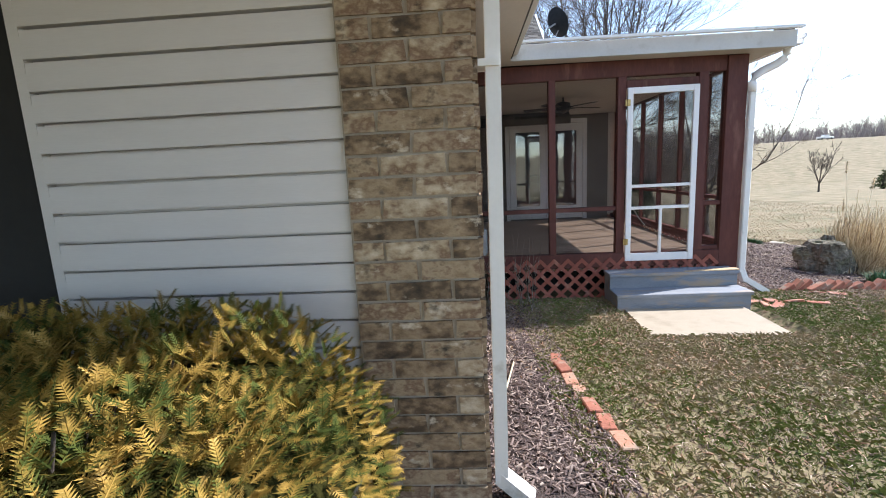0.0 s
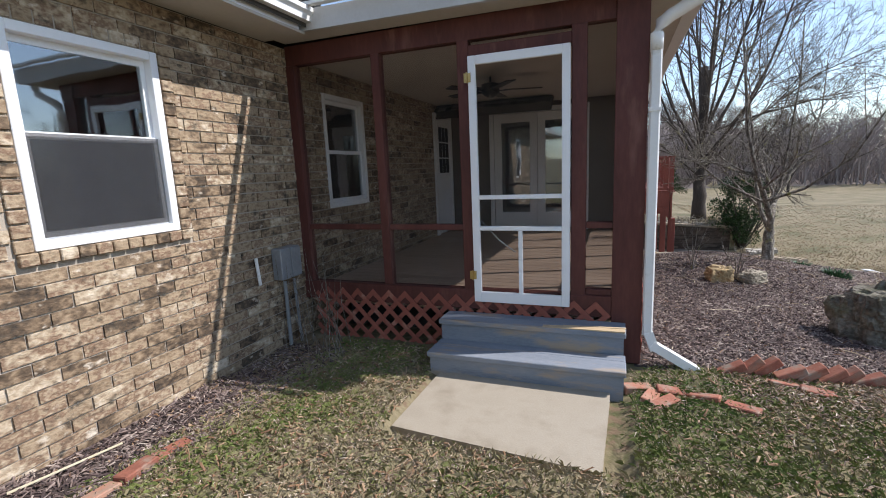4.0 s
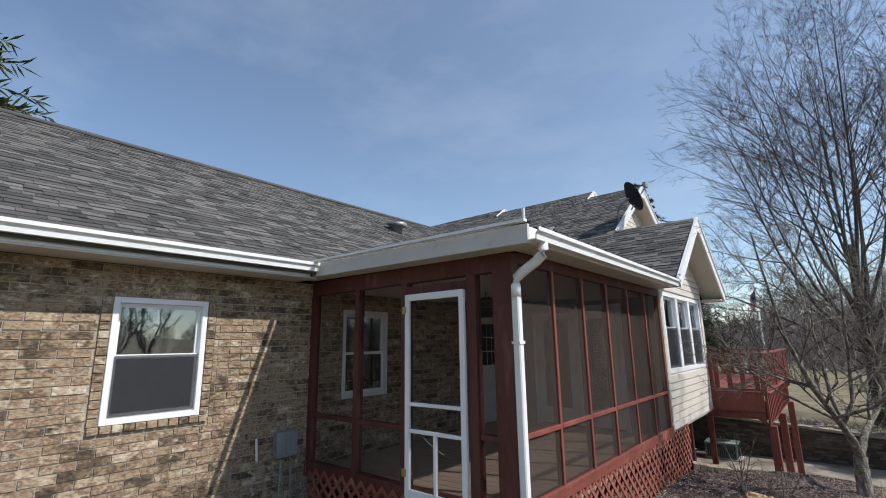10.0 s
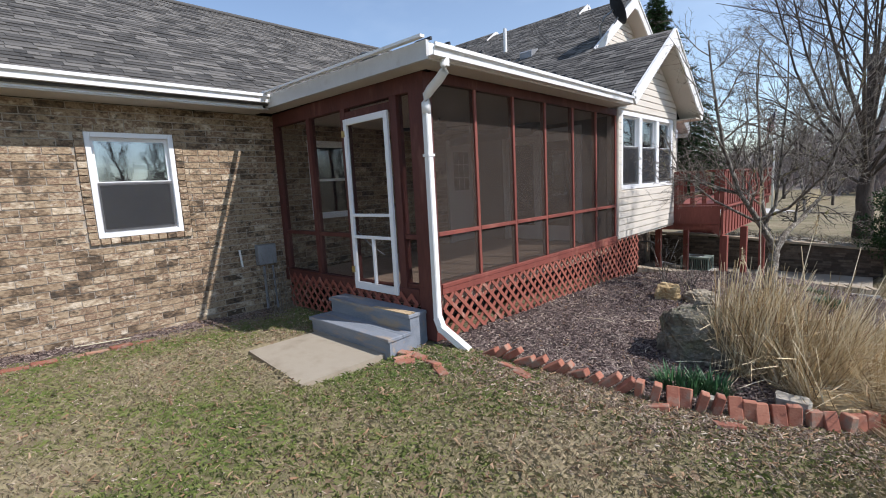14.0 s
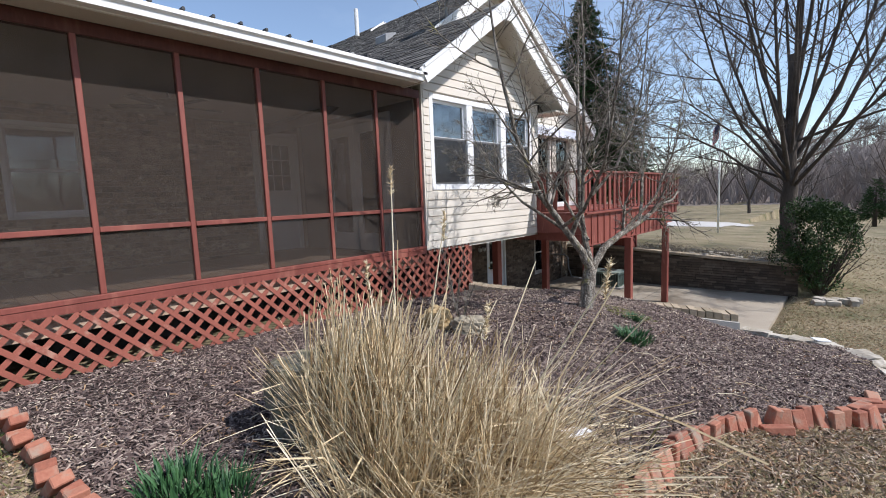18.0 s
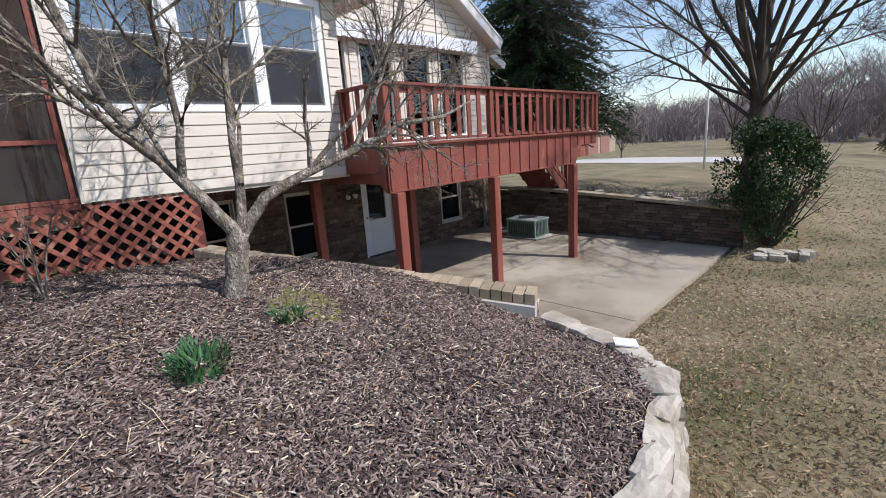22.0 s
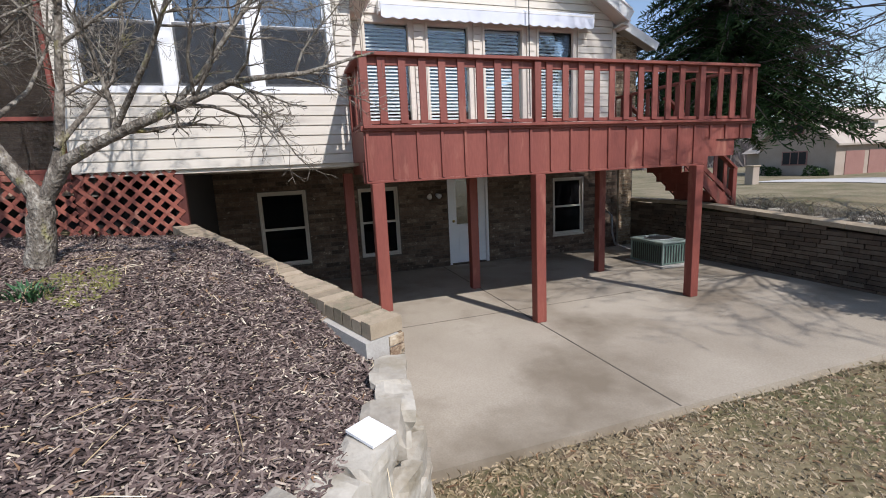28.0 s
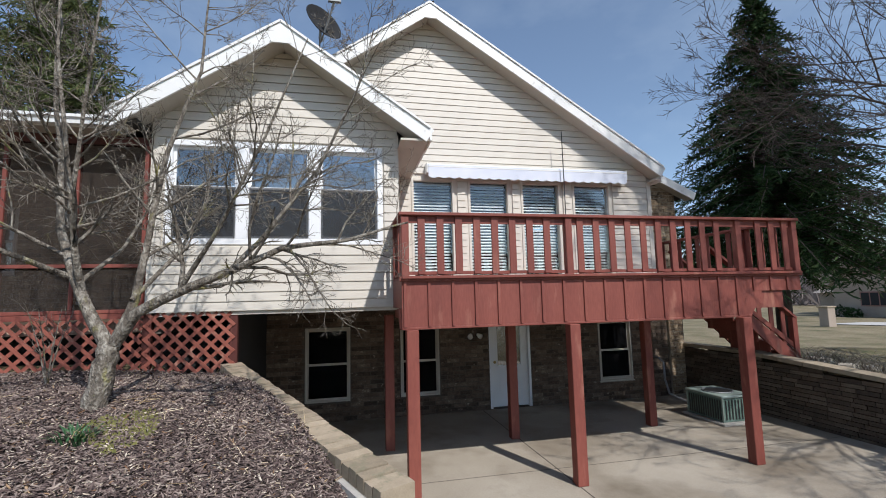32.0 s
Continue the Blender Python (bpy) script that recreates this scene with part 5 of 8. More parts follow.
for c in range(20):
    zt = c * 0.072
    m = 18
    for k in range(m):
        t0, t1 = (k + 0.02 + 0.5 * (c % 2)) / m, min((k + 0.97 + 0.5 * (c % 2)) / m, 0.999)
        if t1 - t0 > 0.01 and top_z(t0) - 0.10 - zt - 0.07 > PATIO - 0.03:
            part("brick", sloped_block(t0, t1, -0.145, -0.111, top_z(t0) - 0.165 - zt, top_z(t1) - 0.165 - zt, top_z(t0) - 0.102 - zt, top_z(t1) - 0.102 - zt), M["brick"], rw)
for k in range(12):
    z = top_z(1) - 0.17 - k * 0.072
    for s0, s1 in ((-0.145, -0.03),):
        part("brick", Shape().add([(*(WALL_B + dirw * 0.0005 + nrm * s0)[:2], z), (*(WALL_B + dirw * 0.012 + nrm * s0)[:2], z), (*(WALL_B + dirw * 0.012 + nrm * s1)[:2], z), (*(WALL_B + dirw * 0.0005 + nrm * s1)[:2], z), (*(WALL_B + dirw * 0.0005 + nrm * s0)[:2], z + 0.062), (*(WALL_B + dirw * 0.012 + nrm * s0)[:2], z + 0.062), (*(WALL_B + dirw * 0.012 + nrm * s1)[:2], z + 0.062), (*(WALL_B + dirw * 0.0005 + nrm * s1)[:2], z + 0.062)], BOX_F), M["brick"], rw)

# far retaining wall
far = tagged(new("wall_far_retaining"), "long brown coursed retaining wall behind the patio, in shade", "wall", kind="structure")
far_top = lambda x: -0.50 - 0.062 * max(x - 1.9, 0)
part("wall_core", Shape().add([(-0.6, 20.32, -1.8), (6.75, 20.32, -1.8), (6.75, 20.52, -1.8), (-0.6, 20.52, -1.8), (-0.6, 20.32, far_top(0) - 0.06), (6.75, 20.32, far_top(6.75) - 0.06), (6.75, 20.52, far_top(6.75) - 0.06), (-0.6, 20.52, far_top(0) - 0.06)], BOX_F), M["ledge"], far)
rnd = random.Random(31)
for r in range(17):
    z = PATIO - 0.02 + r * 0.072
    x = -0.6 + rnd.uniform(-0.3, 0)
    while x < 6.75:
        w = rnd.uniform(0.2, 0.42)
        a, b = max(x, -0.6), min(x + w - 0.012, 6.75)
        x += w
        if b - a > 0.04 and z + 0.06 < far_top(b) - 0.05:
            part("brick", Shape().box(a, 20.285 + rnd.uniform(-0.008, 0.008), z, b, 20.32, z + 0.061), M["ledge"], far)
x = -0.6
while x < 6.7:
    w = rnd.uniform(0.28, 0.5)
    part("cap_stone", Shape().beam((x + 0.01, 20.40, far_top(x) - 0.02), (min(x + w, 6.76), 20.40, far_top(min(x + w, 6.76)) - 0.02), 0.30, 0.07), M["cap"], far)
    x += w

# deck
deck = empty("deck", 2.5, 16, 0.93, "red stained timber deck with a board and batten skirt", "deck", kind="structure")
DX, D0, D1, D2, DZ = 4.15, 13.34, 18.19, 19.12, 0.93
k = 0
x = UX + 0.045
while x < DX - 0.06:
    part("deck_board", Shape().box(x, D0, DZ - 0.035, x + 0.134, D2 - 0.02, DZ, 0.004), M["red"], deck)
    x += 0.14
part("skirt", Shape().box(DX - 0.035, D0, 0.33, DX - 0.012, D1, 0.865).box(DX - 0.035, D1, 0.66, DX - 0.012, D2, 0.865), M["red"], deck)
part("top_trim", Shape().box(DX - 0.05, D0 - 0.03, 0.866, DX + 0.02, D2 + 0.02, 0.925, 0.005), M["red"], deck)
part("bottom_trim", Shape().box(DX - 0.04, D0, 0.30, DX - 0.005, D1 + 0.03, 0.329, 0.004), M["red"], deck)
y, n = D0 + 0.02, 0
while y < D2 - 0.03:
    part("batten", Shape().box(DX - 0.0118, y, 0.33 if y < D1 else 0.67, DX + 0.008, y + 0.035, 0.8655, 0.003), M["red"], deck)
    y += 0.29
part("brace", Shape().prism([(D1 + 0.031, 0.30), (D1 + 0.25, 0.62), (D1 + 0.25, 0.659), (D1 + 0.001, 0.659), (D1 + 0.001, 0.331), (D1 + 0.031, 0.331)], "x", DX - 0.034, DX - 0.014), M["red"], deck)
part("side_beam", Shape().box(PX + 0.02, D0 + 0.0, 0.55, DX - 0.052, D0 + 0.04, 0.895).box(PX - 0.6, D0 + 0.085, 0.40, DX - 0.06, D0 + 0.12, 0.60), M["red"], deck)
part("corner_block", Shape().prism([(DX - 0.36, 0.54), (DX - 0.055, 0.54), (DX - 0.055, 0.30)], "y", D0 - 0.02, D0 + 0.03), M["red"], deck)
part("end_beam", Shape().box(UX + 0.05, D2 - 0.04, 0.66, DX - 0.052, D2 - 0.002, 0.89), M["red"], deck)
for xj in (1.4, 2.0, 2.6, 3.2):
    part("joist", Shape().box(xj, D0 + 0.13, 0.70, xj + 0.04, D2 - 0.05, 0.89), M["red"], deck)
for xb in (2.15, DX - 0.12):
    part("beam", Shape().box(xb, D0 + 0.13, 0.42, xb + 0.08, D2 - 0.3, 0.69), M["red"], deck)
for x, ys in ((DX - 0.02, (13.38, 15.42, 17.99)), (2.20, (13.30, 15.32, 17.86))):
    for y in ys:
        part("deck_post", Shape().box(x - 0.07, y, PATIO + 0.002, x + 0.07, y + 0.14, 0.42, 0.006) if x < 3 else Shape().box(x - 0.035, y, PATIO + 0.002, x + 0.105, y + 0.14, 0.299, 0.006), M["red"], deck)

rail = empty("deck_railing", DX, 16, DZ, "red timber deck railing with wide flat balusters", "railing", kind="structure")
for y in (D0 + 0.0, 15.46, 18.06, 19.03):
    part("rail_post", Shape().box(DX - 0.07, y, 0.90, DX + 0.022, y + 0.09, 1.655, 0.005), M["red"], rail)
part("top_rail", Shape().box(DX - 0.10, D0 - 0.03, 1.656, DX + 0.045, D2 + 0.02, 1.695, 0.005), M["red"], rail)
part("sub_rail", Shape().box(DX - 0.055, D0 + 0.095, 1.57, DX - 0.02, D2 - 0.1, 1.655), M["red"], rail)
part("bottom_rail", Shape().box(DX - 0.055, D0 + 0.095, 0.945, DX - 0.02, D2 - 0.1, 0.985), M["red"], rail)
y = D0 + 0.20
while y < D2 - 0.15:
    if all(abs(y - p) > 0.12 for p in (15.46, 18.06, 19.03)):
        part("baluster", Shape().box(DX - 0.019, y, 0.95, DX + 0.004, y + 0.088, 1.655, 0.003), M["red"], rail)
    y += 0.232
for yy, xa, xb in ((D0, PX + 0.03, DX - 0.075), (D2 - 0.05, 3.2, DX - 0.075)):
    part("top_rail", Shape().box(xa, yy - 0.03, 1.656, DX - 0.102, yy + 0.10, 1.695, 0.005), M["red"], rail)
    part("bottom_rail", Shape().box(xa, yy + 0.015, 0.945, xb, yy + 0.05, 0.985), M["red"], rail)
    x = xa + 0.08
    while x < xb - 0.08:
        part("baluster", Shape().box(x, yy + 0.052, 0.95, x + 0.088, yy + 0.075, 1.655, 0.003), M["red"], rail)
        x += 0.232
    part("rail_post", Shape().box(xa - 0.02, yy, 0.90, xa + 0.07, yy + 0.09, 1.655, 0.005), M["red"], rail)
x = 1.1
while x < 3.1:
    part("baluster", Shape().box(x, D2 - 0.06, 0.95, x + 0.088, D2 - 0.04, 1.655, 0.003), M["red"], rail)
    x += 0.232
part("top_rail", Shape().box(0.9, D2 - 0.11, 1.656, 3.17, D2 + 0.02, 1.695, 0.005), M["red"], rail)

stair = empty("deck_stairs", 2.2, 20, 0, "red timber stairs from the deck to the upper lawn", "stairs")
SX0, SX1 = 1.45, 2.40
for k in range(7):
    z, y = DZ - 0.20 * (k + 1), D2 + 0.25 * k
    part("tread", Shape().box(SX0, y, z - 0.04, SX1, y + 0.28, z, 0.004), M["red"], stair)
    part("riser", Shape().box(SX0 + 0.03, y + 0.02, z - 0.20, SX1 - 0.03, y + 0.04, z - 0.041), M["red"], stair)
for x in (SX0 - 0.02, SX1 - 0.02):
    part("stringer", Shape().prism([(D2 - 0.05, 0.80), (D2 + 0.25, 0.72), (D2 + 1.95, -0.62), (D2 + 1.62, -0.68)], "x", x, x + 0.04), M["red"], stair)
    part("handrail", Shape().beam((x + 0.02, D2 + 0.05, 1.50), (x + 0.02, D2 + 1.85, 0.14), 0.12, 0.04), M["red"], stair)
    part("low_rail", Shape().beam((x + 0.02, D2 + 0.05, 0.92), (x + 0.02, D2 + 1.82, -0.40), 0.04, 0.08), M["red"], stair)
    part("newel", Shape().box(x - 0.03, D2 + 1.76, -0.75, x + 0.07, D2 + 1.86, 0.15), M["red"], stair)
    for k in range(6):
        y = D2 + 0.25 + k * 0.26
        z = 1.45 - (y - D2) * 0.756
        part("baluster", Shape().box(x + 0.008, y, z - 0.62, x + 0.03, y + 0.088, z), M["red"], stair)

tagged(part("trim_sill", Shape().box(UX + 0.034, 13.45, 0.94, UX + 0.06, 18.5, 1.03, 0.004), M["white"]), "white trim board along the wall foot on the deck", "trim", kind="structure")

# awning over the deck windows
aw = empty("awning", 1.0, 16.3, 3.0, "pale blue retracted cloth awning with a scalloped edge", "awning")
AX = 1.87                                  # front of the rolled-in awning
part("housing", Shape().box(UX + 0.037, 14.10, 2.87, AX - 0.06, 18.02, 3.02, 0.012), M["white"], aw)
part("canopy", Shape().prism([(AX - 0.10, 3.045), (AX, 2.995), (AX, 2.975), (AX - 0.10, 3.023)], "y", 14.12, 18.0), M["awning"], aw)
part("front_bar", Shape().box(AX - 0.03, 14.12, 2.955, AX + 0.006, 18.0, 2.974), M["white"], aw)
for k in range(21):
    a, b = 14.12 + k * 0.1848, 14.12 + (k + 1) * 0.1848
    pts = [(a, 2.954)] + [(b, 2.954)] + [(b + (a - b) * i / 6, 2.785 - 0.030 * math.sin(math.pi * i / 6)) for i in range(7)]
    part("scallop", Shape().prism(pts, "x", AX - 0.003, AX + 0.002), M["awning"], aw)
for y in (14.09, 18.005):
    part("end_cap", Shape().box(UX + 0.036, y, 2.85, AX - 0.02, y + 0.028, 3.03, 0.006), M["white"], aw)
part("crank_rod", Shape().tube([(1.95, 16.64, 3.70), (1.95, 16.64, 1.25)], 0.009, 6), M["black"], aw)

# air conditioner on its pad
ac = empty("air_conditioner", 2.2, 19.3, PATIO, "weathered green-grey air conditioning unit on the patio", "air conditioner")
part("base_pad", Shape().box(1.66, 18.99, PATIO + 0.001, 2.66, 19.74, PATIO + 0.04, 0.006), M["cement"], ac)
part("cabinet", Shape().box(1.74, 19.07, PATIO + 0.041, 2.57, 19.66, -1.186, 0.01), M["ac"], ac)
part("top_panel", Shape().box(1.71, 19.04, -1.185, 2.60, 19.69, -1.14, 0.012), M["ac_top"], ac)
for x, y in ((1.725, 19.055), (2.555, 19.055), (2.555, 19.645), (1.725, 19.645)):
    part("corner_post", Shape().box(x, y, PATIO + 0.042, x + 0.03, y + 0.03, -1.187, 0.004), M["ac_top"], ac)
for k in range(14):
    part("louvre", Shape().box(1.79 + k * 0.055, 19.060, -1.55, 1.815 + k * 0.055, 19.069, -1.22), M["black"], ac)
for k in range(8):
    part("louvre", Shape().box(2.571, 19.12 + k * 0.065, -1.55, 2.577, 19.145 + k * 0.065, -1.22), M["black"], ac)
part("fan_grille", Shape().tube([(2.155 + 0.25 * math.cos(t * math.pi / 10), 19.36 + 0.25 * math.sin(t * math.pi / 10), -1.13) for t in range(21)], 0.012, 5), M["grey"], ac)
part("fan_well", Shape().tube([(2.155, 19.36, -1.139), (2.155, 19.36, -1.134)], 0.22, 18), M["black"], ac)
tagged(part("conduit", Shape(True).tube([(MX + 0.02, 19.30, -0.72), (0.70, 19.30, -0.72), (0.82, 19.30, -0.80), (0.84, 19.30, -1.15), (0.95, 19.30, -1.42), (1.70, 19.30, -1.50)], 0.022, 6), M["grey"]), "grey insulated line from the wall to the unit", "pipe")


# ---------------------------------------------------------------- fittings on the house
def downspout(pts, label, w=0.075, d=0.055):
    """A ribbed square pipe through pts, with its straps."""
    thing = empty("downspout", *pts[0], label, "downspout", "white downspouts")
    for a, b in zip(pts, pts[1:]):
        a, b = Vector(a), Vector(b)
        e = (b - a).normalized() * 0.012
        up = (1, 0, 0) if abs((b - a).normalized().z) > 0.7 else (0, 0, 1)
        s = Shape().beam(a - e, b + e, w, d, up)
        part("pipe", s, M["white"], thing)
    return thing


ds = downspout([(0.50, 1.80, 2.84), (0.46, 1.80, 2.74), (0.10, 1.795, 2.62), (0.085, 1.795, 0.34), (0.20, 1.77, 0.25)], "white square downspout at the brick corner")
part("strap", Shape().box(0.04, 1.74, 2.02, 0.118, 1.85, 2.045), M["white"], ds)
dp = empty("downspout", 3.2, 5.5, 0, "white downspout with a long kick at the porch corner", "downspout", "white downspouts")
elbow = Shape(True).tube([(3.535, 5.55, 2.81), (3.535, 5.55, 2.74), (3.52, 5.555, 2.70), (3.45, 5.565, 2.65), (3.30, 5.59, 2.58), (3.235, 5.597, 2.535), (3.215, 5.60, 2.47), (3.215, 5.60, 2.36)], 0.045, 10)
part("elbow", elbow, M["white"], dp)
part("pipe", Shape().box(3.18, 5.565, 0.27, 3.252, 5.635, 2.37, 0.01), M["white"], dp)
part("outlet", Shape().beam((3.216, 5.60, 0.30), (3.27, 5.61, 0.16), 0.075, 0.07).beam((3.245, 5.605, 0.20), (3.63, 5.66, -0.04), 0.085, 0.065), M["white"], dp)
part("strap", Shape().box(3.174, 5.555, 1.95, 3.259, 5.645, 1.975), M["white"], dp)
tagged(part("drain_pipe", Shape(True).tube([(3.66, 5.62, -0.07), (4.05, 5.60, -0.08)], 0.055, 10), M["black"]), "black ribbed drain pipe half buried at the spout", "pipe")

fl = empty("flood_light", 0.1, 2.16, 2.75, "white twin flood light under the eave", "light")
part("base", Shape(True).tube([(0.05, 2.17, 2.70), (0.075, 2.17, 2.70)], 0.055, 14), M["white"], fl)
for s in (-1, 1):
    part("arm", Shape().tube([(0.07, 2.17 + s * 0.03, 2.70), (0.11, 2.17 + s * 0.09, 2.70)], 0.014, 8), M["white"], fl)
    c = Vector((0.12, 2.17 + s * 0.10, 2.70))
    d = Vector((0.8, 0.45 * s, -0.4)).normalized()
    part("lamp_head", Shape(True).tube([c - d * 0.03, c, c + d * 0.07, c + d * 0.10], [0.025, 0.038, 0.056, 0.054], 14), M["soffit"], fl)

mb = empty("meter_box", 0.1, 5.3, 0.8, "grey metal utility box on the brick wall", "box")
part("cabinet", Shape().box(BX + 0.012, 5.16, 0.67, BX + 0.12, 5.43, 0.96, 0.008), M["grey"], mb)
part("cover", Shape().box(BX + 0.121, 5.29, 0.68, BX + 0.135, 5.42, 0.95, 0.004), M["grey"], mb)
part("conduit", Shape().tube([(BX + 0.06, 5.25, 0.64), (BX + 0.06, 5.25, -0.05)], 0.018, 8), M["grey"], mb)
part("conduit", Shape().tube([(BX + 0.06, 5.38, 0.64), (BX + 0.07, 5.40, -0.05)], 0.014, 8), M["grey"], mb)
tagged(part("vent_pipe", Shape().tube([(BX + 0.05, 4.93, 0.92), (BX + 0.05, 4.95, 0.68)], 0.014, 8), M["white"]), "short white pipe stub on the brick wall", "pipe")
weeds = Shape()
rnd = random.Random(41)
for k in range(22):
    a = Vector((rnd.uniform(0.15, 0.75), rnd.uniform(5.05, 5.42), 0.0))
    weeds.tube([a, a + Vector((rnd.uniform(-0.1, 0.1), rnd.uniform(-0.1, 0.05), rnd.uniform(0.25, 0.5))), a + Vector((rnd.uniform(-0.25, 0.1), rnd.uniform(-0.2, 0.1), rnd.uniform(0.5, 0.95)))], [0.004, 0.003, 0.0015], 4)
tagged(part("dry_weed", weeds, M["bark"]), "dry brown weed stems by the wall", "weed", kind="stuff")

# roof fittings
dish = empty("satellite_dish", 2.3, 12.2, 5.1, "dark satellite dish on a bent mast on the roof", "satellite dish")
dc, dn = Vector((2.26, 12.32, 5.13)), Vector((0.73, 0.54, 0.42)).normalized()
bmk = bmesh.new()
bmesh.ops.create_uvsphere(bmk, u_segments=24, v_segments=16, radius=0.62)
bmesh.ops.delete(bmk, geom=[v for v in bmk.verts if v.co.z > -0.50], context="VERTS")
bmesh.ops.translate(bmk, verts=bmk.verts, vec=(0, 0, 0.60))
bmesh.ops.scale(bmk, verts=bmk.verts, vec=(0.92, 1.05, 1.0))
bmesh.ops.solidify(bmk, geom=bmk.faces[:], thickness=0.012)
bmesh.ops.transform(bmk, verts=bmk.verts, matrix=Matrix.Translation(dc) @ dn.to_track_quat("Z", "Y").to_matrix().to_4x4())
part("reflector", bmk, M["dish"], dish)
part("mast", Shape(True).tube([(1.98, 12.28, 4.55), (1.98, 12.28, 4.86), (2.06, 12.29, 5.02), dc - dn * 0.02], 0.024, 8), M["grey"], dish)
part("feed_arm", Shape().tube([dc + Vector((0.0, 0.0, -0.28)), dc + dn * 0.42 + Vector((0, 0, 0.10))], 0.016, 6), M["grey"], dish)
part("feed_horn", Shape().beam(dc + dn * 0.40 + Vector((0, -0.10, 0.12)), dc + dn * 0.40 + Vector((0, 0.10, 0.12)), 0.06, 0.10), M["grey"], dish)
for x, y in ((-1.05, 12.2), (0.05, 12.5), (-2.3, 12.4)):
    z = RIDGE_Z - RISE * (RIDGE_Y - y)
    v = empty("roof_vent", x, y, z, "low square roof vent among the shingles", "vent", "roof vents")
    part("hood", Shape().prism([(y - 0.16, z - 0.10), (y - 0.16, z + 0.04), (y - 0.12, z + 0.08), (y + 0.14, z + 0.15), (y + 0.16, z + 0.10)], "x", x - 0.17, x + 0.17), M["grey"], v)
v = empty("roof_vent", -2.0, 8.93, 4.5, "grey low roof vent among the shingles", "vent", "roof vents")
zv = EZ + (WRZ - EZ) * (EX + 2.13) / (EX - WRX)
part("hood", Shape(True).tube([(-2.14, 9.27, zv - 0.06), (-2.13, 9.27, zv + 0.13), (-2.12, 9.27, zv + 0.13), (-2.12, 9.27, zv + 0.17), (-2.12, 9.27, zv + 0.22)], [0.15, 0.16, 0.25, 0.24, 0.05], 16), M["grey"], v)
tagged(part("vent_stack", Shape().tube([(-0.30, 12.0, 4.80), (-0.30, 12.0, 5.35)], 0.045, 10), M["white"]), "white plumbing vent pipe on the roof", "pipe")
lt = empty("wall_light", MX, 15.2, -0.1, "white twin flood light beside the basement door", "light")
for s in (-0.07, 0.07):
    part("lamp_head", Shape(True).tube([(MX + 0.03, 15.31 + s, -0.10), (MX + 0.12, 15.31 + s * 1.6, -0.14)], [0.03, 0.055], 12), M["white"], lt)


# ---------------------------------------------------------------- edging, stones
def along(poly, step, start=0.0):
    """Points every step metres along a line, with the way it runs."""
    out, left = [], start
    for (ax, ay), (bx, by) in zip(poly, poly[1:]):
        d = math.hypot(bx - ax, by - ay)
        while left < d:
            out.append((ax + (bx - ax) * left / d, ay + (by - ay) * left / d, math.atan2(by - ay, bx - ax)))
            left += step
        left -= d
    return out


def rough_stone(rnd, sx, sy, sz, cuts=2, dent=0.12, sharp=True):
    """A broken stone: a subdivided block with knocked corners."""
    bm = bmesh.new()
    bmesh.ops.create_cube(bm, size=1)
    bmesh.ops.subdivide_edges(bm, edges=bm.edges[:], cuts=cuts, use_grid_fill=True)
    off = Vector((rnd.uniform(0, 50), rnd.uniform(0, 50), rnd.uniform(0, 50)))
    for v in bm.verts:
        p = v.co.copy()
        r = p.length
        k = 0.62 / max(r, 0.5) if r > 0.62 else 1
        n1 = noise.noise(p * 1.6 + off) * dent * 1.6 + noise.noise(p * 4 + off) * dent * 0.6
        v.co = Vector((p.x * sx, p.y * sy, p.z * sz)) * (0.72 + 0.28 * k) * (1 + n1)
    return bm


def boulder(rnd, sx, sy, sz):
    """A weathered rock: a lumpy ball with ledges."""
    bm = bmesh.new()
    bmesh.ops.create_icosphere(bm, subdivisions=4, radius=0.55)
    off = Vector((rnd.uniform(0, 50), rnd.uniform(0, 50), rnd.uniform(0, 50)))
    for v in bm.verts:
        p = v.co.copy()
        g = max(abs(p.x), abs(p.y), abs(p.z)) / p.length
        p *= 0.72 + 0.34 / g * 0.8
        k = 1 + 0.34 * noise.noise(p * 1.8 + off) + 0.24 * abs(noise.noise(p * 4.5 + off)) + 0.11 * noise.noise(p * 11 + off)
        p *= k
        step = 0.16
        p.z += 0.55 * (round(p.z / step) * step - p.z)
        v.co = Vector((p.x * sx, p.y * sy, p.z * sz))
    return bm


tooth = mesh_of("brick", [(-.1, -.045, -.03), (.1, -.045, -.03), (.1, .045, -.03), (-.1, .045, -.03), (-.1, -.045, .03), (.1, -.045, .03), (.1, .045, .03), (-.1, .045, .03)], BOX_F, M["paver"])
bmk = bmesh.new()
bmk.from_mesh(tooth)
bmesh.ops.bevel(bmk, geom=bmk.edges[:], offset=0.006, segments=1, affect="EDGES")
bmk.to_mesh(tooth)
bmk.free()
rnd = random.Random(51)
edge = tagged(new("brick_edging"), "leaning red bricks set on edge round the mulch bed", "edging", kind="structure")
path = [(3.80, 5.70), (4.40, 5.75), (5.05, 5.80), (5.55, 5.93), (5.97, 6.11), (6.38, 6.38), (6.72, 6.70), (6.95, 7.35), (7.00, 8.30), (7.04, 8.62), (7.12, 8.95), (7.31, 9.38), (7.50, 9.58), (7.66, 9.76), (7.83, 9.95), (7.99, 10.22)]
cut = 11
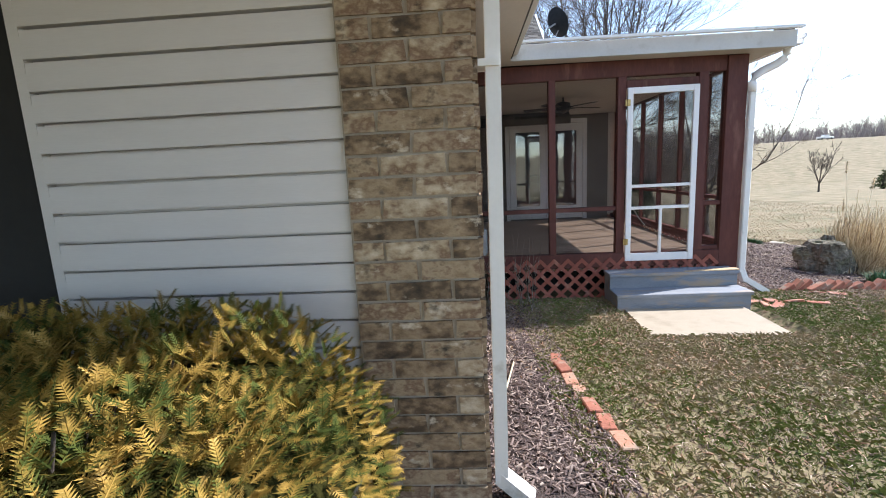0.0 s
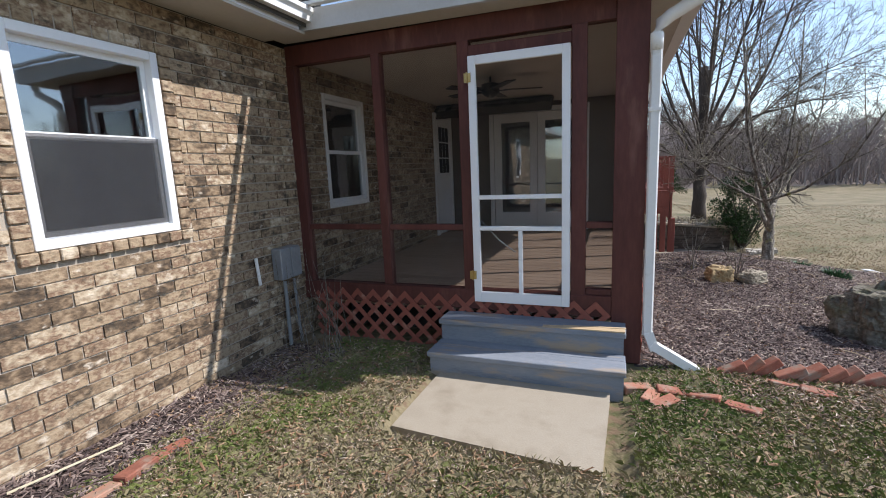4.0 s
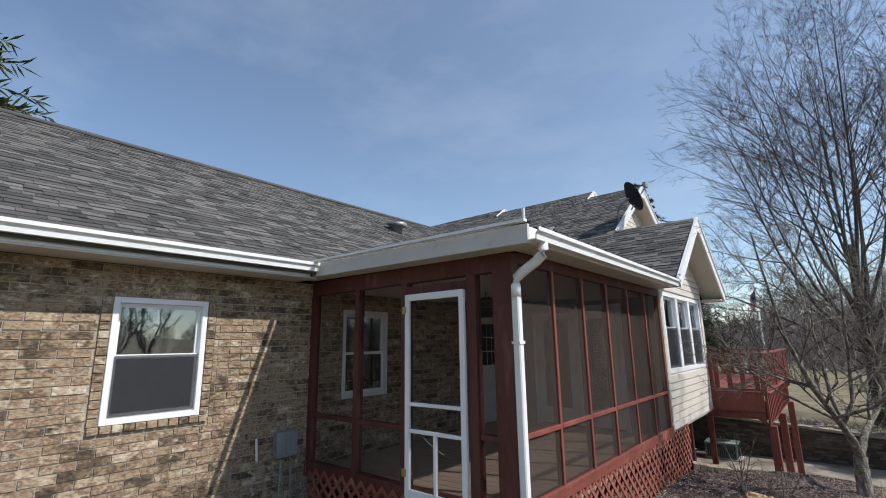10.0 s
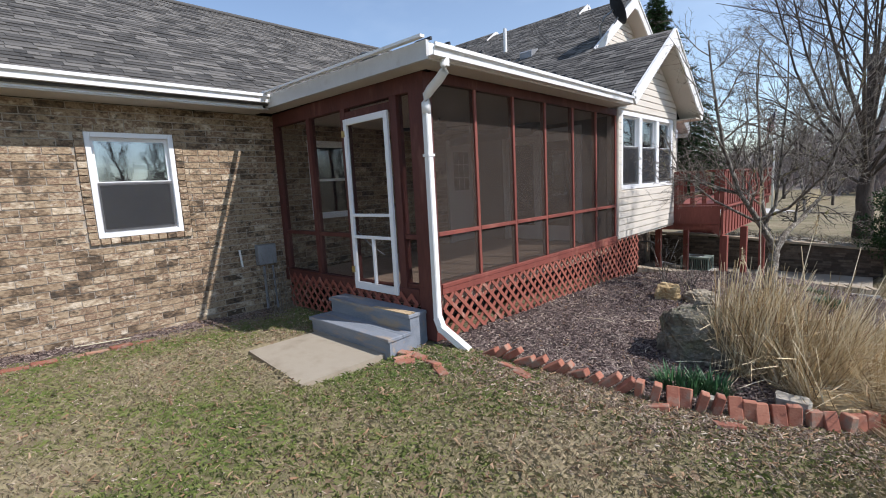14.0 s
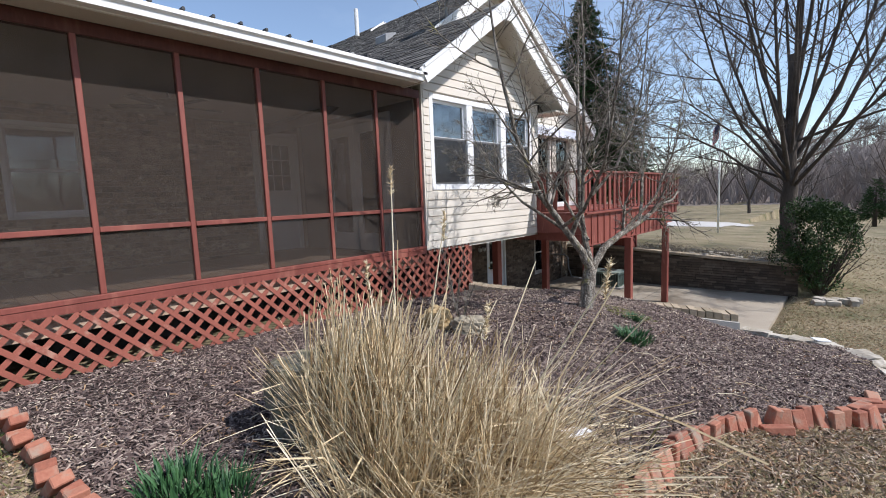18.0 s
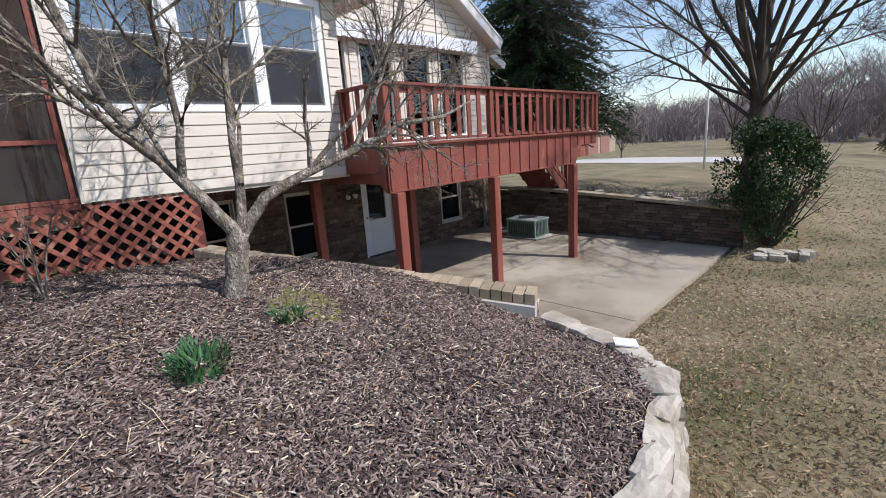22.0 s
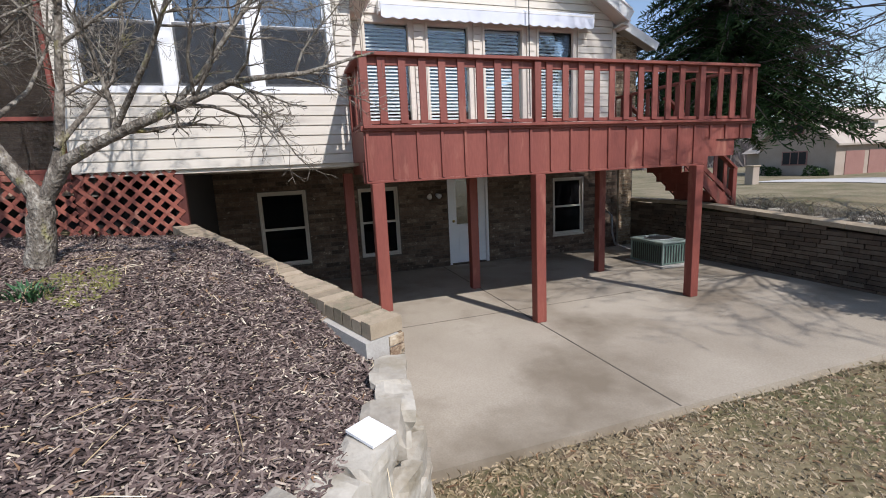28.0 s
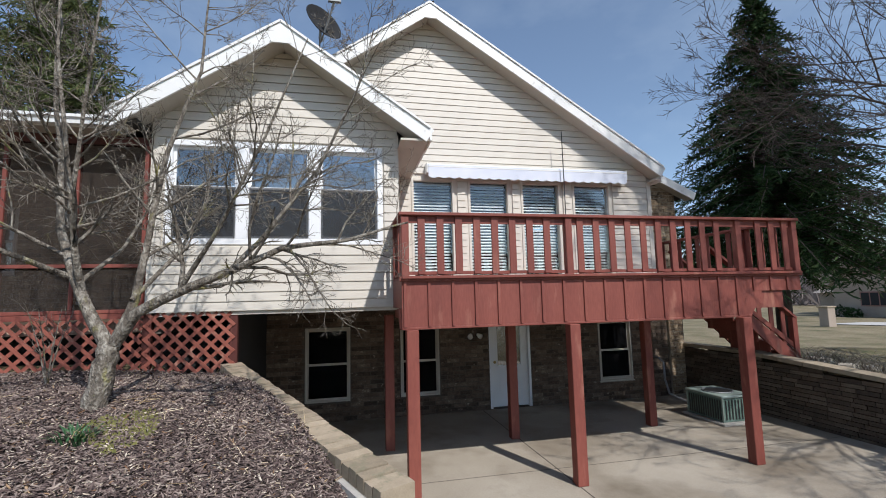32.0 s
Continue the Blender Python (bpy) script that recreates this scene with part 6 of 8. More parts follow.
for k, (x, y, a) in enumerate(along(path, 0.128)[:cut] + along(path, 0.103, 0.128 * cut)):
    lean = rnd.uniform(24, 44) if k < cut else rnd.uniform(62, 90)
    if k >= cut and rnd.random() < 0.8:
        a += math.pi / 2
    tip = rnd.uniform(-8, 8)
    z = upper(x, y) + (0.035 if lean < 48 else 0.03) + rnd.uniform(-0.02, 0.02)
    m = Matrix.Translation((x + rnd.uniform(-0.02, 0.02), y + rnd.uniform(-0.02, 0.02), z)) @ Matrix.Rotation(a + radians(rnd.uniform(-7, 7)), 4, "Z") @ Matrix.Rotation(-radians(lean), 4, "Y") @ Matrix.Rotation(radians(tip), 4, "X")
    placed("brick", tooth, m, edge)
loose = [(4.12, 5.58, 10), (4.30, 5.52, -15), (5.34, 5.74, 20), (5.80, 5.86, 35), (7.42, 9.36, 30), (7.86, 10.40, 65), (7.96, 10.48, 20), (8.05, 10.36, 75), (7.90, 10.56, 15), (8.03, 10.62, 50), (7.95, 10.68, 100), (3.14, 5.22, 20), (3.22, 5.10, 70), (3.36, 5.20, 5), (3.55, 5.16, -20), (3.30, 5.03, 45), (3.75, 5.06, -30)]
for x, y, a in loose:
    m = Matrix.Translation((x, y, ground_z(x, y) + (0.025 if y > 9 else -0.008))) @ Matrix.Rotation(radians(a), 4, "Z") @ Matrix.Rotation(radians(rnd.uniform(-12, 12)), 4, "X") @ Matrix.Rotation(radians(rnd.uniform(-10, 10)), 4, "Y")
    tagged(placed("loose_brick", tooth, m), "weathered red brick lying loose by the edging", "brick", "loose bricks")
row = tagged(new("brick_row"), "row of red bricks laid flat along the wall bed", "edging", kind="structure")
for x, y, a in along([(0.76, 2.28), (0.70, 2.70), (0.66, 3.10), (0.63, 3.66)], 0.212):
    m = Matrix.Translation((x, y, ground_z(x, y) + rnd.uniform(-0.012, 0.02) - 0.006 * (y - 2.3))) @ Matrix.Rotation(a + radians(rnd.uniform(-16, 16)), 4, "Z") @ Matrix.Rotation(radians(rnd.uniform(-9, 9)), 4, "X") @ Matrix.Rotation(radians(rnd.uniform(-7, 7)), 4, "Y")
    placed("brick", tooth, m, row)

# stone wall round the end of the bed
sw = tagged(new("stone_edging"), "low wall of stacked pale limestone blocks", "wall", kind="structure")
line = [(6.78, 12.95), (7.12, 12.90), (7.45, 12.76), (7.83, 12.50), (8.02, 12.05), (8.14, 11.66), (8.20, 11.20), (8.20, 10.85), (8.15, 10.48)]
for tier in range(4):
    for x, y, a in along(line, 0.27, 0.05 + 0.13 * (tier % 2)):
        s = (rnd.uniform(0.24, 0.36), rnd.uniform(0.19, 0.24) if y > 12.2 else rnd.uniform(0.13, 0.18), rnd.uniform(0.19, 0.26))
        top = upper(x, y) + 0.025 - tier * 0.21
        if tier and top < lower(x, y) - 0.05:
            continue
        bm = rough_stone(rnd, *s, cuts=3, dent=0.16)
        out = 0.03 * tier
        m = Matrix.Translation((x + out * math.sin(a) * -1, y + out * math.cos(a), top - s[2] / 2 + rnd.uniform(-0.02, 0.02))) @ Matrix.Rotation(a + radians(rnd.uniform(-14, 14)), 4, "Z") @ Matrix.Rotation(radians(rnd.uniform(-6, 6)), 4, "X")
        bmesh.ops.transform(bm, verts=bm.verts, matrix=m)
        part("stone", bm, M["stone"], sw)
tagged(part("white_tile", Shape().beam((7.45, 12.68, upper(7.52, 12.73) + 0.062), (7.59, 12.77, upper(7.52, 12.73) + 0.048), 0.13, 0.012), M["vinyl"]), "white tile lying on the stone edging", "tile")

for nm, x, y, s, mt, rot, label in (("boulder", 5.30, 7.06, (0.62, 0.50, 0.60), "boulder", 18, "large grey lichened boulder in the mulch"), ("boulder", 5.62, 7.36, (0.38, 0.34, 0.32), "boulder", 60, "grey boulder half hidden by the grass"),
                                    ("rock", 4.36, 9.16, (0.30, 0.24, 0.24), "ochre_stone", 10, "ochre rock in the mulch"), ("rock", 4.78, 9.22, (0.33, 0.22, 0.20), "tan_stone", 40, "pale flat rock in the mulch"),
                                    ("rock", 6.36, 6.72, (0.34, 0.2, 0.16), "ochre_stone", 30, "tan stone behind the brick edging"), ("rock", 6.10, 6.42, (0.2, 0.16, 0.16), "stone", 0, "small grey stone behind the edging"), ("rock", 5.62, 6.10, (0.1, 0.08, 0.08), "stone", 0, "small pale stone by the bulbs")):
    bm = boulder(rnd, *s) if s[0] > 0.25 else rough_stone(rnd, *s, cuts=3, dent=0.16)
    bmesh.ops.transform(bm, verts=bm.verts, matrix=pose(x, y, ground_z(x, y) + s[2] * 0.32, 0, 0, rot))
    tagged(part(nm, bm, M[mt]), label, "stone")
pile = [(7.55 + rnd.uniform(-0.40, 0.42), 19.55 + rnd.uniform(-0.18, 0.25)) for _ in range(16)]
for x, y in pile:
    bm = rough_stone(rnd, rnd.uniform(0.16, 0.3), rnd.uniform(0.14, 0.22), rnd.uniform(0.1, 0.18), 2, 0.12)
    bmesh.ops.transform(bm, verts=bm.verts, matrix=pose(x, y, ground_z(x, y) + 0.05, 0, 0, rnd.uniform(0, 180)))
    tagged(part("rock", bm, M["stone"]), "pale broken rock under the evergreen bush", "stone", "rocks under the bush")
for k in range(26):
    x = 1.8 + rnd.uniform(0, 4.6)
    y = 20.75 + rnd.uniform(-0.12, 0.5)
    bm = rough_stone(rnd, rnd.uniform(0.14, 0.3), rnd.uniform(0.12, 0.22), rnd.uniform(0.08, 0.16), 1, 0.12)
    bmesh.ops.transform(bm, verts=bm.verts, matrix=pose(x, y, ground_z(x, y) + 0.03, 0, 0, rnd.uniform(0, 180)))
    tagged(part("rock", bm, M["stone"]), "pale rock on the bank above the wall", "stone", "rocks on the bank")

tagged(part("stick", Shape().tube([(0.19, 3.0, ground_z(0.19, 3.0) + 0.02), (0.29, 3.50, ground_z(0.29, 3.5) + 0.025)], 0.007, 6), M["yellow"]), "yellow stick lying in the mulch along the wall", "stick")
tagged(part("plastic_scrap", Shape().beam((6.43, 8.12, ground_z(6.43, 8.12) + 0.035), (6.52, 8.30, ground_z(6.5, 8.3) + 0.03), 0.13, 0.008), M["vinyl"]), "white plastic scrap lying on the mulch by the dry grass", "scrap")
for k, (x, y) in enumerate(((6.38, 8.40), (6.44, 8.50), (6.32, 8.36))):
    z = ground_z(x, y)
    tagged(part("bottle_cap", Shape(True).tube([(x, y, z), (x, y, z + 0.03), (x, y, z + 0.045)], [0.045, 0.042, 0.01], 10), M["black"]), "small black plastic cap lying on the mulch", "cap", "black plastic caps")


def by_edging(r):
    x, y, a = r.choice(EDGE_PTS)
    o = abs(r.gauss(0, 0.38)) + 0.06
    return x + math.sin(a) * o + r.uniform(-0.08, 0.08), y - math.cos(a) * o + r.uniform(-0.08, 0.08)


EDGE_PTS = along(path, 0.1)


# ---------------------------------------------------------------- trees and shrubs
def wander(rnd, p, d, length, steps, wild, lift=0.0):
    pts, d = [Vector(p)], Vector(d).normalized()
    for _ in range(steps):
        d = (d + Vector((rnd.uniform(-wild, wild), rnd.uniform(-wild, wild), rnd.uniform(-wild, wild) + lift))).normalized()
        pts.append(pts[-1] + d * (length / steps))
    return pts, d


def branch_out(shape, rnd, pts, r0, r1, depth, kids, shrink, spread, wild, lift, sides=(7, 6, 5, 4, 3), level=0, thin=0.0016):
    """A limb through pts and the limbs that leave it, down to twigs."""
    n = len(pts)
    radii = [r0 + (r1 - r0) * i / (n - 1) for i in range(n)]
    shape.tube(pts, radii, sides[min(level, len(sides) - 1)], cap=False)
    if depth <= 0:
        return
    total = sum((b - a).length for a, b in zip(pts, pts[1:]))
    for k in range(kids[min(level, len(kids) - 1)]):
        t = rnd.uniform(0.22, 1.0) if level else rnd.uniform(0.35, 1.0)
        i = min(int(t * (n - 1)), n - 2)
        f = t * (n - 1) - i
        p = pts[i].lerp(pts[i + 1], f)
        d = (pts[i + 1] - pts[i]).normalized()
        side = d.orthogonal()
        side.rotate(Matrix.Rotation(rnd.uniform(0, 2 * math.pi), 3, d))
        way = (d + side * spread * rnd.uniform(0.6, 1.4)).normalized()
        length = total * shrink * rnd.uniform(0.55, 1.15) * (1.15 - 0.5 * t)
        r = max((r0 + (r1 - r0) * t) * rnd.uniform(0.45, 0.65), thin)
        q, _ = wander(rnd, p, way, length, 4 if level < 2 else 2, wild, lift)
        branch_out(shape, rnd, q, r, max(r * 0.35, thin * 0.8), depth - 1, kids, shrink, spread, wild, lift, sides, level + 1, thin)


def bare_tree(name, base, guides, seed, label, mat, depth, kids, shrink=0.55, spread=0.8, wild=0.22, lift=0.10, thin=0.0016, group=""):
    """A leafless tree: a trunk part, and one part for each main limb with its twigs."""
    rnd = random.Random(seed)
    tree = empty(name, *base, label, "tree", group)
    for k, (pts, r0, r1, bare) in enumerate(guides):
        s = Shape(True)
        pts = [Vector(p) for p in pts]
        fine = []
        for a, b in zip(pts, pts[1:]):
            for j in range(3):
                fine.append(a.lerp(b, j / 3) + Vector([rnd.uniform(-1, 1) * r0 * 0.12 for _ in range(3)]))
        fine.append(pts[-1])
        if bare:
            s.tube(fine, [r0 + (r1 - r0) * (i / (len(fine) - 1)) ** 0.8 for i in range(len(fine))], 12)
            part("trunk", s, mat, tree)
        else:
            branch_out(s, rnd, fine, r0, r1, depth, kids, shrink, spread, wild, lift, thin=thin)
            part("limb", s, mat, tree)
    return tree


X = 5.38
small = [([(5.35, 10.76, -0.3), (5.36, 10.79, -0.05), (5.37, 10.84, 0.2), (X, 10.875, 0.37)], 0.098, 0.076, True),
         ([(X, 10.87, 0.34), (5.34, 10.72, 0.58), (5.22, 10.54, 0.85), (5.0, 10.28, 1.34), (4.8, 10.15, 1.98), (4.7, 10.0, 2.75), (4.62, 9.95, 3.5)], 0.056, 0.010, False),
         ([(5.26, 10.60, 0.80), (5.40, 10.60, 1.12), (5.45, 10.55, 1.72), (5.5, 10.45, 2.68), (5.48, 10.42, 3.6)], 0.032, 0.006, False),
         ([(5.20, 10.50, 0.90), (5.6, 10.2, 1.1), (6.0, 9.8, 1.55), (6.25, 9.5, 2.3), (6.35, 9.35, 3.0)], 0.024, 0.005, False),
         ([(X, 10.90, 0.36), (5.25, 10.99, 0.72), (5.18, 11.02, 1.13), (5.1, 11.12, 2.0), (5.0, 11.35, 2.85), (5.0, 11.4, 3.6)], 0.042, 0.008, False),
         ([(X, 10.89, 0.34), (5.45, 11.08, 0.60), (5.55, 11.37, 0.74), (5.7, 11.84, 0.92), (5.75, 12.2, 1.08), (5.8, 12.7, 1.14), (5.75, 13.2, 1.3)], 0.052, 0.008, False),
         ([(5.65, 11.75, 0.86), (5.6, 12.0, 1.15), (5.45, 12.45, 1.8), (5.4, 12.8, 2.6), (5.4, 12.95, 3.2)], 0.024, 0.005, False),
         ([(5.55, 11.40, 0.75), (5.85, 11.75, 1.2), (6.0, 12.1, 1.9), (6.0, 12.4, 2.7)], 0.022, 0.005, False),
         ([(5.30, 10.98, 0.70), (4.9, 11.2, 1.15), (4.5, 11.3, 1.7), (4.2, 11.3, 2.5)], 0.022, 0.005, False),
         ([(5.40, 10.60, 1.12), (5.75, 10.75, 1.6), (5.95, 10.9, 2.3), (6.0, 11.0, 3.2)], 0.022, 0.005, False),
         ([(5.22, 10.55, 0.85), (4.6, 10.60, 1.2), (4.1, 10.6, 1.65), (3.8, 10.6, 2.4)], 0.022, 0.005, False)]
bare_tree("tree", (5.35, 10.76, 0), small, 7, "small bare ornamental tree with mossy lichened bark", M["bark"], 3, (15, 10, 6), 0.42, 0.80, 0.30, 0.03, thin=0.0017)

# large tree on the bank
rnd = random.Random(9)
TX, TY = 6.22, 23.5
big = [([(TX, TY, -0.9), (TX, TY, 0.1), (TX + 0.01, TY, 1.2), (TX - 0.02, TY, 3.0), (TX - 0.05, TY, 5.2)], 0.30, 0.13, True)]
for k in range(17):
    a = k * 2.4 + rnd.uniform(-0.3, 0.3)
    out = 4.7 * math.sqrt((k + 0.6) / 17)
    h = 6.4 + 8.9 * math.sqrt(max(0.0, 1 - (out / 5.2) ** 2)) + rnd.uniform(-0.5, 0.5)
    z = 5.0 - 3.9 * (out / 4.7) ** 0.8 + rnd.uniform(-0.3, 0.3)
    p = Vector((TX - 0.02, TY, z))
    side = Vector((math.cos(a), math.sin(a), 0))
    mid = p + side * out * 0.52 + Vector((0, 0, (h - z) * 0.36))
    top = p + side * out + Vector((0, 0, h - z))
    big.append(([p, p.lerp(mid, 0.5) + side * 0.06 * out, mid, mid.lerp(top, 0.5) - side * 0.02 * out, top], rnd.uniform(0.05, 0.08), 0.004, False))
for k in range(11):
    a = k * 0.571 + rnd.uniform(-0.2, 0.2)
    out, z = rnd.uniform(3.6, 5.4), rnd.uniform(0.9, 2.6)
    h = z + rnd.uniform(0.9, 3.6)
    c, e = math.cos(a), math.sin(a)
    big.append(([(TX + c * 0.1, TY + e * 0.1, z), (TX + c * out * 0.36, TY + e * out * 0.36, z + (h - z) * 0.5), (TX + c * out * 0.72, TY + e * out * 0.72, z + (h - z) * 0.86), (TX + c * out, TY + e * out, h)], rnd.uniform(0.035, 0.055), 0.004, False))
bare_tree("tree", (TX, TY, -0.2), big, 11, "tall bare shade tree with a wide branching crown", M["dark_bark"], 3, (15, 10, 6), 0.44, 0.72, 0.16, 0.05, thin=0.0034)

# trees at middle distance
for k, (x, y, h, seed) in enumerate(((11.5, 62, 8.5, 1), (15.6, 58, 7.5, 2), (19.5, 66, 8.0, 3), (-1.0, 66, 8.0, 4), (3.0, 70, 7.0, 5), (-9.5, 52, 3.4, 6), (36, 50, 4.4, 7), (-5.5, 74, 9, 8), (24, 74, 9, 9), (-24, 60, 8, 10), (-30, 52, 9, 12), (-21, 70, 10, 13), (33, -3, 9, 14), (38, 5, 10, 15), (34, 12, 9, 16), (42, 17, 11, 17), (31, 20, 8, 18))):
    z = ground_z(x, y)
    rnd = random.Random(seed)
    g = [([(x, y, z - 0.2), (x, y, z + h * 0.1), (x, y, z + h * 0.22)], h * 0.022, h * 0.018, True)]
    for j in range(6):
        a = j * 1.05 + rnd.uniform(-0.3, 0.3)
        w = h * rnd.uniform(0.18, 0.36)
        g.append(([(x, y, z + h * 0.18), (x + math.cos(a) * w * 0.6, y + math.sin(a) * w * 0.6, z + h * 0.5), (x + math.cos(a) * w, y + math.sin(a) * w, z + h * rnd.uniform(0.8, 1.0))], h * 0.011, h * 0.003, False))
    bare_tree("tree", (x, y, z), g, seed + 30, "bare tree standing out on the lawn", M["dark_bark"], 2, (9, 6), 0.45, 0.7, 0.2, 0.08, thin=0.012, group="bare trees on the lawn")


def scatter_mesh(name, units, rnd):
    """Joins copies of small leaf outlines: units yields (verts, faces)."""
    s = Shape()
    for v, f in units:
        s.add(v, f)
    return s


LEAF = [(0, 0, 0), (0.35, 0.5, 0.12), (0, 1, 0.0), (-0.35, 0.5, 0.12), (0, 0.5, -0.02)]
LEAF_F = [(0, 4, 1), (4, 2, 1), (0, 3, 4), (4, 3, 2)]


def leaves(rnd, spots, size, flat=0.0):
    for p, out in spots:
        d = (Vector(out).normalized() + Vector((rnd.uniform(-1, 1), rnd.uniform(-1, 1), rnd.uniform(-1, 1))) * 0.8).normalized()
        q = d.to_track_quat("Y", "Z").to_matrix() @ Matrix.Rotation(rnd.uniform(0, 6.28), 3, "Y")
        s = size * rnd.uniform(0.6, 1.3)
        yield [Vector(p) + q @ (Vector(v) * s) for v in LEAF], LEAF_F


# evergreen bush at the patio's end
rnd = random.Random(61)
bush = empty("evergreen_bush", 7.1, 20.5, -1.6, "dark green broadleaf evergreen bush", "bush")
spots = []
for lump in range(40):
    a, h = rnd.uniform(0, 6.28), rnd.uniform(0.05, 1.0) ** 0.9
    w = (0.62 + 0.5 * h if h < 0.6 else 0.92 - (h - 0.6) * 1.5) * rnd.uniform(0.4, 0.98)
    c = Vector((7.08 + math.cos(a) * w, 20.45 + math.sin(a) * w, -1.30 + h * 2.05))
    rr = rnd.uniform(0.18, 0.38)
    for _ in range(330):
        v = Vector((rnd.gauss(0, 1), rnd.gauss(0, 1), rnd.gauss(0, 1))).normalized()
        spots.append((c + v * rr * rnd.uniform(0.55, 1.05), v))
part("leaves", scatter_mesh("leaves", leaves(rnd, spots, 0.058), rnd), M["holly"], bush)
tw = Shape()
for _ in range(60):
    a = rnd.uniform(0, 6.28)
    tw.tube([(7.15, 20.55, -1.7), (7.15 + math.cos(a) * 0.4, 20.55 + math.sin(a) * 0.4, rnd.uniform(-1.2, -0.4)), (7.15 + math.cos(a) * 0.95, 20.55 + math.sin(a) * 0.95, rnd.uniform(-1.0, 0.7))], [0.03, 0.015, 0.004], 5, False)
tagged(part("stem_wood", tw, M["dark_bark"], bush), kind="stuff")


def conifer(name, x, y, z0, top, reach, seed, mat, label, rows=26, per=11, droop=0.28, sprig=0.26, bare=0.9, fine=0.035, thick=1.0):
    """A spruce or pine: trunk, drooping boughs, sprigs of needles."""
    rnd = random.Random(seed)
    tree = empty(name, x, y, z0, label, "tree")
    part("trunk", Shape(True).tube([(x, y, z0 - 0.3), (x, y, z0 + (top - z0) * 0.5), (x, y, top)], [0.22, 0.13, 0.01], 9), M["dark_bark"], tree)
    wood, green = Shape(), Shape()
    for r in range(rows):
        f = (r + 0.5) / rows
        h = z0 + bare + (top - z0 - bare) * f
        out = reach * (1 - f) ** 0.85 * rnd.uniform(0.85, 1.08) + 0.12
        for k in range(max(4, int(per * (1 - f * 0.6)))):
            a = rnd.uniform(0, 6.28)
            o = out * rnd.uniform(0.62, 1.05)
            d = Vector((math.cos(a), math.sin(a), 0))
            p0 = Vector((x, y, h + rnd.uniform(-0.1, 0.1)))
            pts = [p0, p0 + d * o * 0.5 + Vector((0, 0, 0.06 * o - droop * 0.2 * o)), p0 + d * o + Vector((0, 0, -droop * o + 0.08))]
            wood.tube(pts, [0.03, 0.018, 0.005], 4, False)
            n = int((11 + o * 13) * thick)
            for j in range(n):
                t = (j + 0.7) / n
                c = pts[0].lerp(pts[1], t * 2) if t < 0.5 else pts[1].lerp(pts[2], t * 2 - 1)
                if t < 0.15 and f < 0.85:
                    continue
                side = Vector((-d.y, d.x, 0)) * rnd.uniform(-1, 1)
                w = (d * rnd.uniform(0.1, 0.8) + side + Vector((0, 0, rnd.uniform(-0.8, 0.45)))).normalized()
                L = sprig * rnd.uniform(0.6, 1.3) * (0.6 + 0.4 * (1 - f))
                s = w.orthogonal().normalized() * fine
                s.rotate(Matrix.Rotation(rnd.uniform(0, 3.1), 3, w))
                u = w.cross(s)
                green.add([c, c + w * L * 0.4 + s, c + w * L, c + w * L * 0.4 - s, c + w * L * 0.5 + u, c + w * L * 0.5 - u], [(0, 1, 2, 3), (0, 4, 2, 5)])
    tagged(part("bough_wood", wood, M["dark_bark"], tree), kind="stuff")
    tagged(part("needles", green, mat, tree), kind="stuff")
    return tree


conifer("spruce_tree", -1.06, 24.7, -0.6, 9.5, 3.9, 71, M["spruce"], "tall dark green spruce with drooping boughs", rows=46, per=26, sprig=0.27, bare=1.9, fine=0.017, thick=1.9)
conifer("pine_tree", -13.0, 0.3, 0.0, 17.5, 5.2, 73, M["pine"], "yellowish green pine behind the roof", rows=40, per=22, droop=0.02, sprig=0.60, bare=4.5)
conifer("cedar_tree", 9.2, 66, ground_z(9.2, 66), ground_z(9.2, 66) + 4.6, 2.0, 75, M["spruce"], "small dark cedar on the far lawn", rows=12, per=9, sprig=0.6, bare=0.9)
conifer("cedar_tree", 44, 52, ground_z(44, 52), ground_z(44, 52) + 2.0, 0.9, 76, M["pine"], "small evergreen out in the field", rows=8, per=8, sprig=0.4, bare=0.3)

# clipped yew by the garage wall
rnd = random.Random(81)
yew = empty("yew_bush", -1.2, 1.15, 0.3, "spreading yew bush with winter-burnt yellow tips", "bush")
core, fronds = Shape(True), Shape()


def yew_top(x, y):
    e = max(0.0, 1 - ((x + 1.40) / 1.10) ** 6 - ((y - 1.08) / 0.72) ** 6)
    return 0.16 + 1.02 * e ** 0.35 + 0.08 * noise.noise((x * 3.1, y * 3.1, 4.0))


spots = []
for _ in range(9800):
    x, y = rnd.uniform(-2.55, -0.34), rnd.uniform(0.32, 1.74)
    z = yew_top(x, y)
    if z < 0.22 or noise.noise((x * 8.5, y * 8.5, z * 8.5)) < -0.30:
        continue
    g = Vector((yew_top(x - 0.05, y) - yew_top(x + 0.05, y), yew_top(x, y - 0.05) - yew_top(x, y + 0.05), 0.1)).normalized()
    spots.append((Vector((x, y, z * rnd.uniform(0.82, 1.03))), g))
    if g.z < 0.6:
        spots.append((Vector((x, y, z * rnd.uniform(0.3, 0.8))), g))
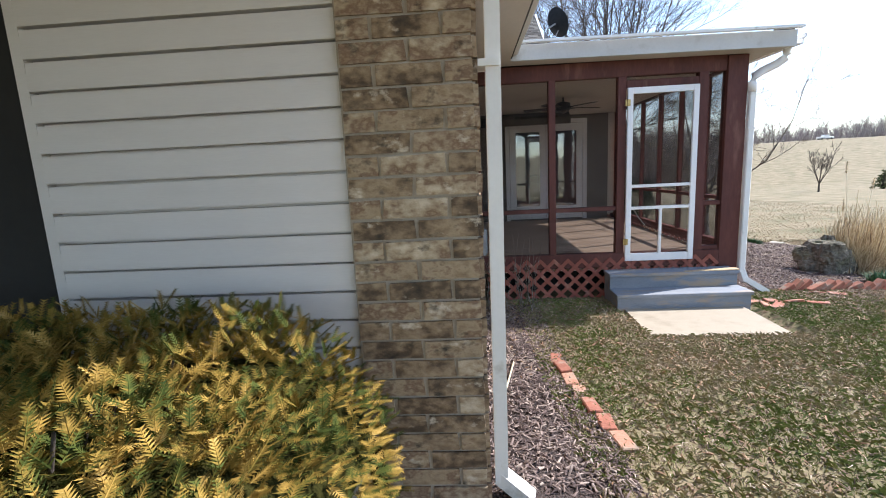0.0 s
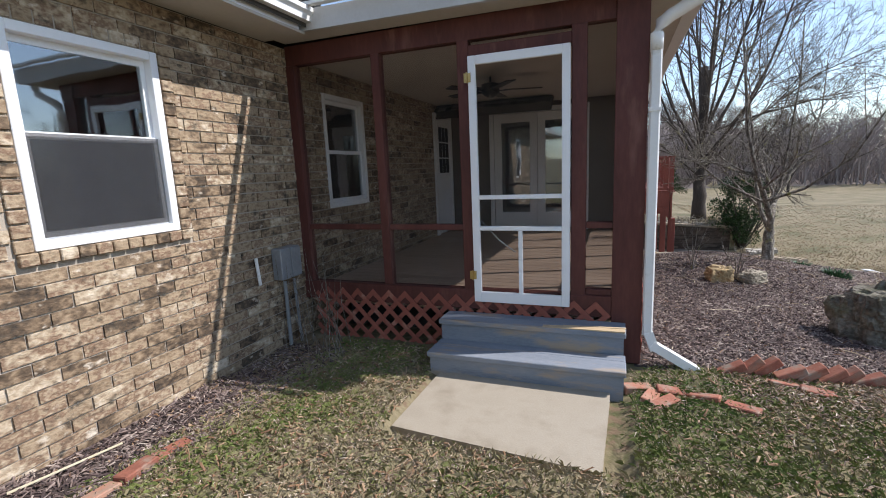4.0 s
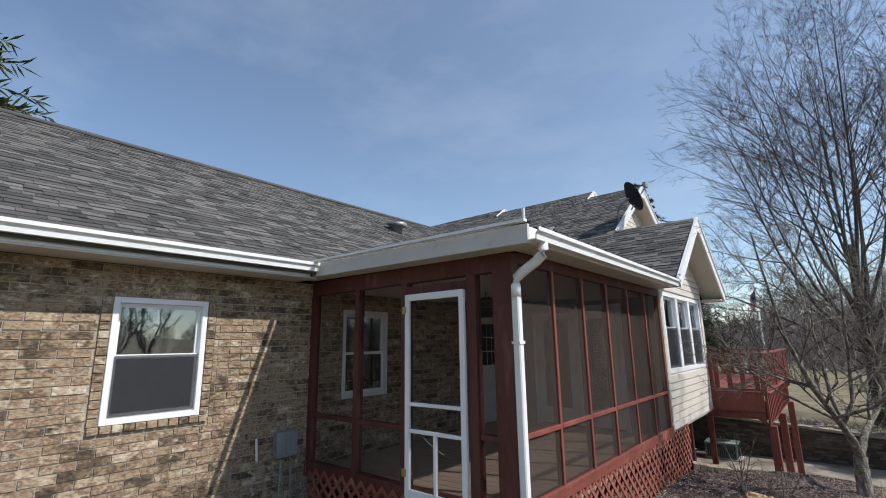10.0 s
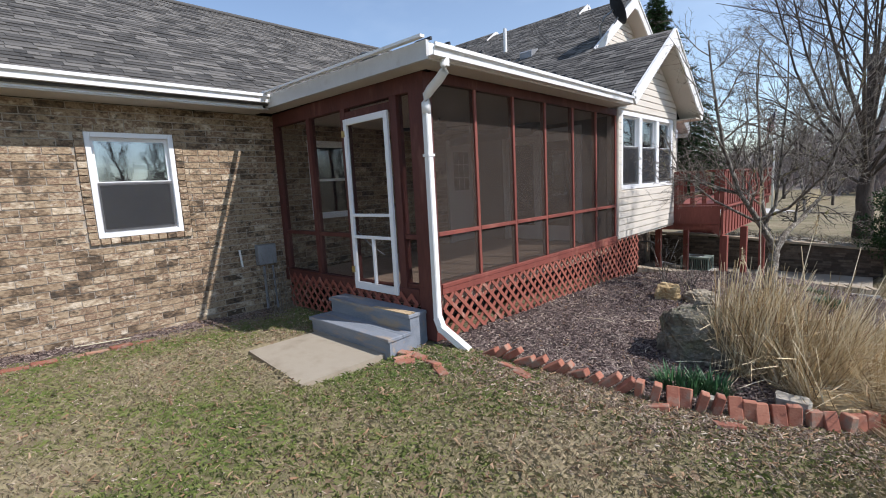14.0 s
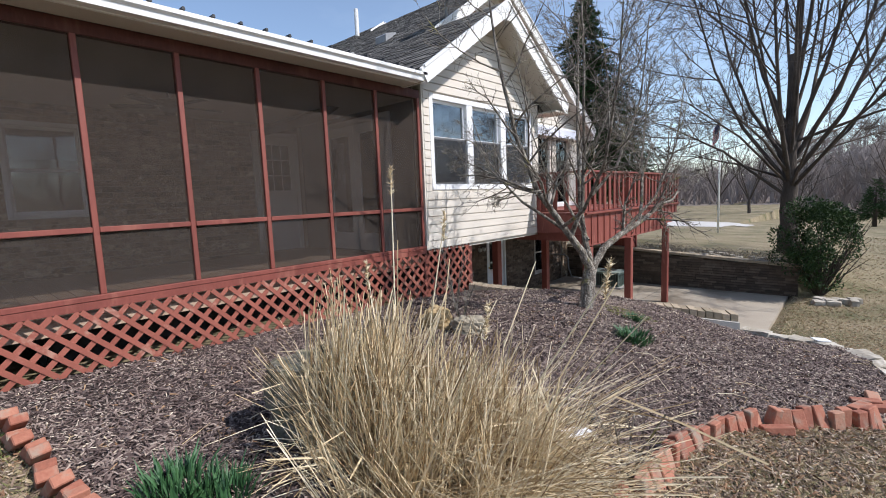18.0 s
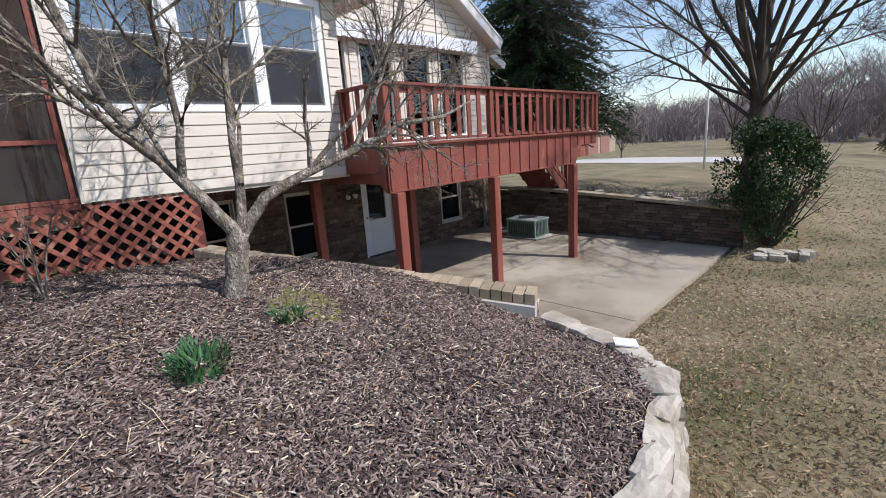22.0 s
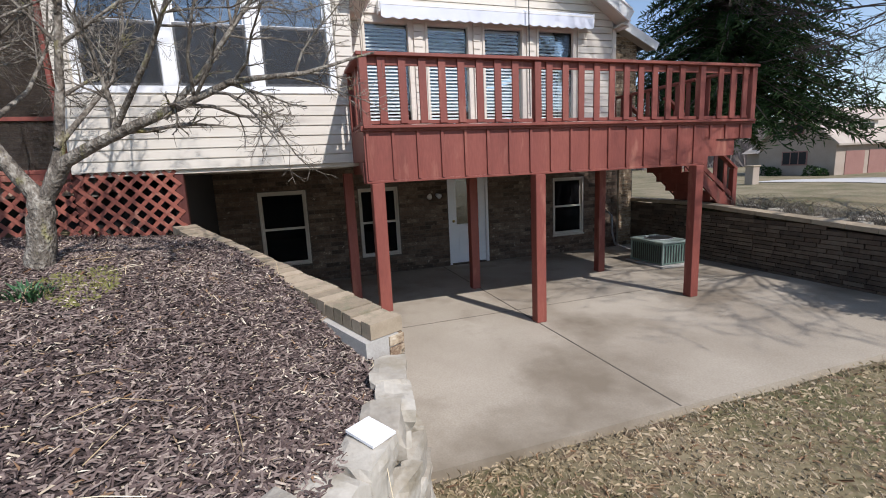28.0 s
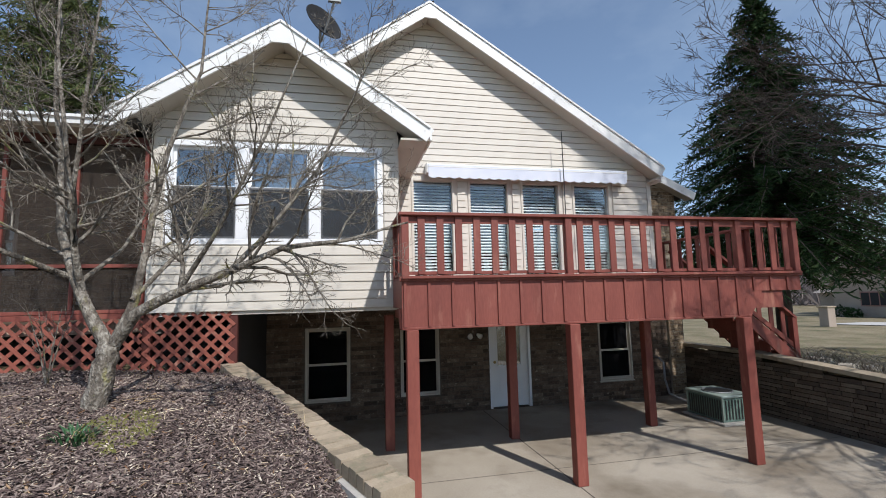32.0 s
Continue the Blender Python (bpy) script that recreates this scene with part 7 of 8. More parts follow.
for p, g in spots:
    d = (g * 0.7 + Vector((rnd.uniform(-1, 1), rnd.uniform(-1, 1), rnd.uniform(-0.3, 0.5)))).normalized()
    s = d.cross(Vector((rnd.uniform(-.3, .3), rnd.uniform(-.3, .3), 1))).normalized()
    L = rnd.uniform(0.045, 0.085)
    fronds.tube([p, p + d * L], [0.0016, 0.0008], 3, False)
    n = 8
    for j in range(n):
        c = p + d * L * (j + 0.6) / n
        w = 0.023 * (1 - 0.4 * j / n)
        for sg in (-1, 1):
            t = (s * sg + d * 0.7).normalized()
            q = d * 0.0036
            fronds.add([c - q, c + t * w, c + q], [(0, 1, 2)])
part("fronds", fronds, M["yew"], yew)
for _ in range(46):
    a = rnd.uniform(0, 6.28)
    x, y = -1.45 + math.cos(a) * 0.9 * rnd.random(), 1.05 + math.sin(a) * 0.55 * rnd.random()
    core.tube([(-1.45, 1.05, 0.05), ((x - 1.45) / 2, (y + 1.05) / 2, 0.5), (x, y, yew_top(x, y) * 0.96)], [0.02, 0.012, 0.004], 5, False)
tagged(part("stem_wood", core, M["dark_bark"], yew), kind="stuff")
# dark sheet below the fronds stands for the shade inside the bush
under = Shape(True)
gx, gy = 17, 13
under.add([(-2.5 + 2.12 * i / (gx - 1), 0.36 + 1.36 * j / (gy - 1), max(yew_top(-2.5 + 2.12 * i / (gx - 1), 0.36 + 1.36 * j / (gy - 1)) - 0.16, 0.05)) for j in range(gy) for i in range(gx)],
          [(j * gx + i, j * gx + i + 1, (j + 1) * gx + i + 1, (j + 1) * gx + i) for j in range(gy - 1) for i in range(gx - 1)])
part("shade_sheet", under, M["yew_shade"], yew)

# dry ornamental grass
rnd = random.Random(91)
clump = empty("ornamental_grass", 6.25, 7.1, -0.2, "large clump of dry straw-coloured ornamental grass", "grass clump")
bl = Shape()
# crowns: place, spread, usual lean and its spread, longest blade, share
crowns = ((5.68, 7.06, 0.17, 0.22, 0.20, 1.10, 0.24), (5.94, 7.14, 0.20, 0.42, 0.24, 1.05, 0.18), (6.22, 7.06, 0.22, 0.74, 0.26, 1.20, 0.24), (6.50, 7.32, 0.20, 0.90, 0.24, 1.08, 0.22), (6.14, 7.42, 0.18, 0.55, 0.26, 1.0, 0.12))
for k in range(5400):
    if k % 27 == 0:          # a new sheaf, whose blades share its sweep
        pick = rnd.random()
        for cx, cy, spread, slant, vary, longest, share in crowns:
            pick -= share
            if pick <= 0:
                break
        sx, sy = cx + rnd.gauss(0, spread * 0.8), cy + rnd.gauss(0, spread * 0.8)
        swept = rnd.random() < 0.62
        way = rnd.gauss(0.05, 0.62) if swept else rnd.uniform(-3.14, 3.14)
        tilt = rnd.gauss(slant, vary + 0.08) if swept else rnd.gauss(0.50, 0.45)
        if not swept and math.sin(way) < -0.2:
            tilt += 0.40
        if math.cos(way) < -0.1:
            tilt = min(abs(tilt), 0.55)
        tall = longest * rnd.uniform(0.62, 1.0) * (1.0 if swept else 0.85)
    b = Vector((sx + rnd.gauss(0, 0.045), sy + rnd.gauss(0, 0.045), 0))
    b.z = ground_z(b.x, b.y) - 0.02
    a2 = way + rnd.gauss(0, 0.26) + (rnd.gauss(0, 1.0) if rnd.random() < 0.15 else 0)
    lean = min(max(abs(tilt) + rnd.gauss(0, 0.13), 0.02), 1.45)
    L = tall * rnd.uniform(0.55, 1.05)
    sag = rnd.uniform(0.0, 0.22) * L * (0.2 + math.sin(lean))
    d = Vector((math.cos(a2), math.sin(a2), 0))
    side = Vector((-d.y, d.x, 0))
    w = rnd.uniform(0.0024, 0.0056) * (1.7 if rnd.random() < 0.15 else 1)
    bend = rnd.gauss(0, 0.07)
    snap = rnd.uniform(0.4, 0.85) if rnd.random() < 0.14 else 2.0
    turn = rnd.gauss(0, 0.5)
    pts = []
    for j in range(6):
        t = j / 5
        p = b + d * math.sin(lean) * L * t + side * bend * t * t + Vector((0, 0, math.cos(lean) * L * t - sag * t * t))
        if t > snap:
            p += (d * 0.6 + side * turn - Vector((0, 0, 1.1))) * (t - snap) * L * 0.7
        p.z = max(p.z, ground_z(p.x, p.y) + 0.015 + 0.03 * rnd.random())
        pts.append(p)
    v, f = [], []
    for j, p in enumerate(pts):
        q = side * w * (1 - 0.75 * (j / 5))
        v += [p - q, p + q, p + Vector((0, 0, w * 0.8)) + d * w]
    for j in range(5):
        i = j * 3
        f += [(i, i + 1, i + 4, i + 3), (i + 1, i + 2, i + 5, i + 4), (i + 2, i, i + 3, i + 5)]
    bl.add(v, f)
tagged(part("blades", bl, M["straw"], clump), kind="stuff")
for k, (x, y, h, lx, ly) in enumerate(((5.74, 7.33, 1.60, -0.04, 0.06), (5.80, 7.28, 1.25, 0.03, 0.02), (5.98, 7.33, 1.36, 0.13, 0.06), (5.92, 6.95, 0.95, -0.12, 0.0), (6.35, 7.0, 1.0, 0.25, 0.1), (6.1, 7.3, 1.15, -0.1, 0.25), (6.6, 7.3, 1.2, 0.4, 0.12), (6.7, 7.25, 1.1, 0.5, 0.05), (5.85, 7.15, 1.05, -0.25, 0.1), (6.3, 7.5, 1.15, 0.1, 0.35), (6.65, 7.4, 1.15, 0.3, 0.25))):
    z = ground_z(x, y)
    tip = Vector((x + lx, y + ly, z + h))
    stalk = part("stalk", Shape().tube([(x, y, z), (x + lx * 0.3, y + ly * 0.3, z + h * 0.6), tip], [0.005, 0.004, 0.003], 5), M["straw"], clump)
    if k not in (0, 2, 4, 6, 8):
        continue
    plume = Shape()
    way = Vector((lx * 0.3 + 0.02, ly * 0.3, 1)).normalized()
    for j in range(110):
        u = rnd.uniform(-0.10, 0.07)
        c = tip + way * u
        v = (Vector((rnd.gauss(0, 1), rnd.gauss(0, 1), 0)) + way * rnd.uniform(0.3, 1.6)).normalized()
        s = v.orthogonal().normalized() * 0.003
        plume.add([c - s, c + s, c + v * rnd.uniform(0.015, 0.04), c + v.cross(s) * 1.2], [(0, 1, 2), (1, 3, 2), (3, 0, 2)])
    part("plume", plume, M["straw"], stalk, "feathery seed plume")


def bulbs(x, y, r, n, seed, h=0.16):
    rnd = random.Random(seed)
    thing = empty("bulb_plant", x, y, 0, "tuft of fresh green bulb leaves in the mulch", "plant", "bulb plants")
    s = Shape()
    for _ in range(n):
        a, q = rnd.uniform(0, 6.28), r * math.sqrt(rnd.random())
        b = Vector((x + q * math.cos(a), y + q * math.sin(a), 0))
        b.z = ground_z(b.x, b.y) - 0.01
        d = Vector((math.cos(a), math.sin(a), 0)) * rnd.uniform(0.0, 0.10) + Vector((rnd.uniform(-.04, .04), rnd.uniform(-.04, .04), 0))
        L, w = h * rnd.uniform(0.6, 1.3), rnd.uniform(0.005, 0.010)
        e = Vector((math.cos(a + 1.57), math.sin(a + 1.57), 0)) * w
        m, t = b + d * 0.4 + Vector((0, 0, L * 0.6)), b + d + Vector((0, 0, L))
        k = Vector((-e.y, e.x, 0)) * 0.4
        s.add([b - e, b + e, b + k, m - e, m + e, m + k, t], [(0, 1, 4, 3), (1, 2, 5, 4), (2, 0, 3, 5), (3, 4, 6), (4, 5, 6), (5, 3, 6)])
    part("leaves", s, M["green"], thing)


bulbs(5.38, 6.20, 0.17, 190, 1, 0.15)
bulbs(5.58, 6.32, 0.14, 130, 2, 0.14)
bulbs(6.12, 10.25, 0.16, 210, 3, 0.105)
bulbs(5.88, 10.92, 0.10, 90, 4, 0.075)
moss = Shape()
rnd = random.Random(97)
for _ in range(620):
    a, q = rnd.uniform(0, 6.28), math.sqrt(rnd.random())
    x, y = 5.72 + 0.38 * q * math.cos(a) * (0.8 + 0.2 * math.sin(3 * a)), 11.12 + 0.24 * q * math.sin(a)
    z, r = ground_z(x, y), rnd.uniform(0.008, 0.022)
    moss.add([(x - r, y, z), (x + r * 0.5, y - r, z), (x + r * 0.5, y + r, z), (x, y, z + rnd.uniform(0.012, 0.035))], [(0, 1, 3), (1, 2, 3), (2, 0, 3)])
tagged(part("moss", moss, M["moss"]), "yellow-green moss on the mulch by the tree", "moss", kind="stuff")

# twiggy young shrubs
for x, y, h, seed in ((4.11, 9.78, 0.75, 5), (4.60, 9.30, 0.5, 6), (6.9, 7.9, 0.5, 8)):
    z = ground_z(x, y)
    g = []
    rnd = random.Random(seed)
    for j in range(4):
        a = j * 1.6
        g.append(([(x, y, z - 0.02), (x + 0.08 * math.cos(a), y + 0.08 * math.sin(a), z + h * 0.5), (x + 0.2 * math.cos(a), y + 0.2 * math.sin(a), z + h)], 0.009, 0.003, False))
    sh = bare_tree("shrub", (x, y, z), g, seed, "small bare twiggy shrub in the mulch", M["bark"], 2, (5, 3), 0.45, 0.7, 0.2, 0.08, thin=0.0014, group="bare shrubs")
    sh["category"] = "shrub"

brush = Shape()
rnd = random.Random(99)
for _ in range(700):
    x, y = rnd.uniform(2.6, 6.7), 20.62 + abs(rnd.gauss(0, 0.35))
    z, a, h = ground_z(x, y), rnd.uniform(0, 6.28), rnd.uniform(0.08, 0.34)
    brush.tube([(x, y, z - 0.02), (x + math.cos(a) * h * 0.4, y + math.sin(a) * h * 0.4, z + h * 0.7), (x + math.cos(a) * h, y + math.sin(a) * h, z + h)], [0.006, 0.004, 0.002], 3, False)
tagged(part("dead_brush", brush, M["bark"]), "dead brown stems on the bank above the wall", "brush", kind="stuff")


# ---------------------------------------------------------------- far things
fp = empty("flagpole", 2.15, 34.5, -1.2, "white flagpole with a flag on the lawn", "flagpole")
zg = ground_z(2.15, 34.5)
part("pole", Shape(True).tube([(2.15, 34.5, zg - 0.1), (2.15, 34.5, 4.9)], [0.055, 0.035], 10), M["white"], fp)
part("finial", Shape(True).tube([(2.15, 34.5, 4.88), (2.15, 34.5, 4.94), (2.15, 34.5, 5.0)], [0.02, 0.06, 0.01], 10), M["brass"], fp)


def flag_strip(z0, z1, u0, u1, mat, name, lift=0.0):
    s, n = Shape(), 14
    vs = []
    for side in (-0.004, 0.004):
        for i in range(n + 1):
            u = u0 + (u1 - u0) * i / n
            wob = 0.10 * math.sin(u * 5.5) * min(u, 1)
            for z in (z0, z1):
                vs.append((2.15 - 0.05 - 0.34 * min(u, 0.6) - 0.10 * u, 34.5 + wob + side * (1 + lift), z - u * 0.62 + 0.1))
    m = 2 * (n + 1)
    fs = []
    for i in range(n):
        a = 2 * i
        fs += [(a, a + 2, a + 3, a + 1), (m + a, m + a + 1, m + a + 3, m + a + 2), (a, m + a, m + a + 2, a + 2), (a + 1, a + 3, m + a + 3, m + a + 1)]
    part(name, s.add(vs, fs), mat, fp)


for k in range(13):
    flag_strip(3.85 + k * 0.07, 3.85 + (k + 1) * 0.07, 0.5 if k > 5 else 0.0, 1.35, M["flag_red"] if k % 2 == 0 else M["flag_white"], "flag_stripe")
flag_strip(3.85 + 6 * 0.07, 3.85 + 13 * 0.07, 0.0, 0.5, M["flag_blue"], "flag_canton")

# neighbour's house beyond the drive: gable towards the lawn, garage doors on the sunny side
hz = ground_z(-19, 58) - 0.15
HX0, HX1, HY0, HY1 = -23.6, -17.0, 56.0, 67.5
HM = (HX0 + HX1) / 2
house = empty("neighbour_house", HM, HY0, hz, "tan brick neighbour house with a brown gable roof and garage doors", "house")
part("wall", Shape().box(HX0, HY0, hz, HX1, HY1, hz + 2.9).prism([(HX0, hz + 2.9), (HX1, hz + 2.9), (HM, hz + 5.85)], "y", HY0, HY1), M["far_brick"], house)
for x, sg in ((HX0, 1), (HX1, -1)):
    part("roof", Shape().prism([(x - sg * 0.45, hz + 2.62), (HM, hz + 5.98), (HM, hz + 6.14), (x - sg * 0.45, hz + 2.78)], "y", HY0 - 0.45, HY1 + 0.4), M["far_roof"], house)
dorm = part("dormer", Shape().prism([(HX1 - 0.9, hz + 3.5), (HX1 - 0.9, hz + 4.75), (HM + 0.4, hz + 5.75), (HM + 0.4, hz + 5.0)], "y", 59.6, 62.6), M["siding"], house)
part("dormer_roof", Shape().beam((HX1 - 0.6, 61.1, hz + 4.72), (HM + 0.2, 61.1, hz + 5.86), 3.5, 0.12), M["far_roof"], dorm)
for k in range(3):
    part("pane", Shape().box(HX1 - 0.899, 60.1 + k * 0.7, hz + 3.95, HX1 - 0.86, 60.68 + k * 0.7, hz + 4.45), M["dark"], dorm)
for y in (57.2, 60.2, 63.3):
    part("garage_door", Shape().box(HX1 + 0.001, y, hz, HX1 + 0.05, y + 2.4, hz + 2.15), M["far_door"], house)
for x0, x1, z0, z1, n in ((-21.4, -19.2, 1.05, 2.3, 3), (-20.95, -19.65, 3.75, 4.7, 2)):
    wf = part("window", Shape().box(x0, HY0 - 0.05, hz + z0, x1, HY0 - 0.001, hz + z1), M["far_door"], house)
    w = (x1 - x0 - 0.1) / n
    for k in range(n):
        part("pane", Shape().box(x0 + 0.1 + k * w, HY0 - 0.07, hz + z0 + 0.1, x0 + k * w + w, HY0 - 0.051, hz + z1 - 0.1), M["dark"], wf)
wing2 = empty("neighbour_wing", HX0 - 2, 59, hz, "low brick wing of the neighbour house with a tan roof", "house")
part("wall", Shape().box(HX0 - 3.2, 58.5, hz, HX0 - 0.01, 66, hz + 2.3), M["far_brick"], wing2)
part("roof", Shape().prism([(58.0, hz + 2.25), (62.2, hz + 4.2), (66.5, hz + 2.25)], "x", HX0 - 3.5, HX0 - 0.005), M["far_roof"], wing2)
for k, (x, y, r) in enumerate(((-22.6, 55.3, 0.6), (-21.6, 55.2, 0.5), (-18.3, 55.3, 0.55), (-17.5, 55.2, 0.4))):
    bs = empty("hedge_bush", x, y, hz, "dark clipped bush in front of the neighbour house", "bush", "bushes by the neighbour house")
    spots = []
    for _ in range(260):
        v = Vector((random.gauss(0, 1), random.gauss(0, 1), random.gauss(0, 1))).normalized()
        spots.append((Vector((x, y, hz + r * 0.8)) + Vector((v.x * r * 1.2, v.y * r, v.z * r)) * random.uniform(0.6, 1.0), v))
    tagged(part("leaves", scatter_mesh("leaves", leaves(random.Random(k), spots, 0.22), None), M["holly"], bs), kind="stuff")
mail = empty("mailbox", -14.2, 43.0, 0, "brick mailbox pillar by the drive", "mailbox")
mz = ground_z(-14.2, 43)
part("pillar", Shape().box(-14.5, 42.7, mz - 0.1, -13.9, 43.3, mz + 1.2, 0.02), M["far_brick"], mail)
part("cap", Shape().box(-14.56, 42.64, mz + 1.201, -13.84, 43.36, mz + 1.3, 0.02), M["cap"], mail)

# pale drive on the lawn
drv, n = Shape(), 40
vs = []
for i in range(n + 1):
    t = i / n
    cx, cy = -16 + 18 * t, 46.5 + 3.2 * math.sin(t * 3.1)
    for w in (-1.9, 1.9):
        x, y = cx, cy + w * (1 + 0.8 * math.sin(t * 3.1))
        vs.append((x, y, ground_z(x, y) + 0.03))
drv.add(vs, [(2 * i, 2 * i + 2, 2 * i + 3, 2 * i + 1) for i in range(n)])
tagged(part("road", drv, M["road"]), "pale concrete drive curving across the lawn", "road", kind="structure")

# parked truck on the ridge
tx, ty = 136.0, 188.0
tz = ground_z(tx, ty)
truck = empty("pickup_truck", tx, ty, tz, "white pickup truck parked on the far ridge", "truck")
part("body", Shape().box(tx - 2.7, ty - 0.95, tz + 0.5, tx + 2.7, ty + 0.95, tz + 1.15, 0.1), M["white"], truck)
part("cab", Shape().prism([(tx - 0.9, tz + 1.15), (tx + 1.3, tz + 1.15), (tx + 0.7, tz + 1.85), (tx - 0.8, tz + 1.85)], "y", ty - 0.85, ty + 0.85), M["white"], truck)
for dx in (-1.7, 1.7):
    for dy in (-0.9, 0.9):
        part("wheel", Shape().tube([(tx + dx, ty + dy - 0.12, tz + 0.4), (tx + dx, ty + dy + 0.12, tz + 0.4)], 0.4, 14), M["black"], truck)

# woods on the hills
rnd = random.Random(101)
woods = Shape()
count = 0
while count < 1350:
    az = radians(rnd.uniform(-62, 52) if rnd.random() < 0.85 else rnd.uniform(52, 122))
    dist = 90 + 170 * rnd.random() ** 1.7 if az < radians(26) else rnd.uniform(240, 420)
    x, y = 6 + dist * math.sin(az), 6 + dist * math.cos(az)
    z = ground_z(x, y)
    h = rnd.uniform(9, 14) if az > radians(-6) else rnd.uniform(5, 9.5)
    count += 1
    woods.tube([(x, y, z - 0.5), (x, y, z + h * 0.5)], [0.16, 0.10], 3, False)
    for j in range(20):
        t = rnd.uniform(0.12, 0.55)
        a, w = rnd.uniform(0, 6.28), h * rnd.uniform(0.10, 0.34)
        p = Vector((x, y, z + h * t))
        q = p + Vector((math.cos(a) * w, math.sin(a) * w, h * rnd.uniform(0.2, 0.45)))
        woods.tube([p, p.lerp(q, 0.5) + Vector((rnd.uniform(-0.5, 0.5), rnd.uniform(-0.5, 0.5), 0.3)), q], [0.055, 0.04, 0.02], 3, False)
        for i in range(2):
            c = p.lerp(q, rnd.uniform(0.4, 0.9))
            woods.tube([c, c + Vector((rnd.gauss(0, 0.9), rnd.gauss(0, 0.9), rnd.uniform(0.2, 1.3)))], [0.03, 0.012], 3, False)
tagged(part("far_woods", woods, M["hazed_twig"]), "bare winter woods along the hills", "woods", kind="stuff")
brush = Shape()
for k in range(5200):
    az = radians(rnd.uniform(-64, 54) if rnd.random() < 0.85 else rnd.uniform(54, 122))
    dist = rnd.uniform(90, 165) if az < radians(26) else rnd.uniform(240, 340)
    x, y = 6 + dist * math.sin(az), 6 + dist * math.cos(az)
    z = ground_z(x, y)
    w, h = rnd.uniform(0.6, 2.4), rnd.uniform(1.5, 5.5) * (0.8 if dist < 170 else 1.2)
    for j in range(5):
        a = rnd.uniform(0, 6.28)
        brush.tube([(x, y, z - 0.3), (x + math.cos(a) * w, y + math.sin(a) * w, z + h)], [0.10, 0.03], 3, False)
tagged(part("far_brush", brush, M["hazed_twig"]), "brown brush at the edge of the woods", "brush", kind="stuff")

# ---------------------------------------------------------------- mulch, blades, leaves
def chips(rnd, n, pick, size, flat=0.35):
    v, f = [], []
    for _ in range(n):
        x, y = pick(rnd)
        z = ground_z(x, y) + rnd.uniform(0.0, 0.018)
        L, w, t = size * rnd.uniform(0.4, 1.4), size * rnd.uniform(0.13, 0.30), size * 0.10
        a, b, c = rnd.uniform(0, 6.28), rnd.gauss(0, flat), rnd.gauss(0, flat * 1.5)
        q = Euler((c, b, a)).to_matrix()
        i = len(v)
        for p in ((-L / 2, -w / 2 * 0.6, 0), (L / 2, -w / 2, 0), (L / 2 * 0.8, w / 2, 0), (-L / 2, w / 2 * 0.8, 0), (L * 0.1, 0, t)):
            d = q @ Vector(p)
            v.append((x + d.x, y + d.y, z + d.z))
        f += [(i, i + 1, i + 4), (i + 1, i + 2, i + 4), (i + 2, i + 3, i + 4), (i + 3, i, i + 4)]
    s = Shape()
    s.v, s.f = v, f
    return s


def in_bed(r):
    while True:
        x, y = r.uniform(3.2, 8.25), r.uniform(5.6, 12.95)
        if inside(BED, x, y) and r.random() < 0.35 + 0.65 * min(1, (x - 3) / 3):
            return x, y


rnd = random.Random(111)
tagged(part("bark_mulch", chips(rnd, 96000, in_bed, 0.052), M["chip"]), "shredded purple-brown bark mulch", "mulch", kind="stuff")
tagged(part("bark_mulch", chips(rnd, 5500, lambda r: (r.uniform(0.06, 0.72), r.uniform(1.8, 5.3)), 0.05), M["chip"]), "shredded bark mulch along the brick wall", "mulch", kind="stuff")


def on_lawn(r):
    while True:
        k = r.random()
        x, y = (0.5 + 8.6 * r.random(), 3.9 + r.gauss(0, 2.1)) if k < 0.55 else (6.3 + abs(r.gauss(0, 3.8)), 5.0 + abs(r.gauss(0, 7.0)))
        if y < -1.5 or (x < 0.1 and y > 1.6) or (k < 0.55 and r.random() < (x - 6.5) / 2.6):
            continue
        if inside(BED, x, y) or (x < 6.62 and 11 < y < 20.6) or (1.62 < x < 3.05 and 4.15 < y < 5.6) or (x < 3.2 and y > 5.5):
            continue
        return x, y


def blades(rnd, n, pick, h):
    v, f = [], []
    for _ in range(n):
        x, y = pick(rnd)
        z = ground_z(x, y) - 0.004
        a, L, w = rnd.uniform(0, 6.28), h * rnd.uniform(0.4, 1.4), rnd.uniform(0.0010, 0.0021)
        lean = rnd.uniform(0.3, 1.6)
        c, s = math.cos(a), math.sin(a)
        i = len(v)
        v += [(x - s * w, y + c * w, z), (x + s * w, y - c * w, z), (x + c * L * lean * 0.4 + s * w * 0.7, y + s * L * lean * 0.4 - c * w * 0.7, z + L * 0.6), (x + c * L * lean, y + s * L * lean, z + L * (0.85 if lean < 1 else 0.45))]
        f += [(0 + i, 1 + i, 2 + i), (0 + i, 2 + i, 3 + i)]
    q = Shape()
    q.v, q.f = v, f
    return q


def near_wall(r):
    while True:
        x, y = on_lawn(r)
        if r.random() < math.exp(-((x - 0.4) / 2.4) ** 2) + 0.16 + 0.5 * math.exp(-((x - 4.0) / 1.8) ** 2 - ((y - 5.2) / 0.8) ** 2):
            return x, y


tagged(part("leaf_litter", chips(rnd, 40000, near_wall, 0.027, 0.4), M["litter"]), "broken leaves and bark bits in the grass", "litter", kind="stuff")
tagged(part("leaf_bits", chips(rnd, 4200, in_bed, 0.034, 0.3), M["pale_leaf"]), "pale broken leaves and wood bits on the mulch", "litter", kind="stuff")
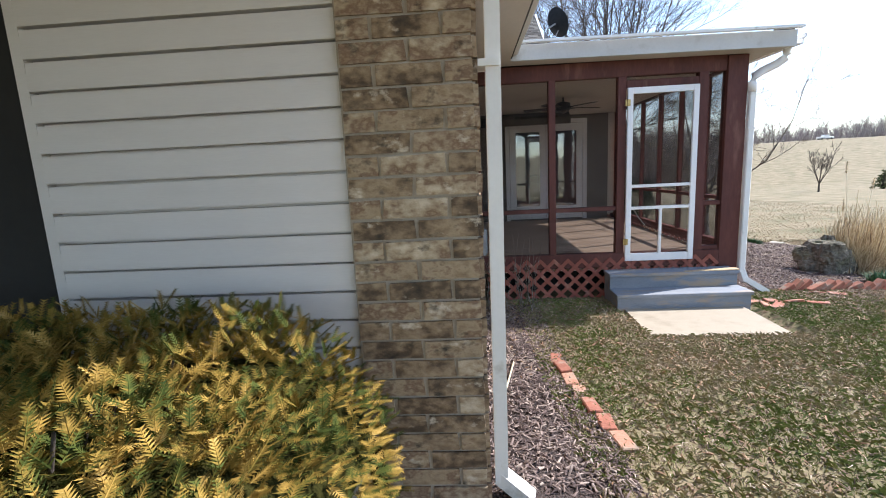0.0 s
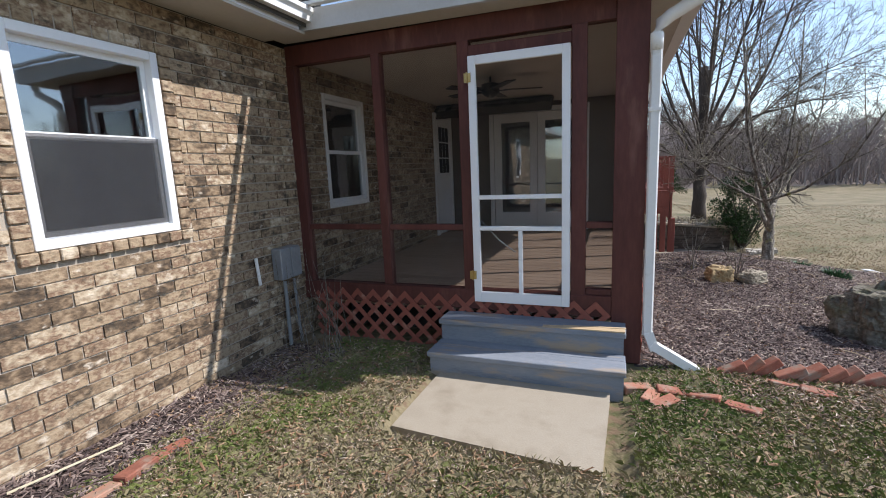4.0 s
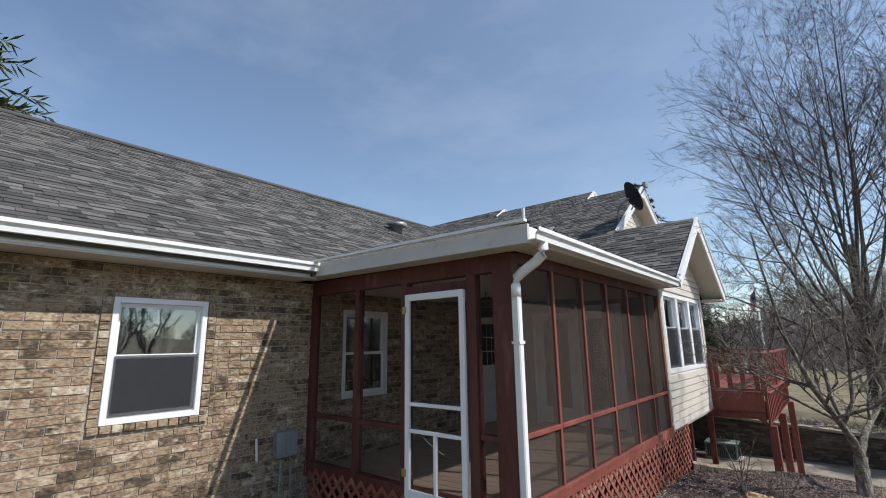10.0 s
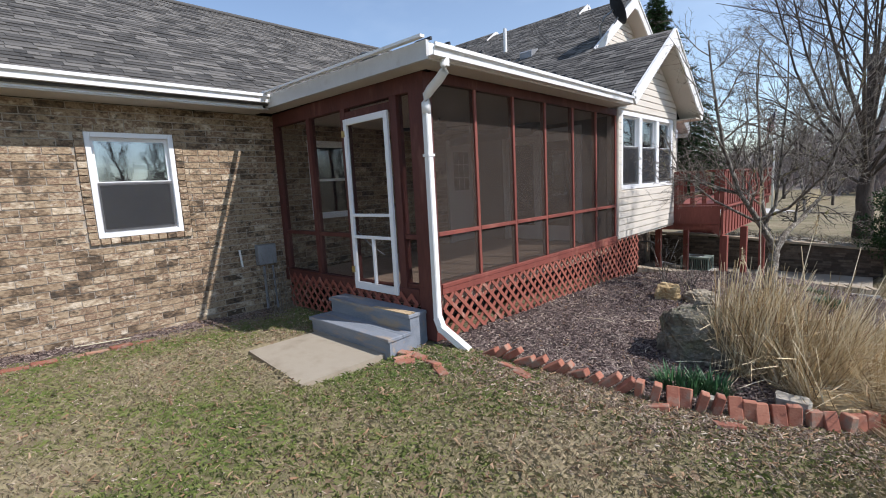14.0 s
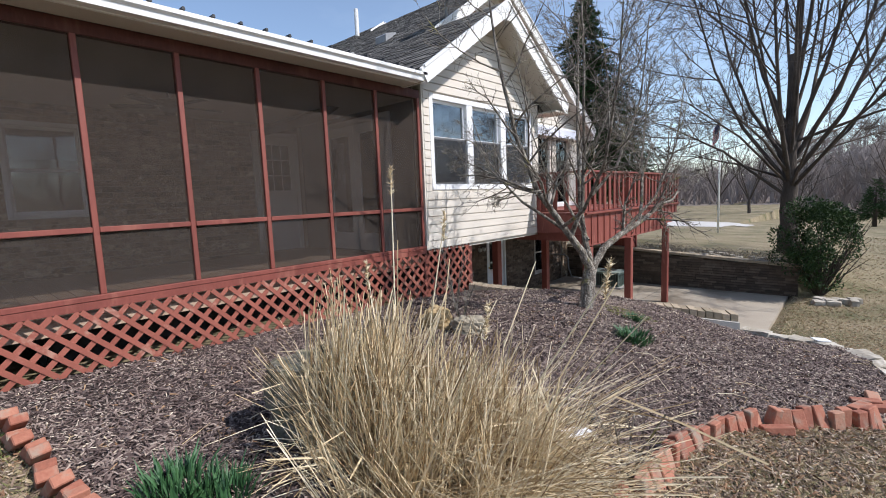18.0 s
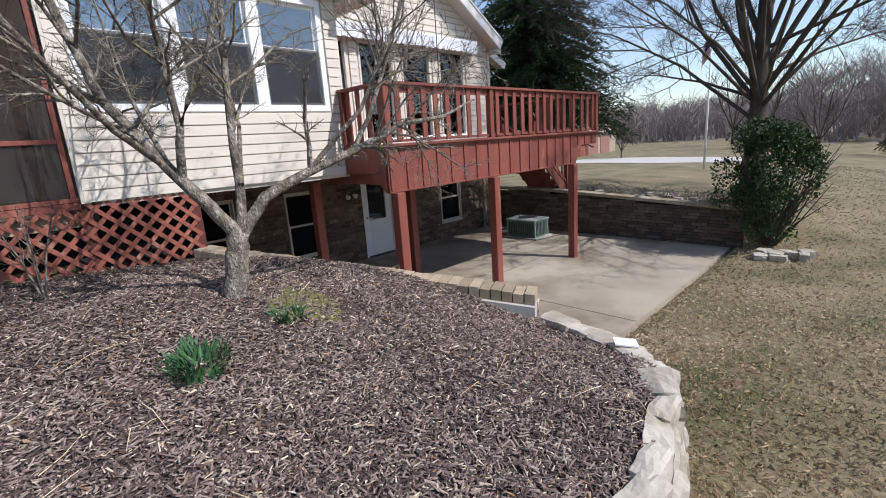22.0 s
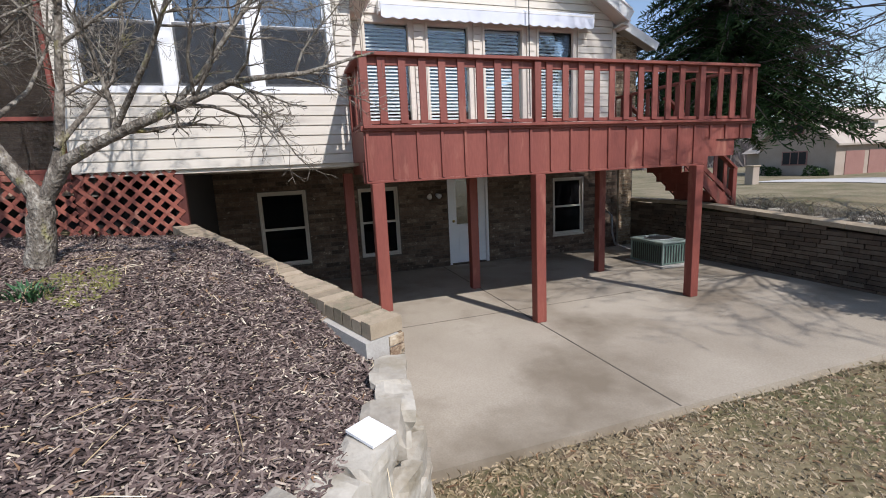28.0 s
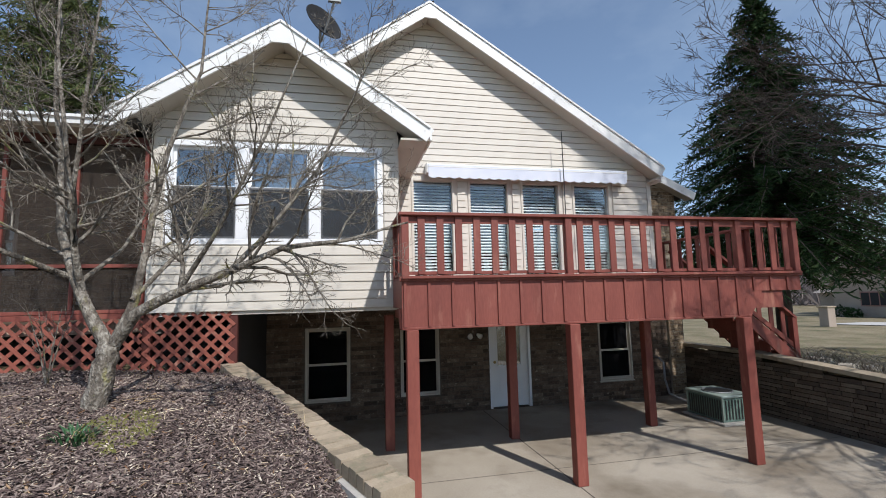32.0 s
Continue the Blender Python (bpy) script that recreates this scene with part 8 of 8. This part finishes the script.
tagged(part("pebbles", chips(rnd, 700, in_bed, 0.03, 0.2), M["stone"]), "small pale pebbles among the mulch", "gravel", kind="stuff")
def near_lawn(r):
    while True:
        x, y = on_lawn(r)
        if y < 6.0 + 1.2 * noise.noise((x * 0.8, 0.0, 0.0)) + r.gauss(0, 0.8):
            return x, y


def low_lawn(r):
    while True:
        x, y = on_lawn(r)
        if y > 6.0 + 1.2 * noise.noise((x * 0.8, 0.0, 0.0)) + r.gauss(0, 0.8):
            return x, y


tagged(part("lawn_grass", blades(rnd, 150000, near_lawn, 0.036), M["blade"]), "short patchy winter grass, part green", "grass", kind="stuff")
tagged(part("lawn_grass", blades(rnd, 115000, low_lawn, 0.034), M["blade_dry"]), "short dry tan winter grass on the lower lawn", "grass", kind="stuff")
tagged(part("dead_leaves", chips(rnd, 6000, on_lawn, 0.062, 0.45), M["leaf"]), "scattered brown dead leaves on the lawn", "leaves", kind="stuff")
tagged(part("dead_leaves", chips(rnd, 1500, in_bed, 0.055, 0.4), M["leaf"]), "scattered brown dead leaves on the mulch", "leaves", kind="stuff")
tagged(part("dead_leaves", chips(rnd, 1100, lambda r: (r.uniform(0.1, 2.6), r.uniform(3.2, 5.5)), 0.05, 0.4), M["leaf"]), "brown dead leaves gathered by the porch", "leaves", kind="stuff")
tagged(part("leaf_litter", chips(rnd, 9000, by_edging, 0.048, 0.4), M["litter"]), "brown leaf litter gathered along the brick edging", "litter", kind="stuff")
tagged(part("dead_leaves", chips(rnd, 1500, by_edging, 0.06, 0.5), M["leaf"]), "curled brown leaves along the brick edging", "leaves", kind="stuff")


def low_bed(r):
    while True:
        x, y = in_bed(r)
        if r.random() < 0.15 + ease(8.5, 11, y):
            return x, y


tagged(part("leaf_bits", chips(rnd, 3800, low_bed, 0.042, 0.35), M["pale_leaf"]), "pale broken leaves on the lower mulch", "litter", kind="stuff")


def wide_lawn(r):
    while True:
        x, y = 6.7 + 15 * r.random() ** 1.4, 5.5 + 36 * r.random() ** 1.7
        if not inside(BED, x, y):
            return x, y


tagged(part("dead_leaves", chips(rnd, 3600, wide_lawn, 0.075, 0.5), M["leaf"]), "curled brown oak leaves scattered over the lower lawn", "leaves", kind="stuff")
tagged(part("lawn_tufts", blades(rnd, 60000, wide_lawn, 0.048), M["blade_dry"]), "thin dry tufts of tan grass on the lower lawn", "grass", kind="stuff")

twigs = Shape()
for _ in range(90):
    x, y = in_bed(rnd)
    z, a, L = ground_z(x, y) + 0.02, rnd.uniform(0, 6.28), rnd.uniform(0.10, 0.38)
    c, e = math.cos(a) * L, math.sin(a) * L
    twigs.tube([(x, y, z), (x + c * 0.5 + rnd.uniform(-.02, .02), y + e * 0.5, z + rnd.uniform(0.0, 0.04)), (x + c, y + e, ground_z(x + c, y + e) + 0.02)], [0.0025, 0.002, 0.0012], 4, False)
tagged(part("twigs", twigs, M["straw"]), "pale fallen twigs and dry stems on the mulch", "twigs", kind="stuff")
